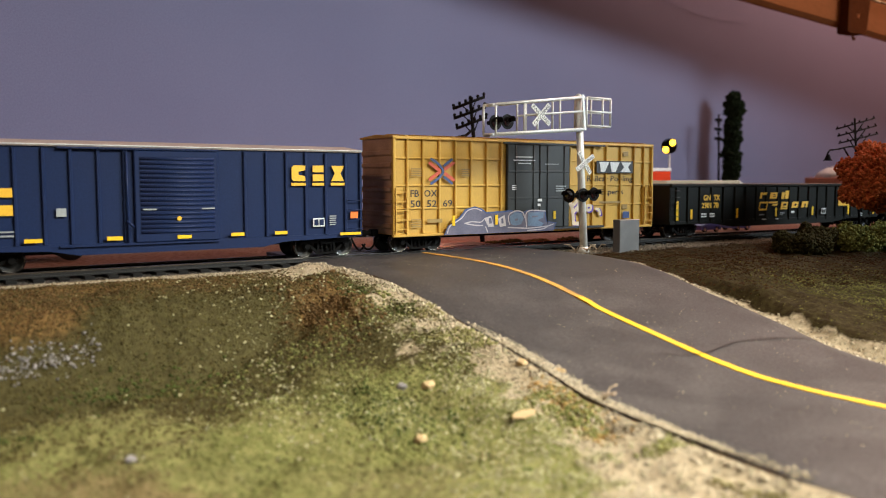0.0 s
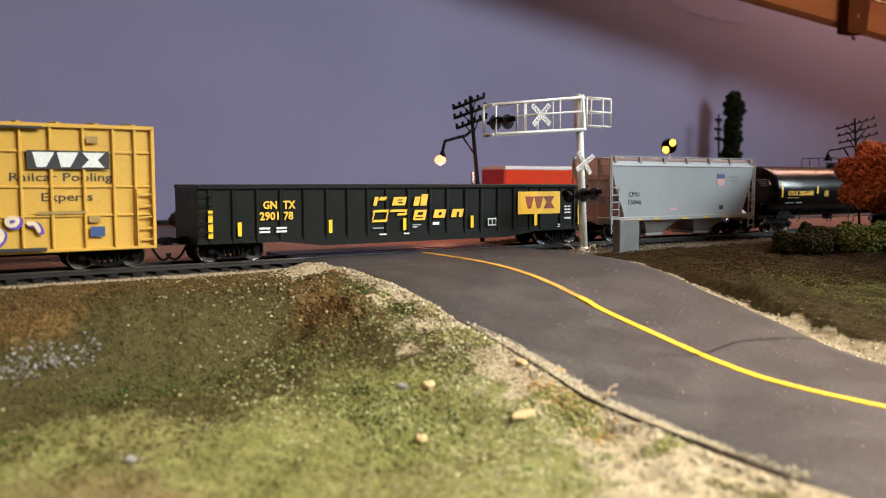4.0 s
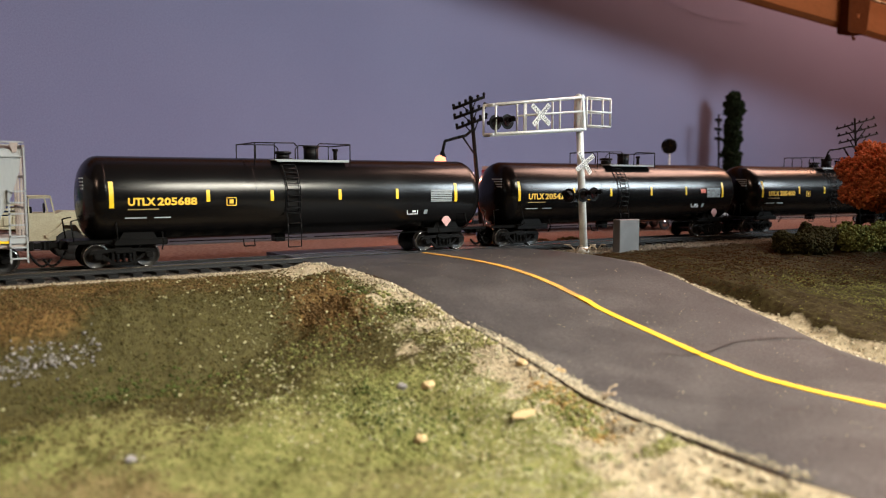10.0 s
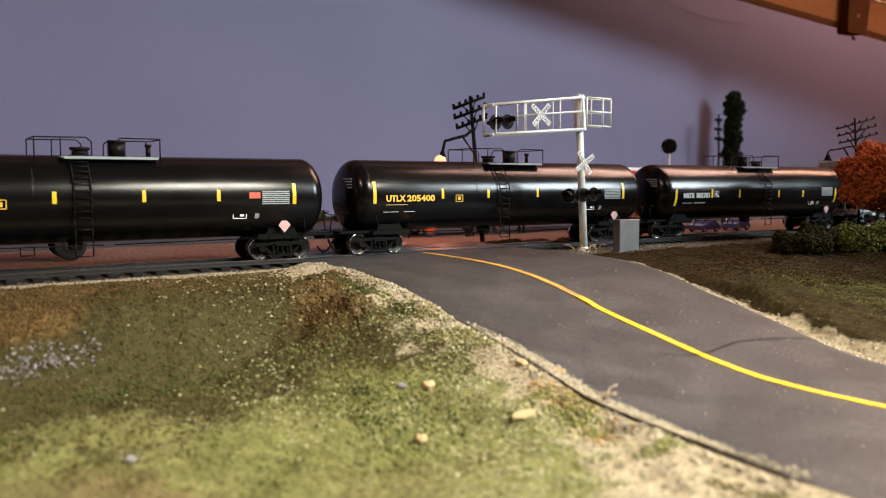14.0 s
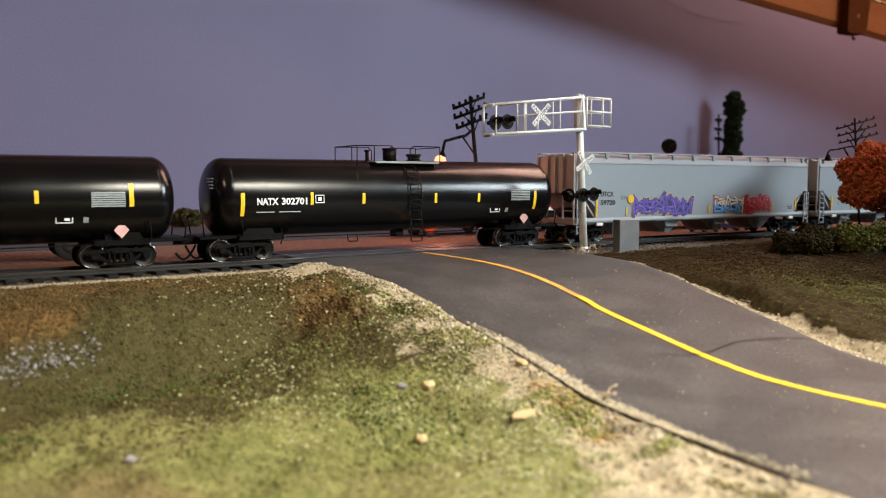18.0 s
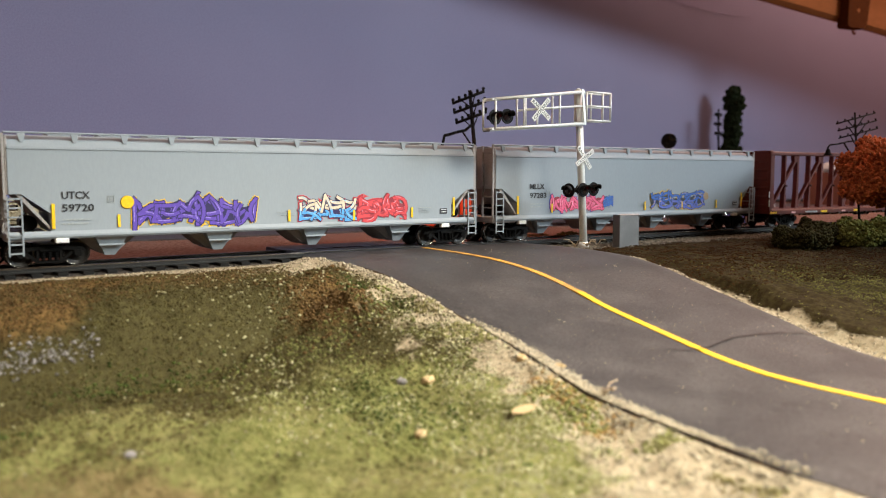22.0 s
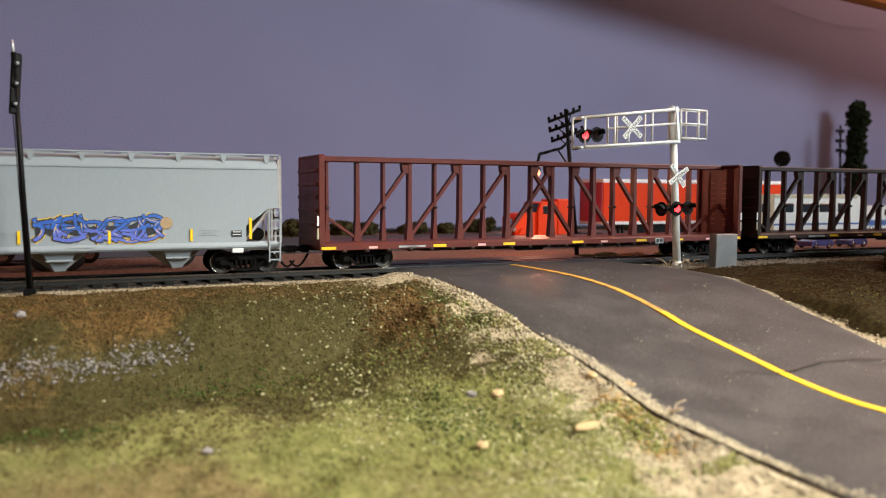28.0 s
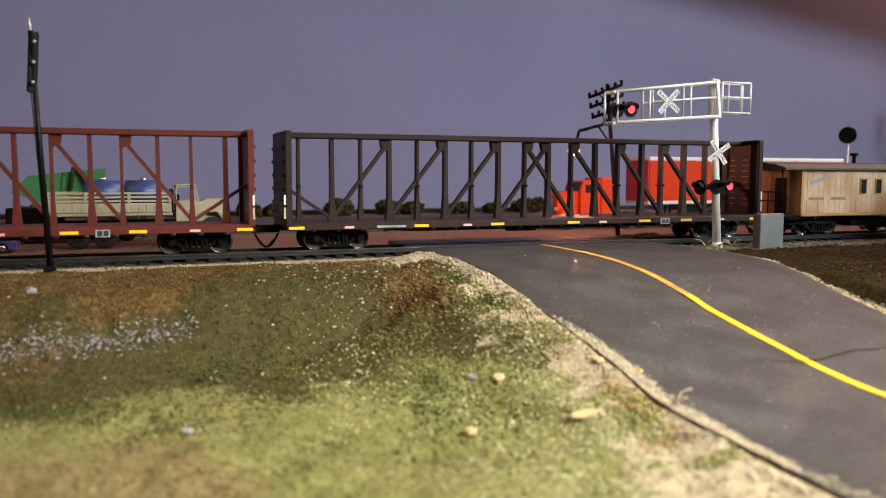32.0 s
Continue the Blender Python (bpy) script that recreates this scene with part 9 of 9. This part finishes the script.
g = thing("dump_truck", pose(0, 0, GZ), "green refuse truck with a raised hopper body", "truck")
part("hopper_body", Build().prism([(-0.0370, 0.0285), (-0.0280, 0.0380), (0.0110, 0.0422), (0.0110, 0.0230), (-0.0180, 0.0215)], 0.128, 0.154), M["green"], g)
part("body_rib", Build().prism([(-0.0120, 0.0222), (-0.0105, 0.0222), (-0.0085, 0.0402), (-0.0100, 0.0402)], 0.1272, 0.128), M["green"], g)
part("lift_arm", Build().tube([(-0.0085, 0.1262, 0.0180), (-0.0045, 0.1262, 0.0430), (-0.0010, 0.1262, 0.0400), (0.0040, 0.1262, 0.0260)], 0.0011, 8), M["poplar"], g, "dark green lifting arm")
part("chassis", Build().box(-0.048, 0.030, 0.132, 0.150, 0.0060, 0.0110), M["under"], g)
part("side_tank", Build().box(-0.040, -0.010, 0.127, 0.133, 0.0090, 0.0200, 0.0008), M["under"], g)
part("cab", Build().box(0.0160, 0.0300, 0.129, 0.153, 0.0090, 0.0300, 0.0012), M["green"], g)
for x in (-0.036, -0.022, 0.022):
    wheel(g, x, 0.1285, 0.0055)
    wheel(g, x, 0.151, 0.0055)
g = thing("pickup_truck", pose(-0.092, 0.100, GZ), "small magenta-red pickup, parked behind the line", "car")
part("body", Build().prism([(0, 0.004), (0, 0.013), (0.016, 0.014), (0.019, 0.021), (0.032, 0.021), (0.037, 0.014), (0.048, 0.012), (0.049, 0.004)], 0, 0.021), M["trailer_front"], g)
part("window", Build().prism([(0.0195, 0.0145), (0.0208, 0.0200), (0.0305, 0.0200), (0.0345, 0.0145)], -0.0004, 0.0), M["window"], g)
for x in (0.010, 0.039):
    wheel(g, x, 0.0, 0.0042)
    wheel(g, x, 0.019, 0.0042)
# Made-up car shapes, coloured violet for patches of light on the ground.
for x, y, n in ((0.521, 0.056, 0.0240), (0.566, 0.058, 0.0200), (-0.058, 0.070, 0.030)):
    g = thing("violet_patch", pose(x, y, GZ), "car-shaped stand-in for a violet-blue patch of light behind the line", "car", "violet cars")
    part("body", Build().prism([(0, 0.002), (0.0005, 0.0055), (n * 0.3, 0.0066), (n * 0.45, 0.0092), (n * 0.75, 0.0092), (n * 0.92, 0.0062), (n, 0.0050), (n, 0.002)], 0, 0.014), M["violet"], g)
    for q in (0.2, 0.8):
        wheel(g, n * q, 0.0, 0.0026, 0.0016)
        wheel(g, n * q, 0.0122, 0.0026, 0.0016)

b = thing("domed_building", pose(1.128, 0.285, GZ), "salmon stucco building with a pale domed roof", "building")
part("wall", Build().box(-0.06, 0.10, -0.035, 0.035, 0, 0.046, 0.001), M["salmon"], b)
part("roof", Build().lathe([(0.046, 0.036), (0.053, 0.032), (0.059, 0.022), (0.062, 0.008)], n=28, axis="z", c=(-0.024, 0)), M["white"], b, "pale domed roof")
for k in range(4):
    w = part("window", Build().box(-0.050 + 0.032 * k, -0.036 + 0.032 * k, -0.0358, -0.0345, 0.014, 0.032), M["white"], b)
    part("pane", Build().box(-0.048 + 0.032 * k, -0.038 + 0.032 * k, -0.0364, -0.0357, 0.016, 0.030), M["window"], w)
lone("service_road", Build().box(-0.5, 1.1, 0.16, 0.345, -0.0052, -0.0040, 0.0003), M["asphalt"], "grey service road behind the line", "road", kind="structure")

# how far the train has rolled, every half second
TRAVEL = [0.0000, 0.0387, 0.0763, 0.1140, 0.1510, 0.1892, 0.2220, 0.2582, 0.2975, 0.3367, 0.3759, 0.4152, 0.4535, 0.4918, 0.5281, 0.5563, 0.5910, 0.6289, 0.6661, 0.7037, 0.7404, 0.7780, 0.8165, 0.8548, 0.8926, 0.9301, 0.9671, 1.0044, 1.0409, 1.0756, 1.1102, 1.1448, 1.1794, 1.2140, 1.2505, 1.2870, 1.3226, 1.3582, 1.3949, 1.4305, 1.4679, 1.5035, 1.5393, 1.5758, 1.6124, 1.6486, 1.6839, 1.7169, 1.7340, 1.7494, 1.7759, 1.8120, 1.8495, 1.8860, 1.9217, 1.9573, 1.9953, 2.0332, 2.0701, 2.1086, 2.1467, 2.1831, 2.2186, 2.2548, 2.2920]


def rolled(t):
    return float(np.interp(t, np.arange(len(TRAVEL)) * 0.5, TRAVEL))


def motions():
    """The train rolls past; its wheels turn; the signal lenses swing."""
    for car, c, half in CARS:
        rows = []
        for k in range(len(TRAVEL)):
            s = c - TRAVEL[k]
            (xa, ya, _), (xb, yb, _) = on_track(s - half), on_track(s + half)
            rows.append((k * 0.5, pose((xa + xb) / 2, (ya + yb) / 2, 0, 0, 0, math.degrees(math.atan2(yb - ya, xb - xa)))))
        walk(car, rows)
    turns = []
    for k in range(401):
        t = k * 0.08
        turns.append((t, -math.degrees(rolled(t) / 0.0051)))
    for w, dx in WHEELSETS:
        walk(w, [(t, pose(dx, 0, 0.0051, 0, a, 0)) for t, a in turns])
    for ob, rows in SWINGS:
        walk(ob, rows)


motions()
